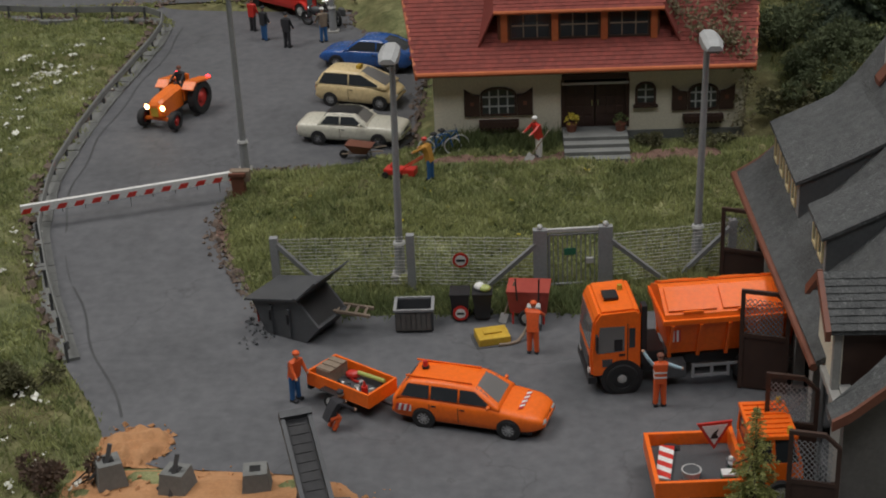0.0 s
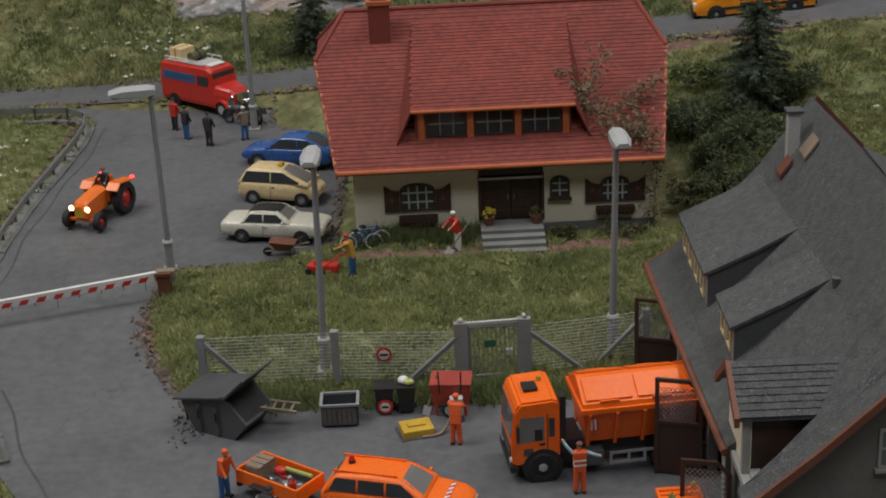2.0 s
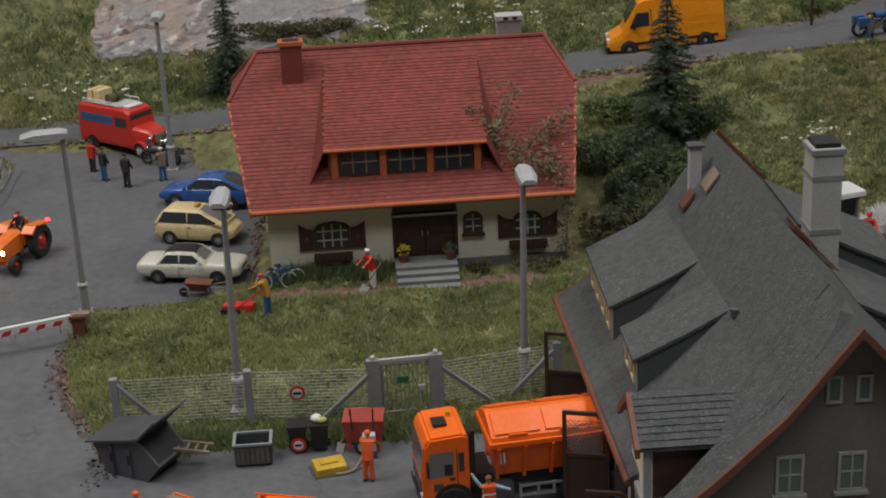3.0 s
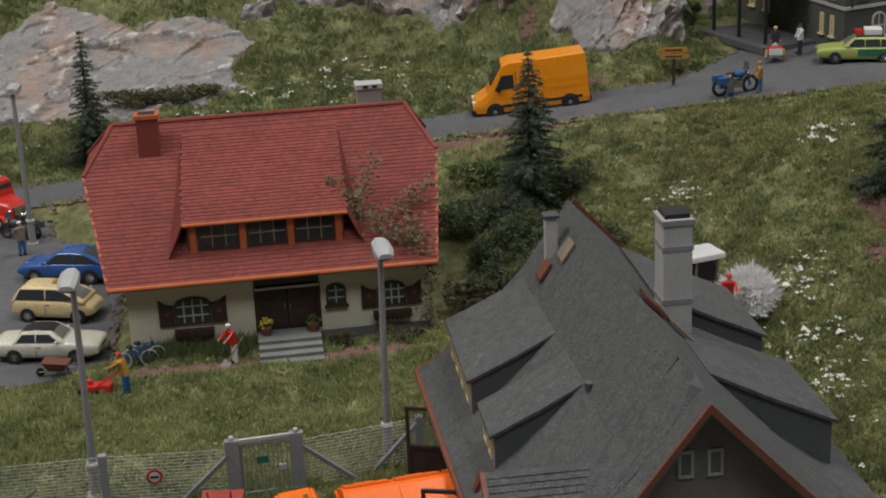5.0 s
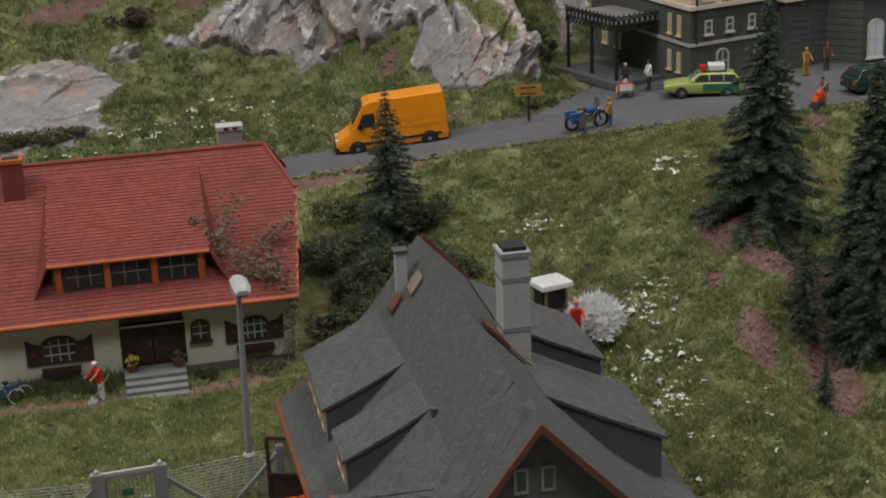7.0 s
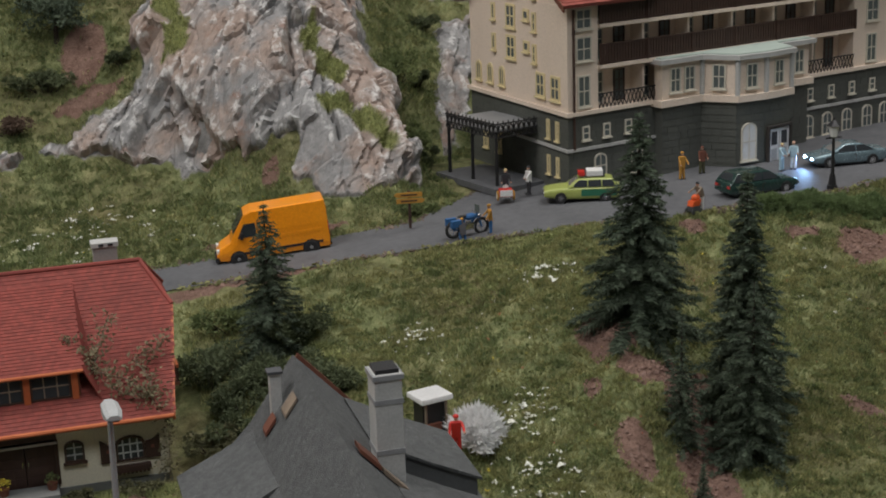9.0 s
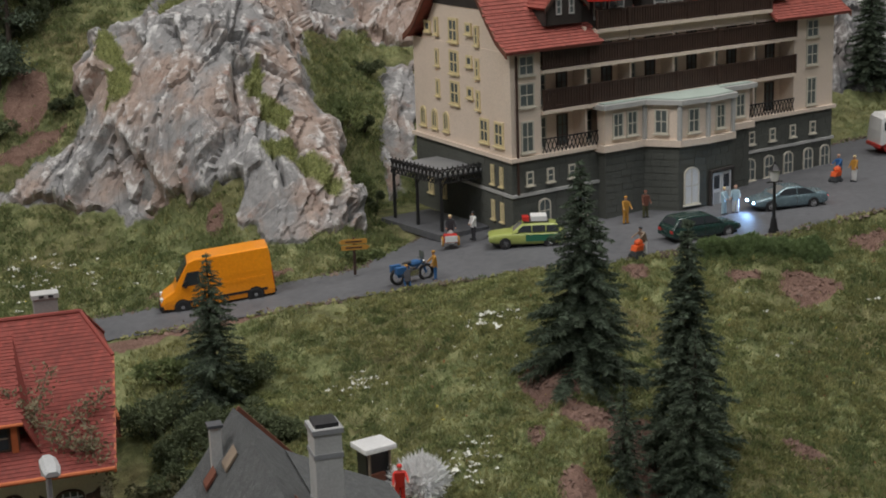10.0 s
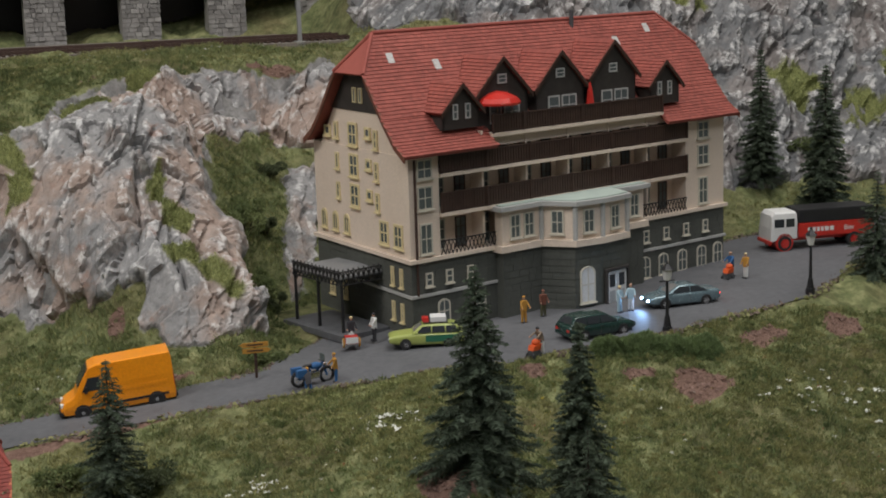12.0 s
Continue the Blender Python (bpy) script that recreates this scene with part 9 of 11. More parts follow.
# ---- yard clutter ----
def skip():
    t = thing("skip_container", -7.35, 6.35, 0, -29, "dark grey metal skip with hinged lids standing open", "container")
    t.scale = t.scale * 1.1
    bm = bm_new()
    extrude(bm, [(-0.75, 0.0), (0.7, 0.0), (1.2, 0.6), (0.45, 1.36), (-1.22, 1.04)], -0.75, 0.75, "y")
    body = part("skip_body", bm, "dark_metal", t)
    for x in (-0.55, 0.1):
        part("rib", box(bm_new(), x, x + 0.1, -0.82, -0.74, 0.1, 1.0, 0.01), "dark_metal", body)
        part("hook", rod(bm_new(), (x + 0.05, -0.85, 0.55), (x + 0.05, -0.85, 0.85), 0.04, n=6), "black", body)
    bm = bm_new()
    plate(bm, [(-1.4, -0.88, 1.06), (0.45, -0.88, 1.44), (0.45, 0.88, 1.44), (-1.4, 0.88, 1.06)], 0.06)
    part("lid", bm, "dark_metal", t)
    bm = bm_new()
    plate(bm, [(0.5, -0.85, 1.42), (1.25, -0.85, 2.15), (1.25, 0.85, 2.15), (0.5, 0.85, 1.42)], 0.05)
    part("lid", bm, "dark_metal", t)
    part("ridge_beam", box(bm_new(), 0.4, 0.55, -0.87, 0.87, 1.36, 1.47, 0.02), "dark_metal", t)
    # Black plate over the solid side paints the shade of the opening.
    part("inside", plate(bm_new(), [(0.52, -0.66, 1.31), (1.15, -0.66, 0.67), (1.15, 0.66, 0.67), (0.52, 0.66, 1.31)], 0.03), "black", t)
    stripes(body, [(-1.14, -0.3, 0.2), (-1.14, -0.62, 0.2), (-1.18, -0.62, 0.95), (-1.18, -0.3, 0.95)], 5)
    l_ = thing("ladder", -6.45, 6.3, 0.8, -8, "weathered wooden ladder sticking out of the skip", "ladder", ry=6)
    for y in (-0.28, 0.28):
        part("stile", box(bm_new(), -0.7, 1.5, y - 0.05, y + 0.05, -0.04, 0.06, 0.01), "wood", l_)
    for i in range(7):
        part("rung", box(bm_new(), -0.55 + i * 0.3, -0.47 + i * 0.3, -0.26, 0.26, 0.0, 0.04), "wood", l_)
    r = np.random.RandomState(9)
    vs, fs = [], []
    for _ in range(70):
        rubble(vs, fs, (-8.7 + r.randn() * 0.35, 6.3 + r.randn() * 0.7, 0.04), 0.03 + 0.08 * r.rand() ** 2, r)
    tagged(raw("debris", vs, fs, "dark_metal"), "dark rubble heaped beside the skip", "rubble", kind="stuff")


skip()


def open_crate():
    t = thing("metal_crate", -3.6, 6.3, 0, 1, "open dark metal crate with a pale rim", "crate")
    for i in range(7):
        part("slat", box(bm_new(), -0.58 + i * 0.166, -0.44 + i * 0.166, -0.48, -0.42, 0.1, 0.72), "grey_wood", t)
    bm = bm_new()
    for b_ in ((-0.6, 0.6, -0.42, -0.36), (-0.6, 0.6, 0.4, 0.46)):
        box(bm, b_[0], b_[1], b_[2], b_[3], 0.06, 0.8)
    box(bm, -0.62, -0.56, -0.42, 0.46, 0.06, 0.8)
    box(bm, 0.56, 0.62, -0.42, 0.46, 0.06, 0.8)
    box(bm, -0.6, 0.6, -0.4, 0.44, 0.06, 0.14)
    part("bin", bm, "dark_metal", t)
    bm = bm_new()
    for a in ((-0.66, 0.66, -0.5, -0.42), (-0.66, 0.66, 0.42, 0.5), (-0.66, -0.56, -0.42, 0.42), (0.56, 0.66, -0.42, 0.42)):
        box(bm, a[0], a[1], a[2], a[3], 0.78, 0.86)
    part("rim", bm, "grey_metal", t)


open_crate()
for x, tag in ((-2.12, "black wheelie bin with a small round warning sign"), (-1.38, "black wheelie bin overflowing with a green and white bag")):
    t = thing("wheelie_bin", x, 6.85, 0, 0, tag, "bin", "wheelie bins")
    bm = bm_new()
    hexa(bm, [(-0.24, -0.26, 0.08), (0.24, -0.26, 0.08), (0.24, 0.26, 0.08), (-0.24, 0.26, 0.08)], [(-0.31, -0.33, 0.95), (0.31, -0.33, 0.95), (0.31, 0.33, 0.95), (-0.31, 0.33, 0.95)])
    body = part("bin_body", bm, "black", t)
    part("lid", box(bm_new(), -0.34, 0.34, -0.36, 0.36, 0.95, 1.03, 0.03), "black", t)
    for s in (-1, 1):
        part("bin_wheel", rod(bm_new(), (s * 0.27, 0.22, 0.1), (s * 0.33, 0.22, 0.1), 0.1, n=12), "rubber", t)
    if x < -2:
        s = part("round_sign", rod(bm_new(), (0.02, -0.36, 0.35), (0.02, -0.32, 0.35), 0.26, n=18), "red", body)
        part("sign_face", rod(bm_new(), (0.02, -0.37, 0.35), (0.02, -0.365, 0.35), 0.17, n=18), "white", s)
        part("sign_bar", box(bm_new(), -0.1, 0.14, -0.38, -0.37, 0.31, 0.39), "black", s)
    else:
        b_ = thing("refuse_bag", x, 6.85, 1.03, 0, "crumpled white and green refuse bag on the bin", "bag")
        part("white_sack", ball(bm_new(), (-0.08, 0.05, 0.1), 0.2, 0.2, 0.14), "white", b_)
        part("green_sack", ball(bm_new(), (0.1, -0.08, 0.09), 0.2, 0.17, 0.12), "lime", b_)


def tool_cart():
    t = thing("tool_trailer", 0.15, 6.75, 0, -5, "red two-wheeled tool cart with shovels", "cart")
    bm = bm_new()
    hexa(bm, [(-0.6, -0.42, 0.4), (0.6, -0.42, 0.4), (0.6, 0.42, 0.4), (-0.6, 0.42, 0.4)], [(-0.68, -0.5, 1.15), (0.68, -0.5, 1.15), (0.68, 0.5, 1.15), (-0.68, 0.5, 1.15)])
    part("cart_body", bm, "faded_red", t)
    part("lid", box(bm_new(), -0.7, 0.7, -0.52, 0.52, 1.15, 1.22, 0.02), "faded_red", t)
    for s in (-1, 1):
        wheel(t, 0, s * 0.55, 0.3, 0.12, "light_grey", s)
        part("handle", rod(bm_new(), (s * 0.35, -0.5, 0.9), (s * 0.38, -0.62, 1.75), 0.03, n=6), "black", t)
        part("leg", rod(bm_new(), (s * 0.5, -0.4, 0.0), (s * 0.5, -0.4, 0.42), 0.04, n=6), "red", t)
    s = thing("shovel", -0.75, 6.45, 0, 0, "worn shovel with a wooden handle leaning on cart", "shovel", rx=-12, ry=18)
    part("shaft", rod(bm_new(), (0, 0, 0.3), (0, 0, 1.45), 0.03, n=6), "wood", s)
    part("blade", box(bm_new(), -0.13, 0.13, -0.02, 0.02, 0.0, 0.34, 0.01), "light_grey", s)
    g = thing("generator", 0.3, 6.05, 0, 0, "small light grey machine beside the red cart", "machine")
    part("housing", box(bm_new(), -0.22, 0.22, -0.16, 0.16, 0.25, 0.85, 0.05), "light_grey", g)
    part("stand", box(bm_new(), -0.25, 0.25, -0.2, 0.2, 0, 0.25, 0.02), "dark_metal", g)
    y = thing("yellow_box", -1.05, 5.3, 0, 14, "worn yellow tool chest with a brown hose", "box")
    part("chest", box(bm_new(), -0.52, 0.52, -0.42, 0.42, 0, 0.28, 0.04), "yellow", y)
    part("lid_relief", box(bm_new(), -0.3, 0.3, -0.12, 0.1, 0.28, 0.34, 0.02), "yellow", y)
    part("tray", box(bm_new(), -0.62, 0.6, -0.5, 0.52, 0.0, 0.03), "dark_metal", y)
    bm = bm_new()
    pts = [(0.1, -0.48, 0.06), (0.45, -0.5, 0.05), (0.75, -0.42, 0.06), (0.98, -0.25, 0.2), (1.2, -0.1, 0.5), (1.3, -0.1, 0.85)]
    for a, b_ in zip(pts, pts[1:]):
        rod(bm, a, b_, 0.055, n=7)
    part("hose", bm, "wood", y)


tool_cart()


def conveyor():
    t = thing("conveyor", -5.55, -5.3, 0, 0, "dark steel belt conveyor raised at an angle", "conveyor")
    a, b_ = Vector((0.35, -0.6, 0.75)), Vector((-0.62, 2.2, 2.35))
    d = (b_ - a).normalized()
    s = Vector((d.y, -d.x, 0)).normalized()
    n = s.cross(d)
    def beam(nm, off, wide, tall, mat, p=0.0, q=1.0, lift=0.0):
        bm_ = bm_new()
        c0, c1 = a.lerp(b_, p) + s * off + n * lift, a.lerp(b_, q) + s * off + n * lift
        hexa(bm_, [tuple(c0 - s * wide), tuple(c0 + s * wide), tuple(c1 + s * wide), tuple(c1 - s * wide)], [tuple(c0 - s * wide + n * tall), tuple(c0 + s * wide + n * tall), tuple(c1 + s * wide + n * tall), tuple(c1 - s * wide + n * tall)])
        bmesh.ops.recalc_face_normals(bm_, faces=bm_.faces)
        return part(nm, bm_, mat, t)
    beam("belt", 0, 0.3, 0.05, "belt", lift=0.06)
    beam("side_rail", 0.37, 0.06, 0.24, "dark_metal")
    beam("side_rail", -0.37, 0.06, 0.24, "dark_metal")
    for i in range(11):
        beam("cleat", 0, 0.24, 0.02, "belt", 0.05 + i * 0.085, 0.065 + i * 0.085, 0.11)
    beam("head_box", 0, 0.44, 0.3, "dark_metal", 0.96, 1.02)
    for off in (-0.25, 0.25):
        q = a.lerp(b_, 0.45) + s * off
        part("leg", rod(bm_new(), tuple(q), (q.x + off, q.y - 0.2, 0.25), 0.05, n=6), "dark_metal", t)
    for off in (-0.55, 0.75):
        wheel(t, 0.15 + off, 0.45, 0.27, 0.14, "dark_metal", 1)
    part("motor", box(bm_new(), 0.45, 0.95, 0.2, 0.7, 0.35, 0.8, 0.06), "dark_metal", t)
    part("axle", rod(bm_new(), (-0.4, 0.45, 0.27), (0.9, 0.45, 0.27), 0.05), "dark_metal", t)


conveyor()


def sand_and_blocks():
    r = np.random.RandomState(3)
    for nm, cx, cy, rx, ry, hh, lab in (("sand_heap", -11.3, -0.8, 1.15, 1.1, 0.3, "heap of orange-brown sand spilt on asphalt"), ("sand_bed", -8.3, -4.6, 4.6, 2.6, 0.22, "orange sand bed along the yard edge")):
        n = 26
        xs = np.linspace(-1, 1, n)
        X, Y = np.meshgrid(xs, xs)
        R = np.sqrt(X ** 2 + Y ** 2) + 0.18 * value_noise(X * 3 + 7, Y * 3, 6)
        Z = hh * smooth01(1 - R, 0.0, 0.55) * (1 + 0.5 * value_noise(X * 6, Y * 6, 7)) - 0.05
        idx = np.arange(n * n).reshape(n, n)
        f = np.stack([idx[:-1, :-1], idx[:-1, 1:], idx[1:, 1:], idx[1:, :-1]], -1).reshape(-1, 4)
        tagged(raw(nm, np.stack([cx + X.ravel() * rx, cy + Y.ravel() * ry, Z.ravel() + 0.02], 1), f, "sand", smooth=True), lab, "sand", kind="stuff")
    vs, fs = [], []
    for cx, cy, rx, ry in ((-11.3, -0.8, 1.0, 0.95), (-8.3, -4.6, 4.1, 2.35)):
        for _ in range(420):
            a, k = r.rand() * 6.283, 0.8 + 0.22 * r.randn()
            rubble(vs, fs, (cx + rx * k * math.cos(a), cy + ry * k * math.sin(a), 0.03), 0.03 + 0.1 * r.rand() ** 3, r)
    tagged(raw("sand_crumb", vs, fs, "sand"), "loose orange sand crumbs round the heaps", "sand", kind="stuff")
    for x, y, a in ((-7.4, -3.1, 8), (-9.6, -3.1, -14), (-11.6, -2.6, 25)):
        t = thing("concrete_block", x, y, 0, a, "grey concrete barrier block with a square socket", "block", "concrete blocks")
        bm = bm_new()
        hexa(bm, [(-0.42, -0.42, 0), (0.42, -0.42, 0), (0.42, 0.42, 0), (-0.42, 0.42, 0)], [(-0.33, -0.33, 0.72), (0.33, -0.33, 0.72), (0.33, 0.33, 0.72), (-0.33, 0.33, 0.72)])
        part("block_body", bm, "old_concrete", t)
        # Black tile on the solid top stands in for a shaded square hole.
        part("socket", box(bm_new(), -0.15, 0.15, -0.15, 0.15, 0.715, 0.725), "black", t)
    for x, y in ((-9.75, -3.5), (-11.75, -2.95)):
        t = thing("stake", x, y, 0, 0, "dark weathered timber stake leaning on a block", "stake", "stakes", rx=-18, ry=12)
        part("shaft", box(bm_new(), -0.06, 0.06, -0.06, 0.06, 0, 1.3, 0.01), "dark_metal", t)
        part("brace", rod(bm_new(), (0.05, 0, 0.9), (-0.4, 0.1, 0.2), 0.05, n=5), "dark_metal", t)


sand_and_blocks()


# ---- dolls and small things ----
def doll(x, y, z, rz, top, legs, hat, label, lean=0.0, arms=(20, 20), kneel=False, scale=1.0, skirt=False, category="figurine", sleeve=None, out=0.0, bands=False):
    """A plain painted model figure in one mesh."""
    mats = [top, legs, hat, "skin", "dark_cloth", sleeve or top, "white"]
    bm = bm_new()
    k = scale
    hip = 0.45 * k if kneel else 0.86 * k
    if skirt:
        rod(bm, (0, 0, 0.05), (0, 0, hip), 0.3 * k, 0.13 * k, 10, 1)
    elif kneel:
        for s in (-1, 1):
            rod(bm, (0, s * 0.1 * k, hip), (0.32 * k, s * 0.13 * k, 0.42 * k), 0.1 * k, 0.08 * k, 8, 1)
            rod(bm, (0.32 * k, s * 0.13 * k, 0.42 * k), (0.1 * k, s * 0.13 * k, 0.05), 0.08 * k, 0.07 * k, 8, 1)
    else:
        for s in (-1, 1):
            rod(bm, (0, s * 0.09 * k, hip), (0.02 * s, s * 0.12 * k, 0.08), 0.105 * k, 0.075 * k, 8, 1)
            box(bm, -0.08 * k, 0.18 * k, s * 0.12 * k - 0.06 * k, s * 0.12 * k + 0.06 * k, 0, 0.09, 0, 4)
    lx = math.sin(radians(lean))
    lz = math.cos(radians(lean))
    sh = Vector((lx * 0.58 * k, 0, hip + lz * 0.58 * k))
    loft(bm, [[(c.x + dx, dy, c.z) for dx, dy in ((-d, -w), (d, -w), (d * 1.1, 0), (d, w), (-d, w), (-d * 1.1, 0))] for c, d, w in ((Vector((0, 0, hip - 0.06 * k)), 0.11 * k, 0.17 * k), (Vector((lx * 0.3 * k, 0, hip + lz * 0.3 * k)), 0.11 * k, 0.18 * k), (sh, 0.1 * k, 0.22 * k), (sh + Vector((lx * 0.06, 0, 0.05 * k)), 0.06 * k, 0.09 * k))], 0)
    hd = sh + Vector((lx * 0.2 * k + 0.02, 0, lz * 0.2 * k))
    ball(bm, tuple(hd), 0.1 * k, 0.09 * k, 0.125 * k, 10, 6, 3)
    ball(bm, (hd.x - 0.01, 0, hd.z + 0.06 * k), 0.12 * k, 0.115 * k, 0.085 * k, 10, 5, 2)
    for s, a in zip((-1, 1), arms):
        p = sh + Vector((0, s * 0.21 * k, -0.03 * k))
        c, d = math.cos(radians(a)), math.sin(radians(a))
        e = p + Vector((d * 0.26 * (1 - out), s * (0.05 + 0.26 * out * d), -c * 0.26)) * k
        h_ = e + Vector((d * 0.2 * (1 - out) + 0.06, s * (0.02 + 0.22 * out * d), -c * 0.22)) * k
        rod(bm, tuple(p), tuple(e), 0.06 * k, 0.055 * k, 7, 5)
        rod(bm, tuple(e), tuple(h_), 0.055 * k, 0.045 * k, 7, 5)
        ball(bm, tuple(h_), 0.055 * k, None, None, 7, 4, 3)
    if bands:  # reflective bands round the jacket
        for f in (0.16, 0.32):
            c = Vector((lx * f * k, 0, hip + lz * f * k))
            loft(bm, [[(c.x + dx, dy, c.z + dz) for dx, dy in ((-0.122 * k, -0.19 * k), (0.122 * k, -0.19 * k), (0.134 * k, 0), (0.122 * k, 0.19 * k), (-0.122 * k, 0.19 * k), (-0.134 * k, 0))] for dz in (-0.025, 0.025)], 6)
    ob = part("figurine", bm, mats)
    ob.matrix_basis = pose(x * S, y * S, z * S, 0, 0, rz)
    return tagged(ob, label, category, "model figures")


DOLLS = [
    (-6.95, 1.7, 0, -35, "vest", "blue", "vest", "model figure in orange vest and blue trousers standing", 12, (25, 15)),
    (0.25, 4.4, 0, 80, "vest", "vest", "vest", "model figure in red-orange overalls holding a hose", 14, (50, 70)),
    (0.63, 18.0, 1.15, -150, "red", "white", "white", "model figure in red shirt and white trousers with shovel", 12, (45, 55)),
    (-3.55, 16.35, 0.98, 160, "ochre", "blue", "red", "model figure in ochre shirt pushing a lawn mower", 14, (60, 60)),
    (-13.5, 36.2, 0.93, 60, "red", "dark_cloth", "dark_cloth", "model figure in red jacket beside the bus", 0, (10, 10)),
    (-12.7, 34.7, 0.93, 50, "dark_cloth", "blue", "dark_cloth", "model figure in dark jacket and jeans by the bus", 0, (10, 15)),
    (-11.4, 33.5, 0.93, 70, "dark_cloth", "dark_cloth", "dark_cloth", "model figure dressed in black near the bus", 0, (15, 10)),
    (-9.7, 34.2, 0.93, 120, "wood", "blue", "white", "model figure in tan jacket and jeans by the lamp", 0, (20, 30)),
    (28.85, 38.15, 5.3, 170, "ochre", "blue", "ochre", "model figure in orange top standing by the motorcycle", 5, (40, 20)),
    (33.2, 44.3, 5.82, 190, "white", "dark_cloth", "dark_cloth", "model figure in white shirt and dark trousers", 0, (15, 40)),
    (42.8, 43.4, 6.0, -80, "ochre", "ochre", "ochre", "model figure in ochre clothes before the hotel", 0, (30, 30)),
    (44.5, 44.2, 6.05, -80, "rust_brown", "scrub", "rust_brown", "model figure in brown jacket beside the hotel wall", 0, (15, 20)),
    (48.95, 42.3, 6.2, -60, "light_blue", "light_blue", "cream_car", "model figure in pale blue clothes at the entrance", 0, (40, 20)),
    (49.8, 42.4, 6.22, -120, "light_blue", "white", "skin", "model figure in blue jacket and white trousers", 0, (30, 40)),
    (60.0, 47.1, 6.47, 200, "blue", "dark_cloth", "skin", "model figure in blue coat pushing a stroller", 6, (50, 50)),
    (60.6, 46.2, 6.48, 200, "ochre", "white", "cream_car", "model figure in ochre top and white trousers", 0, (20, 30)),
    (40.6, 35.9, 6.02, 200, "wood", "white", "dark_cloth", "model figure in grey clothes leaning over a pram", 22, (60, 60)),
]
for d in DOLLS:
    x, y, z, rz, top, legs, hat, lab, lean, arms = d
    doll(x, y, z, rz, top, legs, hat, lab, lean, arms)
doll(3.95, 1.1, 0, 95, "vest", "vest", "rust_brown", "model figure in orange overalls and vest signalling with raised arm", 0, (60, 150), sleeve="light_blue", out=0.9, bands=True)
doll(-5.75, -0.05, 0, 35, "dark_cloth", "vest", "dark_cloth", "model figure crouching in dark jacket by trailer wheel", 35, (50, 50), kneel=True)
doll(27.1, 37.75, 5.2, 80, "dark_cloth", "blue", "ochre", "model figure crouching beside the motorcycle in dark jacket", 35, (60, 60), kneel=True)
doll(31.75, 44.35, 5.75, -100, "dark_cloth", "white", "cream_car", "model figure in black top and wide white skirt", 0, (30, 30), skirt=True)
doll(20.55, 16.9, height(20.55, 16.9) + 0.35, -100, "santa_red", "santa_red", "santa_red", "model figure dressed in a red and white costume", 8, (30, 60), scale=1.1)
w = pose(-15.15, 24.55, 0.72, 0, 0, -111) @ Vector((-0.75, 0, 0))
doll(w.x, w.y, 1.62, -111, "dark_cloth", "dark_cloth", "rust_brown", "model figure in dark clothes seated on the tractor", 6, (55, 55), kneel=True, scale=0.95)


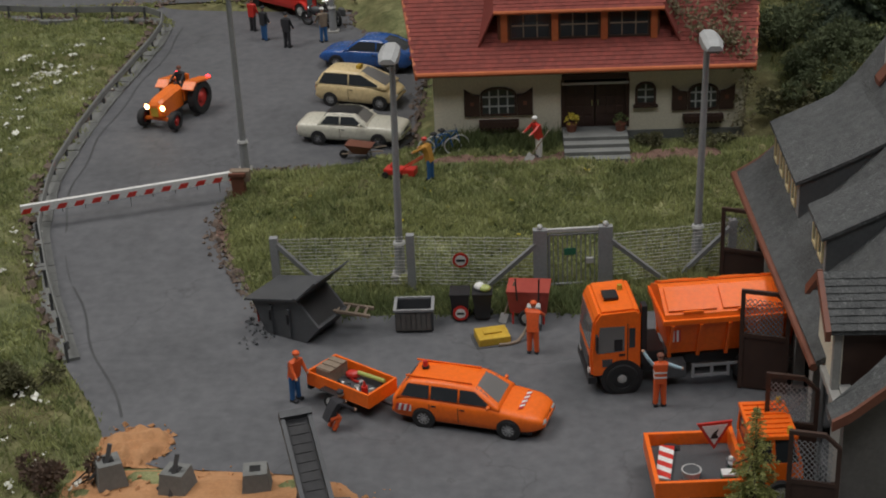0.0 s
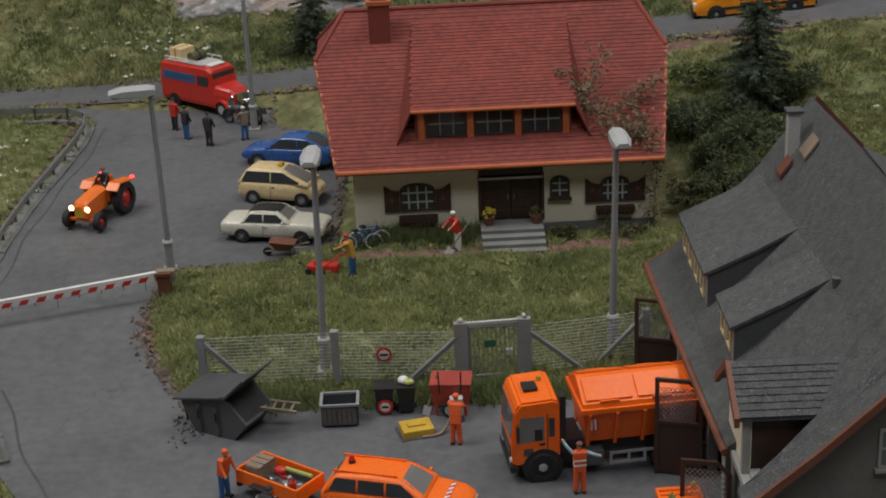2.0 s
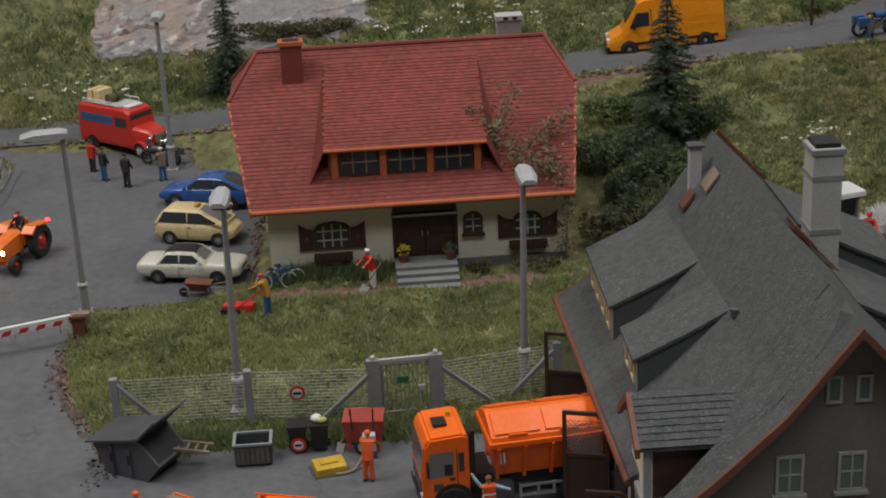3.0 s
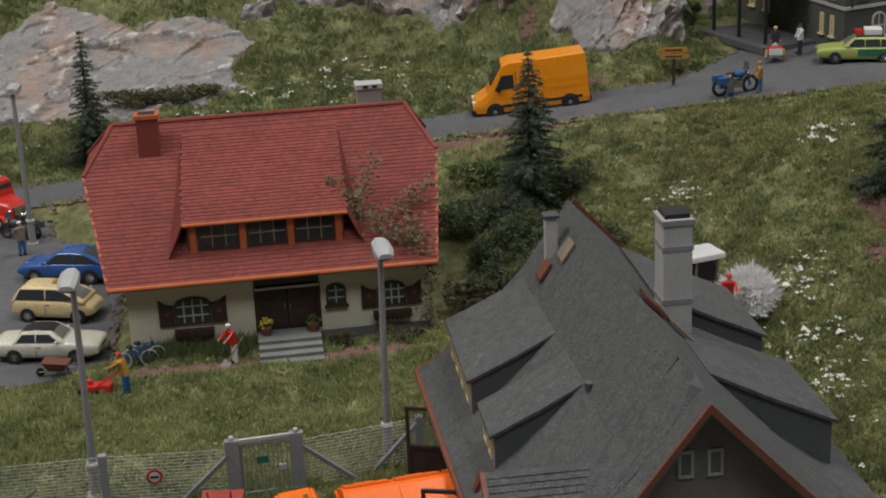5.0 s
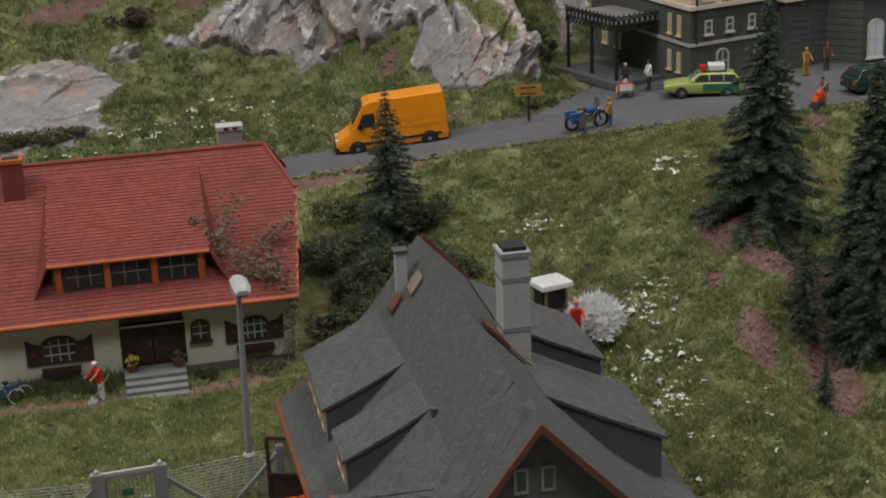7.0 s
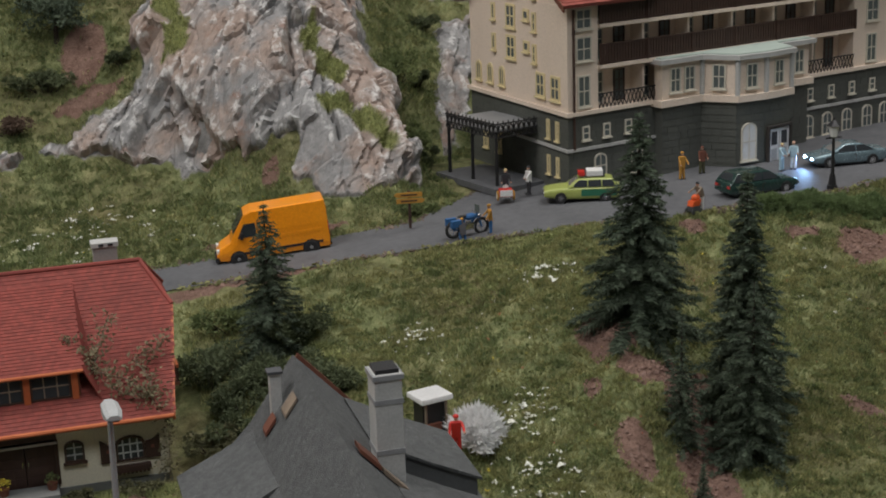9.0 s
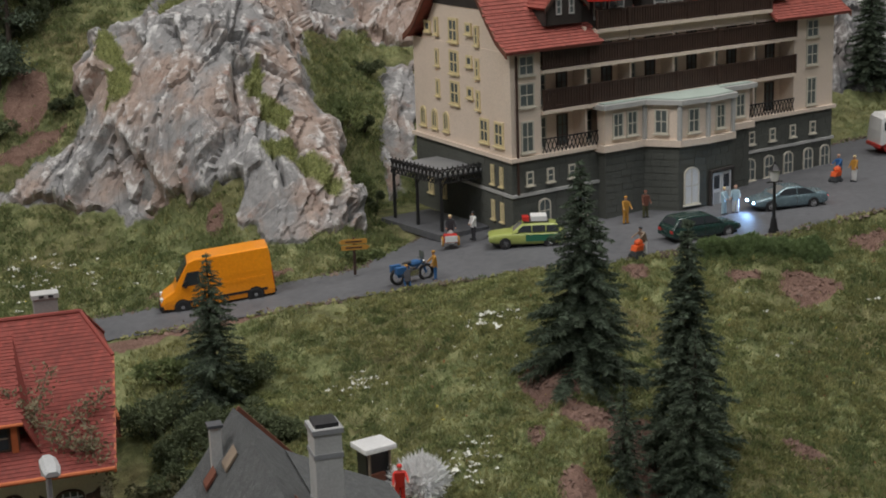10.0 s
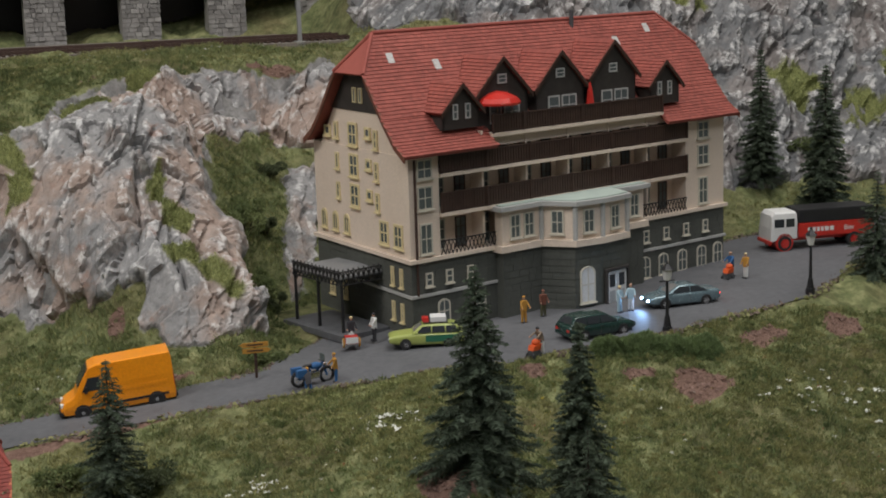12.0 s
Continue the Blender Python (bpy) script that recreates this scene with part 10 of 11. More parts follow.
def small_things():
    t = thing("lawn_mower", -4.65, 16.75, 0.98, 165, "red push lawn mower on the grass", "lawn mower")
    part("deck", box(bm_new(), 0.0, 0.7, -0.28, 0.28, 0.12, 0.35, 0.06), "red", t)
    part("engine", rod(bm_new(), (0.35, 0, 0.35), (0.35, 0, 0.52), 0.15, 0.13, 10), "red", t)
    part("grass_box", box(bm_new(), -0.55, -0.02, -0.25, 0.25, 0.12, 0.4, 0.05), "red", t)
    for s in (-1, 1):
        part("handle", rod(bm_new(), (0.0, s * 0.2, 0.35), (-0.95, s * 0.2, 0.95), 0.025, n=6), "red", t)
        for x in (0.05, 0.62):
            part("mower_wheel", rod(bm_new(), (x, s * 0.29, 0.13), (x, s * 0.35, 0.13), 0.13, n=12), "black", t)
    t = thing("wheelbarrow", -6.55, 19.75, 0.55, 170, "rusty brown wheelbarrow standing on the asphalt", "wheelbarrow")
    bm = bm_new()
    hexa(bm, [(-0.25, -0.2, 0.28), (0.3, -0.2, 0.28), (0.3, 0.2, 0.28), (-0.25, 0.2, 0.28)], [(-0.5, -0.35, 0.62), (0.6, -0.35, 0.7), (0.6, 0.35, 0.7), (-0.5, 0.35, 0.62)])
    part("tray", bm, "rust_brown", t)
    part("barrow_wheel", rod(bm_new(), (0.75, -0.05, 0.18), (0.75, 0.05, 0.18), 0.18, n=14), "rubber", t)
    for s in (-1, 1):
        part("shaft", rod(bm_new(), (0.8, s * 0.08, 0.2), (-1.0, s * 0.28, 0.5), 0.03, n=6), "wood", t)
        part("leg", rod(bm_new(), (-0.3, s * 0.22, 0.35), (-0.35, s * 0.24, 0), 0.03, n=6), "dark_metal", t)
    t = thing("garden_shovel", 0.15, 17.55, 1.15, 0, "long-handled grey shovel held against the ground", "shovel", rx=-18, ry=38)
    part("shaft", rod(bm_new(), (0, 0, 0.3), (0, 0, 1.5), 0.03, n=6), "wood", t)
    part("blade", box(bm_new(), -0.16, 0.16, -0.02, 0.02, 0, 0.36, 0.01), "light_grey", t)
    r = np.random.RandomState(4)
    for x, fl, lab in ((1.95, "yellow_flower", "terracotta pot with yellow flowers on the steps"), (3.88, "grass_deep", "terracotta pot with a green shrub on the steps")):
        t = thing("flower_pot", x, 19.35, 1.69, 0, lab, "plant pot", "pots at the door")
        part("pot", rod(bm_new(), (0, 0, 0), (0, 0, 0.32), 0.17, 0.24, 12), "rust_brown", t)
        vs, fs = [], []
        for _ in range(90):
            a, e = r.rand() * 6.28, r.rand() * 1.4
            leaf(vs, fs, (0.28 * math.cos(a) * math.sin(e), 0.28 * math.sin(a) * math.sin(e), 0.35 + 0.35 * math.cos(e)), 0.09, r)
        ob = raw("foliage", vs, fs, fl, t)
    t = thing("signpost", 25.15, 41.9, 5.15, -8, "brown wooden direction signpost with yellowish boards", "signpost")
    part("post", box(bm_new(), -0.08, 0.08, -0.08, 0.08, 0, 2.2, 0.02), "brown", t)
    for z, s in ((1.5, 1), (1.85, -1)):
        bm = bm_new()
        extrude(bm, [(-0.75 * s, z), (0.7 * s, z), (0.9 * s, z + 0.14), (0.7 * s, z + 0.28), (-0.75 * s, z + 0.28)], -0.14, -0.08, "y")
        b_ = part("board", bm, "ochre", t)
        part("lettering_bar", box(bm_new(), -0.5, 0.45, -0.15, -0.14, z + 0.1, z + 0.18), "brown", b_)
    for x, y, z, rz, lab in ((59.5, 46.7, 6.46, 200, "red stroller in front of the hotel"), (40.0, 35.6, 6.02, 200, "red-orange pram on the road edge")):
        t = thing("stroller", x, y, z, rz, lab, "stroller", "strollers")
        bm = bm_new()
        hexa(bm, [(-0.3, -0.2, 0.4), (0.3, -0.2, 0.4), (0.3, 0.2, 0.4), (-0.3, 0.2, 0.4)], [(-0.38, -0.24, 0.75), (0.2, -0.24, 0.7), (0.2, 0.24, 0.7), (-0.38, 0.24, 0.75)])
        part("seat", bm, "vest", t)
        part("hood", ball(bm_new(), (-0.15, 0, 0.85), 0.28, 0.24, 0.2), "vest", t)
        for a in (-0.28, 0.28):
            for s in (-1, 1):
                part("stroller_wheel", rod(bm_new(), (a, s * 0.24, 0.14), (a, s * 0.29, 0.14), 0.14, n=12), "dark_metal", t)
        part("chassis", box(bm_new(), -0.3, 0.3, -0.22, 0.22, 0.13, 0.42), "dark_metal", t)
        part("handle", rod(bm_new(), (-0.35, 0, 0.7), (-0.65, 0, 1.0), 0.03, n=6), "dark_metal", t)
    t = thing("handcart", 31.55, 43.75, 5.75, -100, "red and white decorated handcart by the bride figure", "cart")
    part("cart_box", box(bm_new(), -0.3, 0.3, -0.4, 0.4, 0.25, 0.7, 0.04), "red", t)
    part("cloth", box(bm_new(), 0.3, 0.34, -0.38, 0.38, 0.3, 0.68), "white", t)
    for s in (-1, 1):
        wheel(t, 0, s * 0.48, 0.3, 0.1, "white", s, "ochre")
    t = thing("kiosk", 19.9, 18.6, height(19.9, 18.6) - 0.05, 15, "tiny dark hut with a snowy white roof", "hut")
    part("hut_body", box(bm_new(), -0.55, 0.55, -0.3, 0.5, 0, 2.4, 0.02), "black", t)
    for x in (-0.55, 0.45):
        part("corner_post", box(bm_new(), x, x + 0.1, -0.55, -0.45, 0, 2.4, 0.02), "wood", t)
    part("goods", box(bm_new(), -0.4, 0.3, -0.48, -0.31, 0.85, 1.35, 0.05), "rust_brown", t)
    part("hut_roof", box(bm_new(), -0.78, 0.78, -0.7, 0.7, 2.36, 2.62, 0.12), "cotton", t)
    part("counter", box(bm_new(), -0.45, 0.45, -0.6, -0.5, 0.7, 0.8), "wood", t)
    r = np.random.RandomState(8)
    vs, fs = [], []
    foot = height(21.7, 17.6)
    for _ in range(15000):  # cotton-wool fibres
        a, e, q = r.rand() * 6.28, r.rand() ** 0.7 * 1.5, 0.2 + 0.6 * r.rand()
        k = 0.8 + 0.25 * math.sin(3 * a) + 0.15 * math.sin(7 * a + 1)
        d = np.array([1.3 * k * math.cos(a) * math.sin(e), 1.4 * k * math.sin(a) * math.sin(e), 1.5 * math.cos(e)])
        c, u = np.array([21.7, 17.6, foot]) + d * q, r.randn(3) * 0.07
        end = c + d * (0.2 + 0.25 * r.rand()) + r.randn(3) * 0.12
        i = len(vs)
        vs += [tuple(c - u), tuple(c + u), tuple(end + u * 0.3)]
        fs.append((i, i + 1, i + 2))
    ring = 28
    for j in range(11):  # the packed core
        for i in range(ring):
            a, e = 6.2832 * i / ring, 1.5 * j / 10
            k = (0.8 + 0.25 * math.sin(3 * a) + 0.15 * math.sin(7 * a + 1)) * 0.94 * (0.94 + 0.12 * r.rand())
            vs.append((21.7 + 1.3 * k * math.cos(a) * math.sin(e), 17.6 + 1.4 * k * math.sin(a) * math.sin(e), foot + 1.5 * 0.95 * math.cos(e) * (0.95 + 0.1 * r.rand())))
    o = len(vs) - 11 * ring
    fs += [(o + j * ring + i, o + (j + 1) * ring + i, o + (j + 1) * ring + (i + 1) % ring, o + j * ring + (i + 1) % ring) for j in range(10) for i in range(ring)]
    tagged(raw("cotton_snow", vs, fs, "cotton"), "fluffy white cotton-wool snow heap on the slope", "snow", kind="stuff")


def leaf(vs, fs, c, s, r, out=None):
    """One small two-sided leaf or tuft: a bent quad."""
    d = np.array(out, float) if out is not None else r.randn(3)
    d = d / (np.linalg.norm(d) + 1e-6) + r.randn(3) * 0.5
    u = np.cross(d, r.randn(3))
    u = u / (np.linalg.norm(u) + 1e-6) * s * (0.5 + 0.5 * r.rand())
    d = d / (np.linalg.norm(d) + 1e-6) * s * (0.7 + 0.9 * r.rand())
    i = len(vs)
    c = np.array(c)
    vs += [tuple(c - u * 0.5), tuple(c + u * 0.5), tuple(c + d + u * 0.25), tuple(c + d - u * 0.3)]
    fs.append((i, i + 1, i + 2, i + 3))


small_things()


# ---- vegetation ----
def conifer(x, y, z, tall, wide, label, seed, mat="needles", lean=0.0):
    """A spruce: tapered trunk, whorls of drooping boughs, each bough with many needle sprays."""
    r = np.random.RandomState(seed)
    t = thing("conifer", x, y, z, r.rand() * 360, label, "tree", "conifers", ry=lean)
    part("trunk", rod(bm_new(), (0, 0, -0.3), (0, 0, tall * 0.97), 0.028 * tall, 0.01, 8), "bark", t)
    limbs = bm_new()
    P, U, W_ = [], [], []
    whorls = max(24, int(tall * 3.6))
    for j in range(whorls):
        f = (j + 0.4 * r.rand()) / whorls
        h = tall * (0.07 + 0.9 * f)
        reach = wide * ((1 - f) ** 0.85 + 0.035) * (0.78 + 0.4 * r.rand())
        n = int(5 + 5 * (1 - f))
        a0 = r.rand() * 6.28
        for i in range(n):
            a = a0 + 6.283 * i / n + r.randn() * 0.22
            ln = reach * (0.65 + 0.45 * r.rand())
            drop = -0.14 - 0.32 * (1 - f) * r.rand()
            end = np.array([math.cos(a) * ln, math.sin(a) * ln, h + drop * ln])
            st = np.array([0, 0, h])
            if ln > 0.5 and j % 2 == 0:
                rod(limbs, tuple(st), tuple(end), 0.03, 0.01, 4)
            m = max(9, int(ln * 34))
            q = (np.arange(m) + r.rand(m)) / m
            for k in q:
                c = st + (end - st) * (0.12 + 0.88 * k)
                side = 0.1 * tall / 8 + 0.16 * ln * (1 - 0.6 * k)
                for s in (-1, 1):
                    b = a + s * (0.75 + 0.35 * r.rand())
                    P.append(c + r.randn(3) * 0.03)
                    U.append(np.array([math.cos(b), math.sin(b), -0.22 + 0.3 * r.randn()]) * side * (0.6 + 0.6 * r.rand()))
                    W_.append(0.016 + 0.02 * r.rand())
    part("limb", limbs, "bark", t)
    P, U, W_ = np.array(P), np.array(U), np.array(W_)
    up = np.cross(U, r.randn(*U.shape))
    up = up / np.linalg.norm(up, axis=1, keepdims=True) * (W_ * max(tall, 7.5) / 9)[:, None]
    v = np.stack([P - up, P + up, P + U * 0.7 + up * 0.7, P + U], 1).reshape(-1, 3)
    f = np.arange(len(v)).reshape(-1, 4)
    ob = raw("crown", v, f, mat, t)
    return t


CONIFERS = [
    (15.1, 31.0, 1.6, 8.8, 2.6, "dark green spruce beside the cream house"),
    (30.9, 21.7, 3.9, 11.4, 3.0, "tall dense dark spruce on the slope"),
    (34.2, 17.5, -0.6, 13.8, 2.75, "tall slim dark spruce in the earthy gully"),
    (30.3, 15.6, 0.9, 6.3, 1.2, "small thin blue-green spruce at the gully"),
    (33.3, 14.9, -0.4, 9.2, 2.1, "ragged young dark spruce in the gully"),
    (29.5, 11.6, -0.9, 3.2, 0.7, "stunted dark spruce at the foot of the gully"),
    (-7.1, 46.2, 2.2, 7.6, 1.6, "narrow dark spruce behind the cream house"),
    (74.2, 66.0, 12.6, 8.2, 2.0, "dark spruce on the rock behind the hotel"),
    (76.0, 59.5, 8.0, 11.8, 2.5, "tall dark spruce beside the rock wall"),
    (68.6, 42.6, 6.4, 7.6, 2.0, "dark spruce at the bend of the road"),
]
for i, (x, y, z, hh, w, lab) in enumerate(CONIFERS):
    conifer(x, y, min(z, height(x, y) + 0.05), hh + max(0, z - height(x, y)), w, lab, 50 + i)
def pine(x, y, tall, seed):
    """A bare-stemmed dark pine: tall trunk, a few dead stubs, ragged crown high up."""
    r = np.random.RandomState(seed)
    z = height(x, y)
    t = thing("pine", x, y, z, 0, "dark pine with a bare reddish trunk on the brown bank", "tree", "pines")
    part("trunk", rod(bm_new(), (0, 0, -0.4), (0.1, 0, tall), 0.2, 0.06, 9), "bark", t)
    stubs = bm_new()
    for i in range(7):
        a, h_ = r.rand() * 6.28, tall * (0.2 + 0.5 * r.rand())
        rod(stubs, (0, 0, h_), (0.9 * math.cos(a), 0.9 * math.sin(a), h_ + 0.2), 0.05, 0.02, 5)
    part("stub", stubs, "bark", t)
    vs, fs = [], []
    for i in range(26):
        a, h_, ln = r.rand() * 6.28, tall * (0.3 + 0.7 * r.rand()), 0.5 + 1.4 * r.rand()
        c = np.array([math.cos(a) * ln, math.sin(a) * ln, h_])
        for _ in range(70):
            leaf(vs, fs, tuple(c + r.randn(3) * (0.4, 0.4, 0.22)), 0.2, r)
    raw("crown", vs, fs, "needles", t)


for i, (x, y, tall) in enumerate(((8.0, 67.0, 9.0), (9.4, 69.5, 9.0), (10.6, 70.6, 9.0), (11.6, 71.6, 8.0), (7.0, 65.4, 3.5), (9.0, 72.0, 9.0), (7.6, 70.2, 9.0))):
    pine(x, y, tall, 400 + i)
conifer(5.75, -5.35, 0, 4.0, 1.05, "small bright olive-green spruce beside the flatbed", 71, "olive_needles")


def scatter(name, n, box_, keep, size, material, label, seed, tall=1.0, fan=3, category="grass"):
    """Flock: many small upright tufts on the ground where keep() allows."""
    r = np.random.RandomState(seed)
    x = box_[0] + (box_[1] - box_[0]) * r.rand(n)
    y = box_[2] + (box_[3] - box_[2]) * r.rand(n)
    z, rock, earth = fields(x, y)
    earth = earth + 0.22 * r.randn(n)
    ok = keep(x, y, z, rock, earth, r) & ~inside(x, y, YARD) & ~inside(x, y, LANE) & ~inside(x, y, UP_POLY)
    ok &= ~((np.abs(x - 2.63) < 6.2) & (np.abs(y - 24.9) < 5.1)) & ~((np.abs(x - 13) < 5.2) & (np.abs(y - 3.2) < 8.2))
    u, v_ = (x - 35.53) * 0.9524 + (y - 43.67) * 0.3048, -(x - 35.53) * 0.3048 + (y - 43.67) * 0.9524
    ok &= ~((u > -4) & (u < 30) & (v_ > -0.2) & (v_ < 12.8))
    x, y, z = x[ok], y[ok], z[ok]
    m = len(x)
    s = size * (0.6 + 0.8 * r.rand(m)) * (0.45 + 1.1 * (value_noise(x * 1.1, y * 1.1, 9) * 0.5 + 0.5))
    V = []
    for k in range(fan):
        a = r.rand(m) * 6.283
        lean = s * (0.2 + 1.0 * r.rand(m))
        h = s * tall * (0.55 + 0.75 * r.rand(m))
        w = 0.026 + 0.034 * r.rand(m)
        b_ = r.rand(m) * 6.283
        ox, oy = x + r.randn(m) * size * 0.7, y + r.randn(m) * size * 0.7
        side = np.stack([np.cos(b_) * w, np.sin(b_) * w, 0 * w], 1)
        root = np.stack([ox, oy, z - 0.06], 1)
        V.append(np.stack([root - side, root + side, np.stack([ox + np.cos(a) * lean, oy + np.sin(a) * lean, z + h], 1)], 1).reshape(-1, 3))
    V = np.concatenate(V)
    F = np.arange(len(V)).reshape(-1, 3)
    return tagged(raw(name, V, F, material), label, category, kind="stuff")


patch = lambda x, y, f, s: value_noise(x * f, y * f, s)
scatter("lawn_grass", 36000, (-12, 11, 7.2, 19.5), lambda x, y, z, k, e, r: (e < 0.5) & (patch(x, y, 0.8, 13) + 0.6 * r.randn(len(x)) > -0.5), 0.15, "grass_light", "yellow-green flocked lawn before the cream house", 1, 1.0, 5)
scatter("lawn_dark", 9000, (-12, 11, 7.2, 19.5), lambda x, y, z, k, e, r: (e < 0.5) & (patch(x, y, 0.6, 23) + 0.4 * r.randn(len(x)) > 0.15), 0.17, "grass_deep", "deep green flock in the lawn", 11, 1.0, 5)
scatter("meadow_grass", 80000, (11, 75, -10, 38), lambda x, y, z, k, e, r: (k < 0.3) & (e < 0.45) & (patch(x, y, 0.35, 14) + 0.4 * patch(x, y, 1.1, 19) + 0.4 * r.randn(len(x)) > -0.2), 0.19, "grass", "yellow-green flocked meadow on the slope", 2, 1.0, 5)
# Extra deep green to the east paints the shade of a falling slope.
scatter("meadow_dark", 55000, (11, 75, -10, 38), lambda x, y, z, k, e, r: (k < 0.3) & (e < 0.4) & (patch(x, y, 0.5, 14) + 0.3 * r.randn(len(x)) < -0.1 + 0.45 * smooth01(x - 0.4 * y, 22, 32)), 0.22, "grass_deep", "deep green flock among the meadow, denser eastwards as painted shade", 3, 1.0, 5)
scatter("bank_grass", 28000, (-34, -8, -10, 44), lambda x, y, z, k, e, r: (x < -12.5) & (e < 0.5), 0.18, "grass_light", "green flocked verge beside the lane", 4, 1.0, 5)
scatter("bank_dark", 6000, (-34, -8, -10, 44), lambda x, y, z, k, e, r: (x < -12.5) & (patch(x, y, 0.4, 15) < 0.0), 0.2, "grass_deep", "deep green flock on the verge", 5, 1.0, 5)
scatter("hill_grass", 70000, (-40, 45, 42, 80), lambda x, y, z, k, e, r: (k < 0.35) & (e < 0.5) & (patch(x, y, 0.5, 18) + 0.4 * r.randn(len(x)) < 0.2), 0.26, "grass_deep", "deep green flocked hillside behind the road", 6, 1.0, 5)
scatter("hill_light", 60000, (-40, 95, 42, 84), lambda x, y, z, k, e, r: (k < 0.3) & (e < 0.5) & (patch(x, y, 0.3, 16) + 0.4 * r.randn(len(x)) > -0.3), 0.24, "grass", "light green flock on the hillside", 7, 1.0, 5)
scatter("yard_grass", 3000, (4, 9, 7.4, 12), lambda x, y, z, k, e, r: x > -99, 0.24, "grass", "grass tufts beside the garage", 8, 1.0)
scatter("fence_weeds", 2600, (-8.4, 5.5, 7.15, 8.1), lambda x, y, z, k, e, r: x > -99, 0.28, "grass_deep", "deep green weeds along the foot of the fence", 10, 1.3)
scatter("house_green", 2500, (-4.5, 1.4, 19.0, 19.75), lambda x, y, z, k, e, r: x > -4, 0.3, "grass_deep", "bright green strip below the house wall", 9, 1.4)


def tussocks(name, n, box_, keep, wide, material, label, seed):
    """Low domes of short fibres that make the flock lumpy."""
    r = np.random.RandomState(seed)
    x, y = box_[0] + (box_[1] - box_[0]) * r.rand(n), box_[2] + (box_[3] - box_[2]) * r.rand(n)
    z, rock, earth = fields(x, y)
    ok = (rock < 0.2) & (earth < 0.4) & keep(x, y) & ~inside(x, y, YARD) & ~inside(x, y, LANE) & ~inside(x, y, UP_POLY)
    ok &= ~((np.abs(x - 2.63) < 6.6) & (np.abs(y - 24.9) < 6.2)) & ~((np.abs(x - 13) < 5.6) & (np.abs(y - 3.2) < 8.6))
    u, v_ = (x - 35.53) * 0.9524 + (y - 43.67) * 0.3048, -(x - 35.53) * 0.3048 + (y - 43.67) * 0.9524
    ok &= ~((u > -4) & (u < 30) & (v_ > -0.6) & (v_ < 13))
    c = np.repeat(np.stack([x, y, z], 1)[ok], 60, 0)
    m = len(c)
    rr = np.repeat(wide * (0.5 + 0.9 * r.rand(ok.sum())), 60)
    a, q = r.rand(m) * 6.283, np.sqrt(r.rand(m))
    foot = c + np.stack([np.cos(a) * q * rr, np.sin(a) * q * rr, 0.55 * rr * (1 - q * q) - 0.03], 1)
    side = r.randn(m, 3) * (0.035, 0.035, 0.01)
    tip = foot + np.stack([np.cos(a) * q * 0.1, np.sin(a) * q * 0.1, 0.07 + 0.08 * r.rand(m)], 1) + r.randn(m, 3) * 0.04
    tagged(raw(name, np.stack([foot - side, foot + side, tip], 1).reshape(-1, 3), np.arange(m * 3).reshape(-1, 3), material), label, "grass", kind="stuff")


anywhere = lambda x, y: x > -999
tussocks("meadow_tussock", 3000, (17, 66, 4, 37), lambda x, y: value_noise(x * 0.4, y * 0.4, 33) > -0.35, 0.42, "grass", "lumpy yellow-green tussocks on the slope", 61)
tussocks("dark_tussock", 1500, (17, 66, 4, 37), anywhere, 0.38, "grass_deep", "lumpy deep green tussocks on the slope", 62)
tussocks("hill_tussock", 1700, (-14, 33, 44, 74), anywhere, 0.5, "grass_deep", "lumpy deep green tussocks on the hillside", 63)
tussocks("plateau_tussock", 700, (-5, 46, 62, 82), anywhere, 0.5, "grass", "lumpy light green tussocks above the crag", 64)
tussocks("bank_tussock", 700, (-30, -13, -6, 44), lambda x, y: x < -14, 0.36, "grass_light", "lumpy green tussocks on the verge", 65)
tussocks("bright_tussock", 900, (34, 66, 4, 36), lambda x, y: value_noise(x * 0.3, y * 0.3, 34) > 0.0, 0.4, "grass_light", "bright yellow-green foam tussocks on the slope", 67)
tussocks("pale_tussock", 700, (17, 34, 13, 36), lambda x, y: value_noise(x * 0.35, y * 0.35, 35) > -0.1, 0.4, "grass_light", "pale yellow-green foam tussocks above the slate house", 68)
tussocks("lawn_tussock", 500, (-11, 10, 8, 19), anywhere, 0.26, "grass_light", "short lumpy tussocks in the lawn", 66)


def flowers(name, n, spots, material, label, seed, size=0.11):
    r = np.random.RandomState(seed)
    vs, fs = [], []
    for cx, cy, sx_, sy_ in spots:
        x, y = cx + r.randn(n) * sx_, cy + r.randn(n) * sy_
        z, k, e = fields(x, y)
        ok = ~inside(x, y, YARD) & ~inside(x, y, LANE) & ~inside(x, y, UP_POLY) & (k < 0.6)
        for a, b_, c in zip(x[ok], y[ok], z[ok]):
            head = size * (0.35 + 1.1 * r.rand() ** 2.5)
            for _ in range(4):
                rubble(vs, fs, (a + r.randn() * head * 0.6, b_ + r.randn() * head * 0.6, c + 0.16 + 0.06 * r.rand()), head * (0.35 + 0.35 * r.rand()), r)
    tagged(raw(name, vs, fs, material), label, "flowers", kind="stuff")


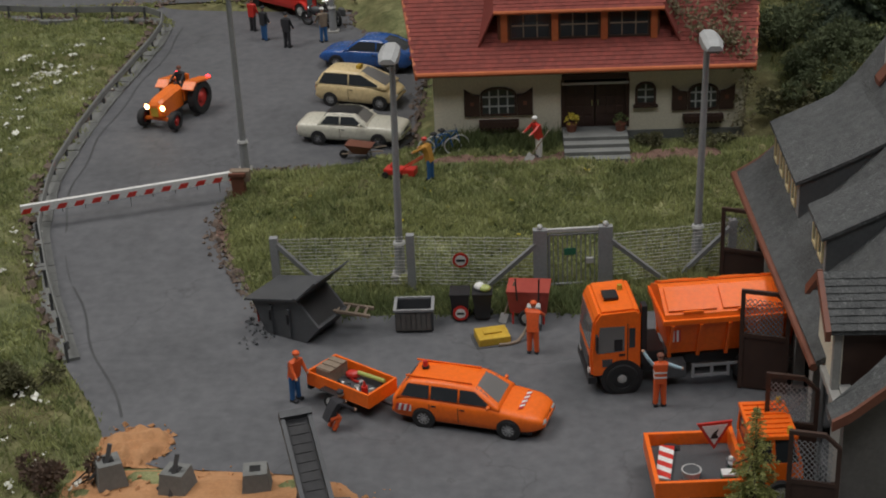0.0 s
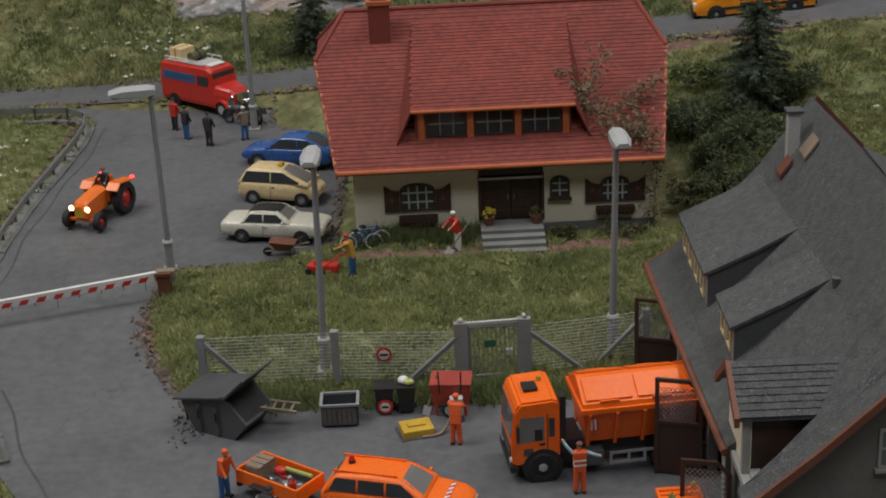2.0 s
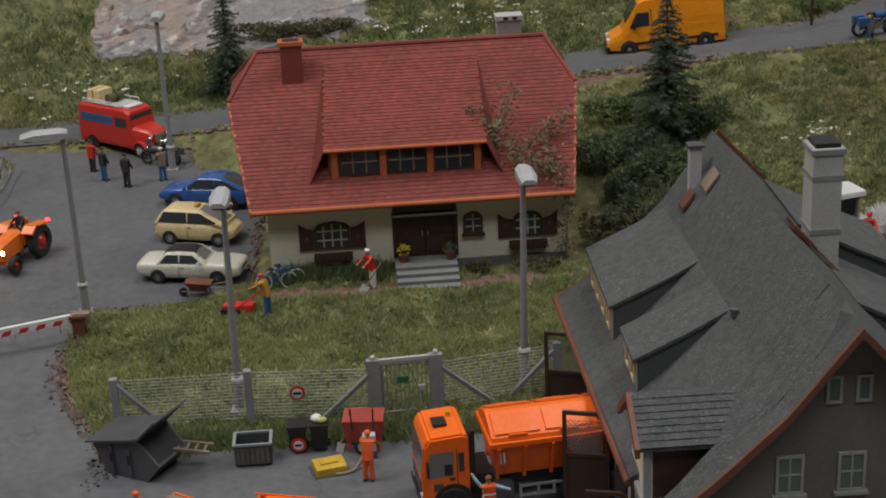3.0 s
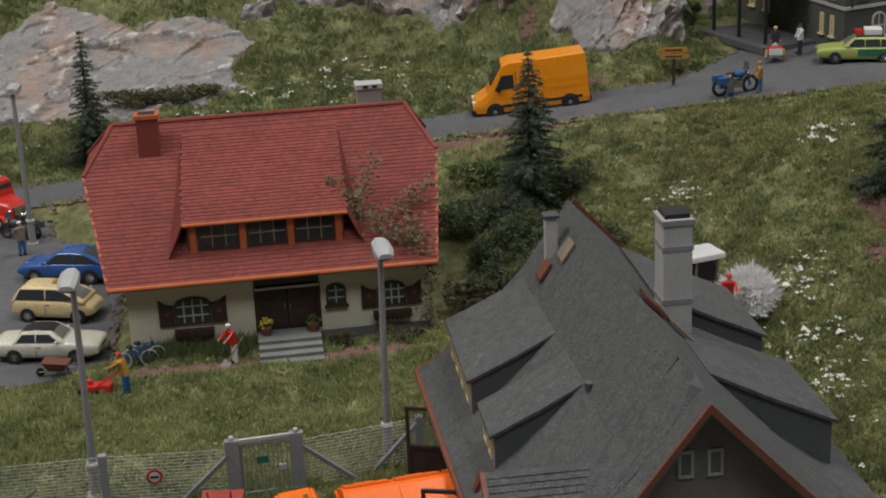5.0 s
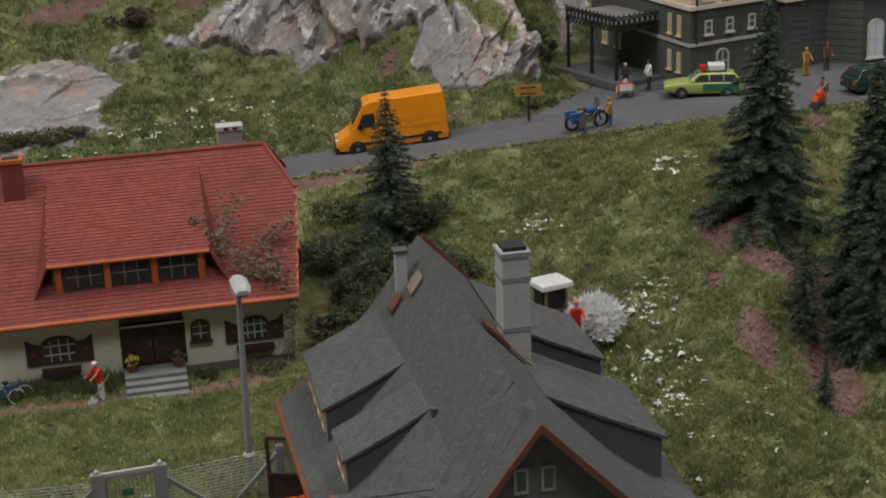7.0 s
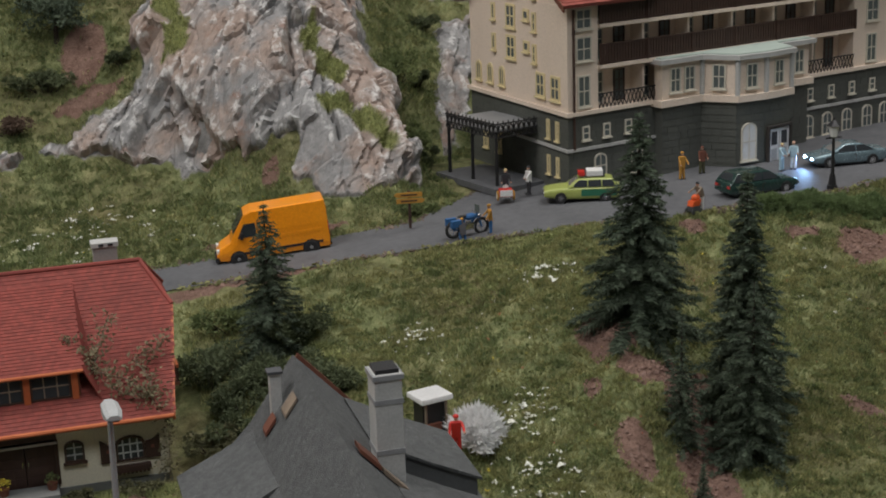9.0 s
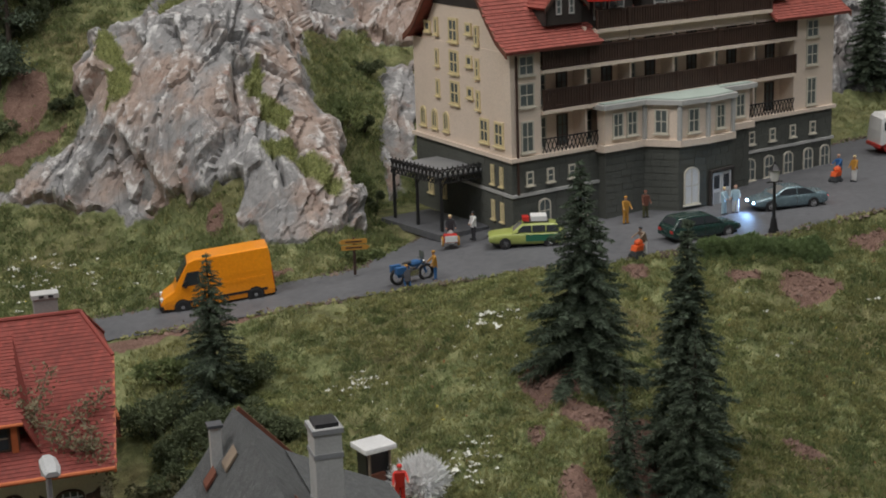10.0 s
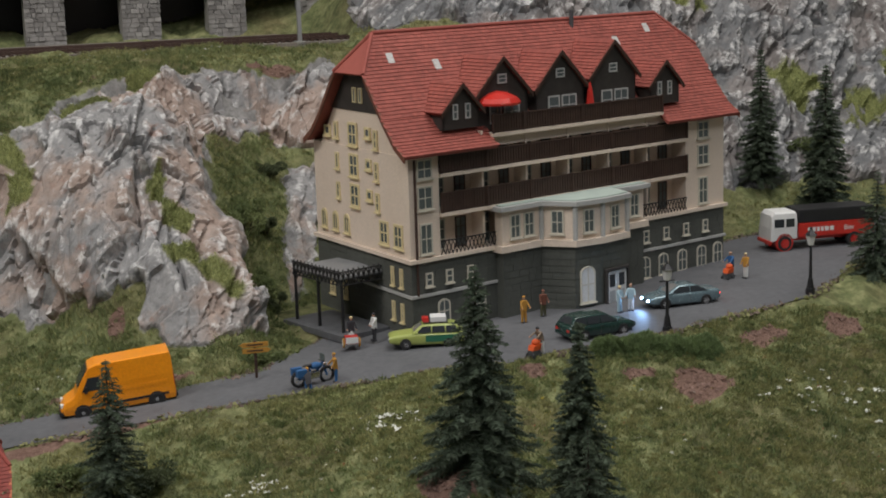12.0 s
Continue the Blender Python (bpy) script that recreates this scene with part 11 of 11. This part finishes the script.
flowers("white_flowers", 38, [(23.4, 14.2, 0.9, 1.1), (22.8, 10.8, 0.8, 1.0), (24.5, 18.6, 0.5, 0.6), (28.9, 29.3, 0.9, 0.7), (21.8, 28.3, 0.8, 0.8), (55.6, 29.2, 1.8, 1.2), (-22.5, 27, 1.4, 3), (-23.5, 22, 1.2, 2), (-21.8, 31, 1, 2), (-25, 28, 1.5, 3), (-21, 12, 2, 3), (-19, -1, 1.6, 1.5), (-16.2, 0.5, 1.0, 1.8), (-15.2, -3.0, 0.8, 0.8), (-16, 49.5, 4, 2), (4, 49.5, 4, 1.5), (7.5, 52.6, 1.6, 1.0)], "flower", "white flower heads in the grass", 21, 0.15)
flowers("sparse_flowers", 26, [(26, 24, 4, 4), (48, 27.5, 6, 3), (57.5, 27.5, 2.5, 2), (25, 9, 3, 4), (30, 78, 8, 1.5), (15, 76, 6, 2), (11, 48.2, 3, 1.2), (-5, 49, 5, 1.5)], "flower", "scattered white flower heads in the meadow", 23, 0.11)
flowers("yellow_flowers", 30, [(24, 20, 5, 5), (36, 30, 6, 2), (52, 28, 6, 3), (0, 14, 6, 2), (8, 49, 8, 2), (-22, 25, 2, 8)], "yellow_flower", "small yellow flowers in the meadow", 22, 0.06)
flowers("red_specks", 60, [(48, 24, 7, 6), (38, 27, 4, 4), (44, 16, 5, 6), (26, 20, 4, 6)], "red_speck", "tiny rusty red flower specks in the meadow", 24, 0.055)


def shrub(x, y, w, d, tall, material, label, seed, n=700, leafy=0.2, z=None):
    """A low bush: short stems and many leaves in uneven clumps."""
    r = np.random.RandomState(seed)
    z0 = height(x, y) if z is None else z
    t = thing("shrub", x, y, z0, 0, label, "bush", "shrubs")
    stems = bm_new()
    vs, fs = [], []
    clumps = [(r.randn() * w * 0.45, r.randn() * d * 0.45, tall * (0.3 + 0.55 * r.rand())) for _ in range(max(5, int(8 * w)))]
    for cx, cy, cz in clumps:
        rod(stems, (cx * 0.4, cy * 0.4, -0.1), (cx, cy, cz), 0.04, 0.015, 5)
    leafy *= 0.6
    for _ in range(int(n * 2.2)):
        cx, cy, cz = clumps[r.randint(len(clumps))]
        q = r.randn(3)
        q = q / np.linalg.norm(q) * (0.5 + 0.5 * r.rand()) * np.array([w, d, tall]) * 0.3
        leaf(vs, fs, (cx + q[0], cy + q[1], max(0.02, cz + q[2])), leafy, r, q)
    part("stem", stems, "bark", t)
    raw("foliage", vs, fs, material, t)
    return t


SHRUBS = [
    (-15.6, 2.0, 1.3, 1.0, 1.0, "scrub", "dark grey-green wiry bush at the lane edge", 900, 0.16),
    (-13.4, -2.8, 1.2, 0.9, 0.9, "brown_scrub", "reddish-brown dry bush beside the sand", 700, 0.15),
    (-16.5, -2.0, 1.0, 0.8, 0.7, "scrub", "olive dry bush on the verge", 500, 0.16),
    (11.8, 29.5, 2.0, 2.0, 1.8, "dark_shrub", "dense dark green bush behind the house", 1500, 0.22),
    (12.0, 25.0, 1.4, 1.6, 1.4, "dark_shrub", "dark green bush beside the house gable", 1000, 0.2),
    (13.5, 34.5, 2.2, 1.2, 1.2, "grass_deep", "low dark bush below the hill road", 900, 0.22),
    (14.2, 27.4, 2.0, 2.2, 1.7, "dark_shrub", "dense dark green thicket behind the house", 2600, 0.2),
    (16.4, 31.4, 2.0, 1.6, 1.3, "dark_shrub", "dense dark thicket below the hill road", 2000, 0.2),
    (12.6, 22.4, 1.6, 1.8, 1.3, "dark_shrub", "dark green bush at the house gable", 1300, 0.18),
    (17.0, 25.0, 2.2, 1.8, 1.2, "dark_shrub", "low dark green thicket on the slope", 1600, 0.18),
    (10.8, 21.5, 1.2, 1.2, 0.9, "scrub", "olive bush at the house corner", 700, 0.18),
    (5.2, 18.6, 0.8, 0.6, 0.6, "scrub", "low dry bush beside the steps", 400, 0.14),
    (7.2, 18.9, 1.2, 0.6, 0.6, "scrub", "straggly olive bush under the window", 500, 0.14),
    (28.5, 53.0, 1.2, 3.2, 1.8, "grass_deep", "dark green bushes in the rock gully", 1600, 0.24),
    (29.0, 60.0, 1.4, 3.0, 2.0, "grass_deep", "leafy bush on the rock beside the hotel", 1500, 0.24),
    (-4.0, 51.5, 4.0, 0.8, 0.9, "scrub", "row of dry scrub along the pale rock", 1500, 0.2),
    (7.2, 67.5, 2.0, 1.6, 1.4, "dark_shrub", "dark green scrub on the hillside above the slab", 1600, 0.22),
    (3.5, 61.0, 1.8, 1.4, 1.0, "brown_scrub", "reddish-brown heather beside the grey rock", 1000, 0.2),
    (6.0, 63.0, 2.0, 1.4, 1.2, "dark_shrub", "dark leafy bush on the hillside", 1500, 0.22),
    (-1.0, 72.0, 3.0, 2.5, 2.6, "grass_deep", "leafy dark bush above the rock", 1800, 0.3),
    (-6.0, 66.0, 3.0, 2.5, 2.0, "grass_deep", "dense green bush on the hillside", 1600, 0.3),
    (66.5, 62.0, 1.2, 1.2, 1.2, "grass_deep", "green bush beside the hotel corner", 700, 0.22),
    (9.2, 68.2, 1.6, 1.2, 2.2, "dark_shrub", "dark undergrowth beneath the pines", 2200, 0.24),
    (11.2, 69.6, 1.6, 1.0, 2.0, "dark_shrub", "dark undergrowth beside the crag", 1800, 0.24),
    (11.2, 62.6, 1.0, 0.8, 0.9, "dark_shrub", "leafy green bush at the crag's edge", 1400, 0.18),
    (29.8, 56.0, 0.9, 1.6, 0.8, "dark_shrub", "dark green growth in the rock gully", 1400, 0.18),
    (30.8, 61.5, 0.9, 1.6, 1.0, "dark_shrub", "dark leafy growth high in the gully", 1400, 0.2),
    (32.8, 67.5, 1.4, 1.4, 1.0, "dark_shrub", "dark leafy bush at the gully's head", 1500, 0.2),
    (80.0, 68.0, 2.6, 1.6, 1.2, "grass_deep", "green clump on the rock wall", 900, 0.26),
    (26.4, 44.8, 1.4, 0.9, 0.8, "grass_deep", "low green bush beside the signpost", 700, 0.2),
]
for i, (x, y, w, d, hh, m_, lab, n, lf) in enumerate(SHRUBS):
    shrub(x, y, w, d, hh, m_, lab, 100 + i, n, lf)


def hedge(ends, wide, tall):
    """A clipped soft hedge: an uneven rounded mound of fine flock fibres along a line, over a few stems."""
    r = np.random.RandomState(140)
    (ax, ay), (bx, by) = ends
    z0 = min(height(ax, ay), height(bx, by))
    t = thing("hedge", ax, ay, z0, 0, "fluffy mid-green flocked hedge along the road edge", "hedge")
    stems = bm_new()
    for i in range(9):
        x, y = (bx - ax) * (i + 0.5) / 9, (by - ay) * (i + 0.5) / 9
        rod(stems, (x, y, height(ax + x, ay + y) - z0 - 0.1), (x, y, height(ax + x, ay + y) - z0 + 0.6 * tall), 0.05, 0.02, 5)
    part("stem", stems, "bark", t)
    n = 26000
    u, a, q = r.rand(n), r.rand(n) * 3.1416, 0.72 + 0.28 * r.rand(n) ** 0.5
    x, y = ax + (bx - ax) * u, ay + (by - ay) * u
    lump = 0.8 + 0.25 * value_noise(u * 9, a * 1.5, 77) + 0.12 * value_noise(u * 30, a * 4, 78)
    lump *= np.minimum(1, (np.minimum(u, 1 - u) * 14 + 0.25)) ** 0.5
    nx, ny = -(by - ay), bx - ax
    ln = math.hypot(nx, ny)
    nx, ny = nx / ln, ny / ln
    d = np.stack([np.cos(a) * nx, np.cos(a) * ny, np.sin(a)], 1)
    off = np.cos(a) * wide * lump * q
    base = fields(x + nx * off, y + ny * off)[0] - z0
    c = np.stack([x - ax + nx * off, y - ay + ny * off, base + np.sin(a) * tall * lump * q], 1)
    side = r.randn(n, 3) * 0.035
    tip = c + d * (0.06 + 0.07 * r.rand(n))[:, None] + r.randn(n, 3) * 0.06
    raw("foliage", np.stack([c - side, c + side, tip], 1).reshape(-1, 3), np.arange(n * 3).reshape(-1, 3), "hedge_flock", t)


hedge([(43.4, 35.0), (51.6, 34.2)], 0.75, 0.95)


def vine():
    """The dry creeper that hangs over the red roof."""
    t = thing("creeper", 7.4, 20.4, 1.2, 0, "dry olive creeper climbing the house corner and roof", "creeper")
    r = np.random.RandomState(31)
    stems = bm_new()
    vs, fs = [], []
    paths = [[(1.3, -0.8, 0), (1.35, -0.9, 1.4), (1.45, -0.9, 2.5), (0.8, -0.7, 3.9), (-0.1, -0.2, 4.6), (-1.4, 0.2, 5.0), (-2.0, 0.7, 5.9), (-2.5, 1.0, 6.3)], [(0.8, -0.7, 3.9), (0.9, -0.1, 4.4), (0.3, 0.6, 5.2), (1.3, 0.8, 5.4), (1.8, 1.0, 5.9)], [(-1.4, 0.2, 5.0), (-0.9, 0.9, 6.2), (-0.5, 1.3, 7.0)], [(0.8, -0.7, 3.9), (-0.3, -0.6, 4.1), (-1.0, -0.4, 4.6)]]
    for p in paths:
        q = along3(p, 0.12)
        for i, (a, b_) in enumerate(zip(q, q[1:])):
            rod(stems, tuple(a), tuple(b_), 0.03, n=4, cap=False)
            thick = 0.6 + 0.6 * math.sin(i * 0.45) ** 2
            for _ in range(int(11 * thick)):
                leaf(vs, fs, tuple(a + r.randn(3) * np.array([0.28, 0.18, 0.22]) * thick + np.array([0, -0.08, 0.1])), 0.13, r)
    part("stem", stems, "wood", t)
    raw("foliage", vs, fs, "dry_leaf", t)


def along3(p, step):
    p = np.array(p, float)
    s = np.r_[0, np.cumsum(np.linalg.norm(np.diff(p, axis=0), axis=1))]
    q = np.linspace(0, s[-1], int(s[-1] / step) + 1)
    return np.stack([np.interp(q, s, p[:, i]) for i in range(3)], 1)


vine()


# ---- railway gallery on the plateau ----
PIER_X = [21.4, 30.0, 38.0, 46.8]


def gallery():
    t = thing("gallery_wall", 0, 0, 22.0, 0, "grey stone railway gallery with dark open arches", "gallery", kind="structure")
    rnd = random.Random(3)
    # Black sheet painted as the shade inside the arches.
    part("dark_backing", box(bm_new(), -70, 60, 105.5, 106.0, -1, 9), "black", t)
    part("roof_slab", box(bm_new(), -70, 60, 99.5, 106.0, 4.6, 6.0), "concrete", t)
    for x in [PIER_X[0] - 8.6 * k for k in range(7, 0, -1)] + PIER_X:
        p = part("pier", box(bm_new(), x - 1.75, x + 1.75, 100, 101.8, -1.0, 4.6), "concrete", t)
        if x < 10:
            continue
        vs, fs = [], []
        for j in range(13):
            a = -1.8
            while a < 1.75:
                w = 0.3 + rnd.random() * 0.6
                x0, x1, z0, z1 = a + 0.03, min(1.8, a + w) - 0.03, -0.6 + j * 0.42 + 0.02, -0.6 + j * 0.42 + 0.4
                a += w
                if x1 - x0 < 0.1:
                    continue
                d = 0.05 + 0.14 * rnd.random()
                n = len(vs)
                for y in (100.0, 100.0 - d):
                    vs += [(x + x0, y, z0), (x + x1, y, z0), (x + x1, y, z1), (x + x0, y, z1)]
                fs += [(n + 4, n + 5, n + 6, n + 7), (n, n + 1, n + 5, n + 4), (n + 1, n + 2, n + 6, n + 5), (n + 2, n + 3, n + 7, n + 6), (n + 3, n, n + 4, n + 7)]
        tagged(raw("stone", vs, fs, "pier_stone", p), kind="stuff")
    tr = thing("railway_track", 0, 86.4, 21.75, 0, "railway track with brown rails on dark ballast", "track")
    part("ballast", box(bm_new(), -70, 60, -2.2, 13.4, -0.6, 0.1), "gravel", tr)
    for y in (-0.75, 0.75, 4.25, 5.75):
        part("rail", box(bm_new(), -70, 60, y - 0.06, y + 0.06, 0.24, 0.42), "brown", tr)
    vs, fs = [], []
    for i in range(170):
        x = -60 + i * 0.64
        n = len(vs)
        vs += [(x, -1.3, 0.08), (x + 0.26, -1.3, 0.08), (x + 0.26, 1.3, 0.08), (x, 1.3, 0.08), (x, -1.3, 0.25), (x + 0.26, -1.3, 0.25), (x + 0.26, 1.3, 0.25), (x, 1.3, 0.25)]
        fs += [tuple(n + k for k in q) for q in HEX]
    tagged(raw("sleeper", vs, fs, "brown", tr), kind="stuff")
    m = thing("catenary_mast", 40.6, 84.6, 21.7, 0, "grey steel catenary mast beside the track", "mast")
    part("column", box(bm_new(), -0.16, 0.16, -0.16, 0.16, -0.4, 8.5, 0.02), "grey_metal", m)
    part("footing", box(bm_new(), -0.4, 0.4, -0.4, 0.4, -0.6, 0.25, 0.05), "concrete", m)


gallery()


def verge(name, line, step, material, label, seed, spread, count, size, flat=True):
    """Crumbs of earth and tufts that break up the edge of a road."""
    r = np.random.RandomState(seed)
    vs, fs = [], []
    for a in along(line, step):
        for _ in range(count):
            x, y = a[0] + r.randn() * spread, a[1] + r.randn() * spread
            z = max(float(np.interp(x, *ROAD_RISE)) if flat else float(low_road_z(y)), 0.0)
            if r.rand() < 0.5 + 0.5 * math.sin(x * 0.9 + seed):
                rubble(vs, fs, (x, y, z + 0.02), size * (0.4 + 1.2 * r.rand() ** 3), r)
    tagged(raw(name, vs, fs, material), label, "verge", kind="stuff")


near2, far2 = [q[:2] for q in UP_NEAR], [q[:2] for q in UP_FAR]
verge("road_crumbs", near2, 0.2, "earth_clod", "brown earth crumbs along the road edge", 1, 0.28, 5, 0.13)
verge("road_crumbs", far2, 0.2, "earth_clod", "brown earth crumbs along the road edge", 4, 0.28, 5, 0.13)
verge("road_moss", near2, 0.2, "grass", "green tufts creeping over the road edge", 2, 0.22, 6, 0.12)
verge("road_moss", far2, 0.2, "grass_deep", "green tufts creeping over the road edge", 3, 0.22, 6, 0.12)
verge("lane_crumbs", ROAD_E, 0.2, "earth_clod", "brown earth crumbs along the lane edge", 5, 0.2, 5, 0.11, False)


def clods():
    """Earth crumbs and small stones on the bare patches."""
    r = np.random.RandomState(44)
    vs, fs = [], []
    for cx, cy, rx, ry, a in EARTHS:
        n = int(220 * rx * ry) if cx > 14 else 60
        x, y = cx + r.randn(n) * rx * 0.7, cy + r.randn(n) * ry * 0.7
        z, k, e = fields(x, y)
        for i in np.where((e > 0.25) & ~inside(x, y, UP_POLY) & ~inside(x, y, YARD) & ~inside(x, y, LANE))[0]:
            rubble(vs, fs, (x[i], y[i], z[i] + 0.01), 0.025 + 0.13 * r.rand() ** 4, r)
    tagged(raw("earth_crumb", vs, fs, "red_clod"), "brown earth crumbs on the bare slope", "earth", kind="stuff")


clods()
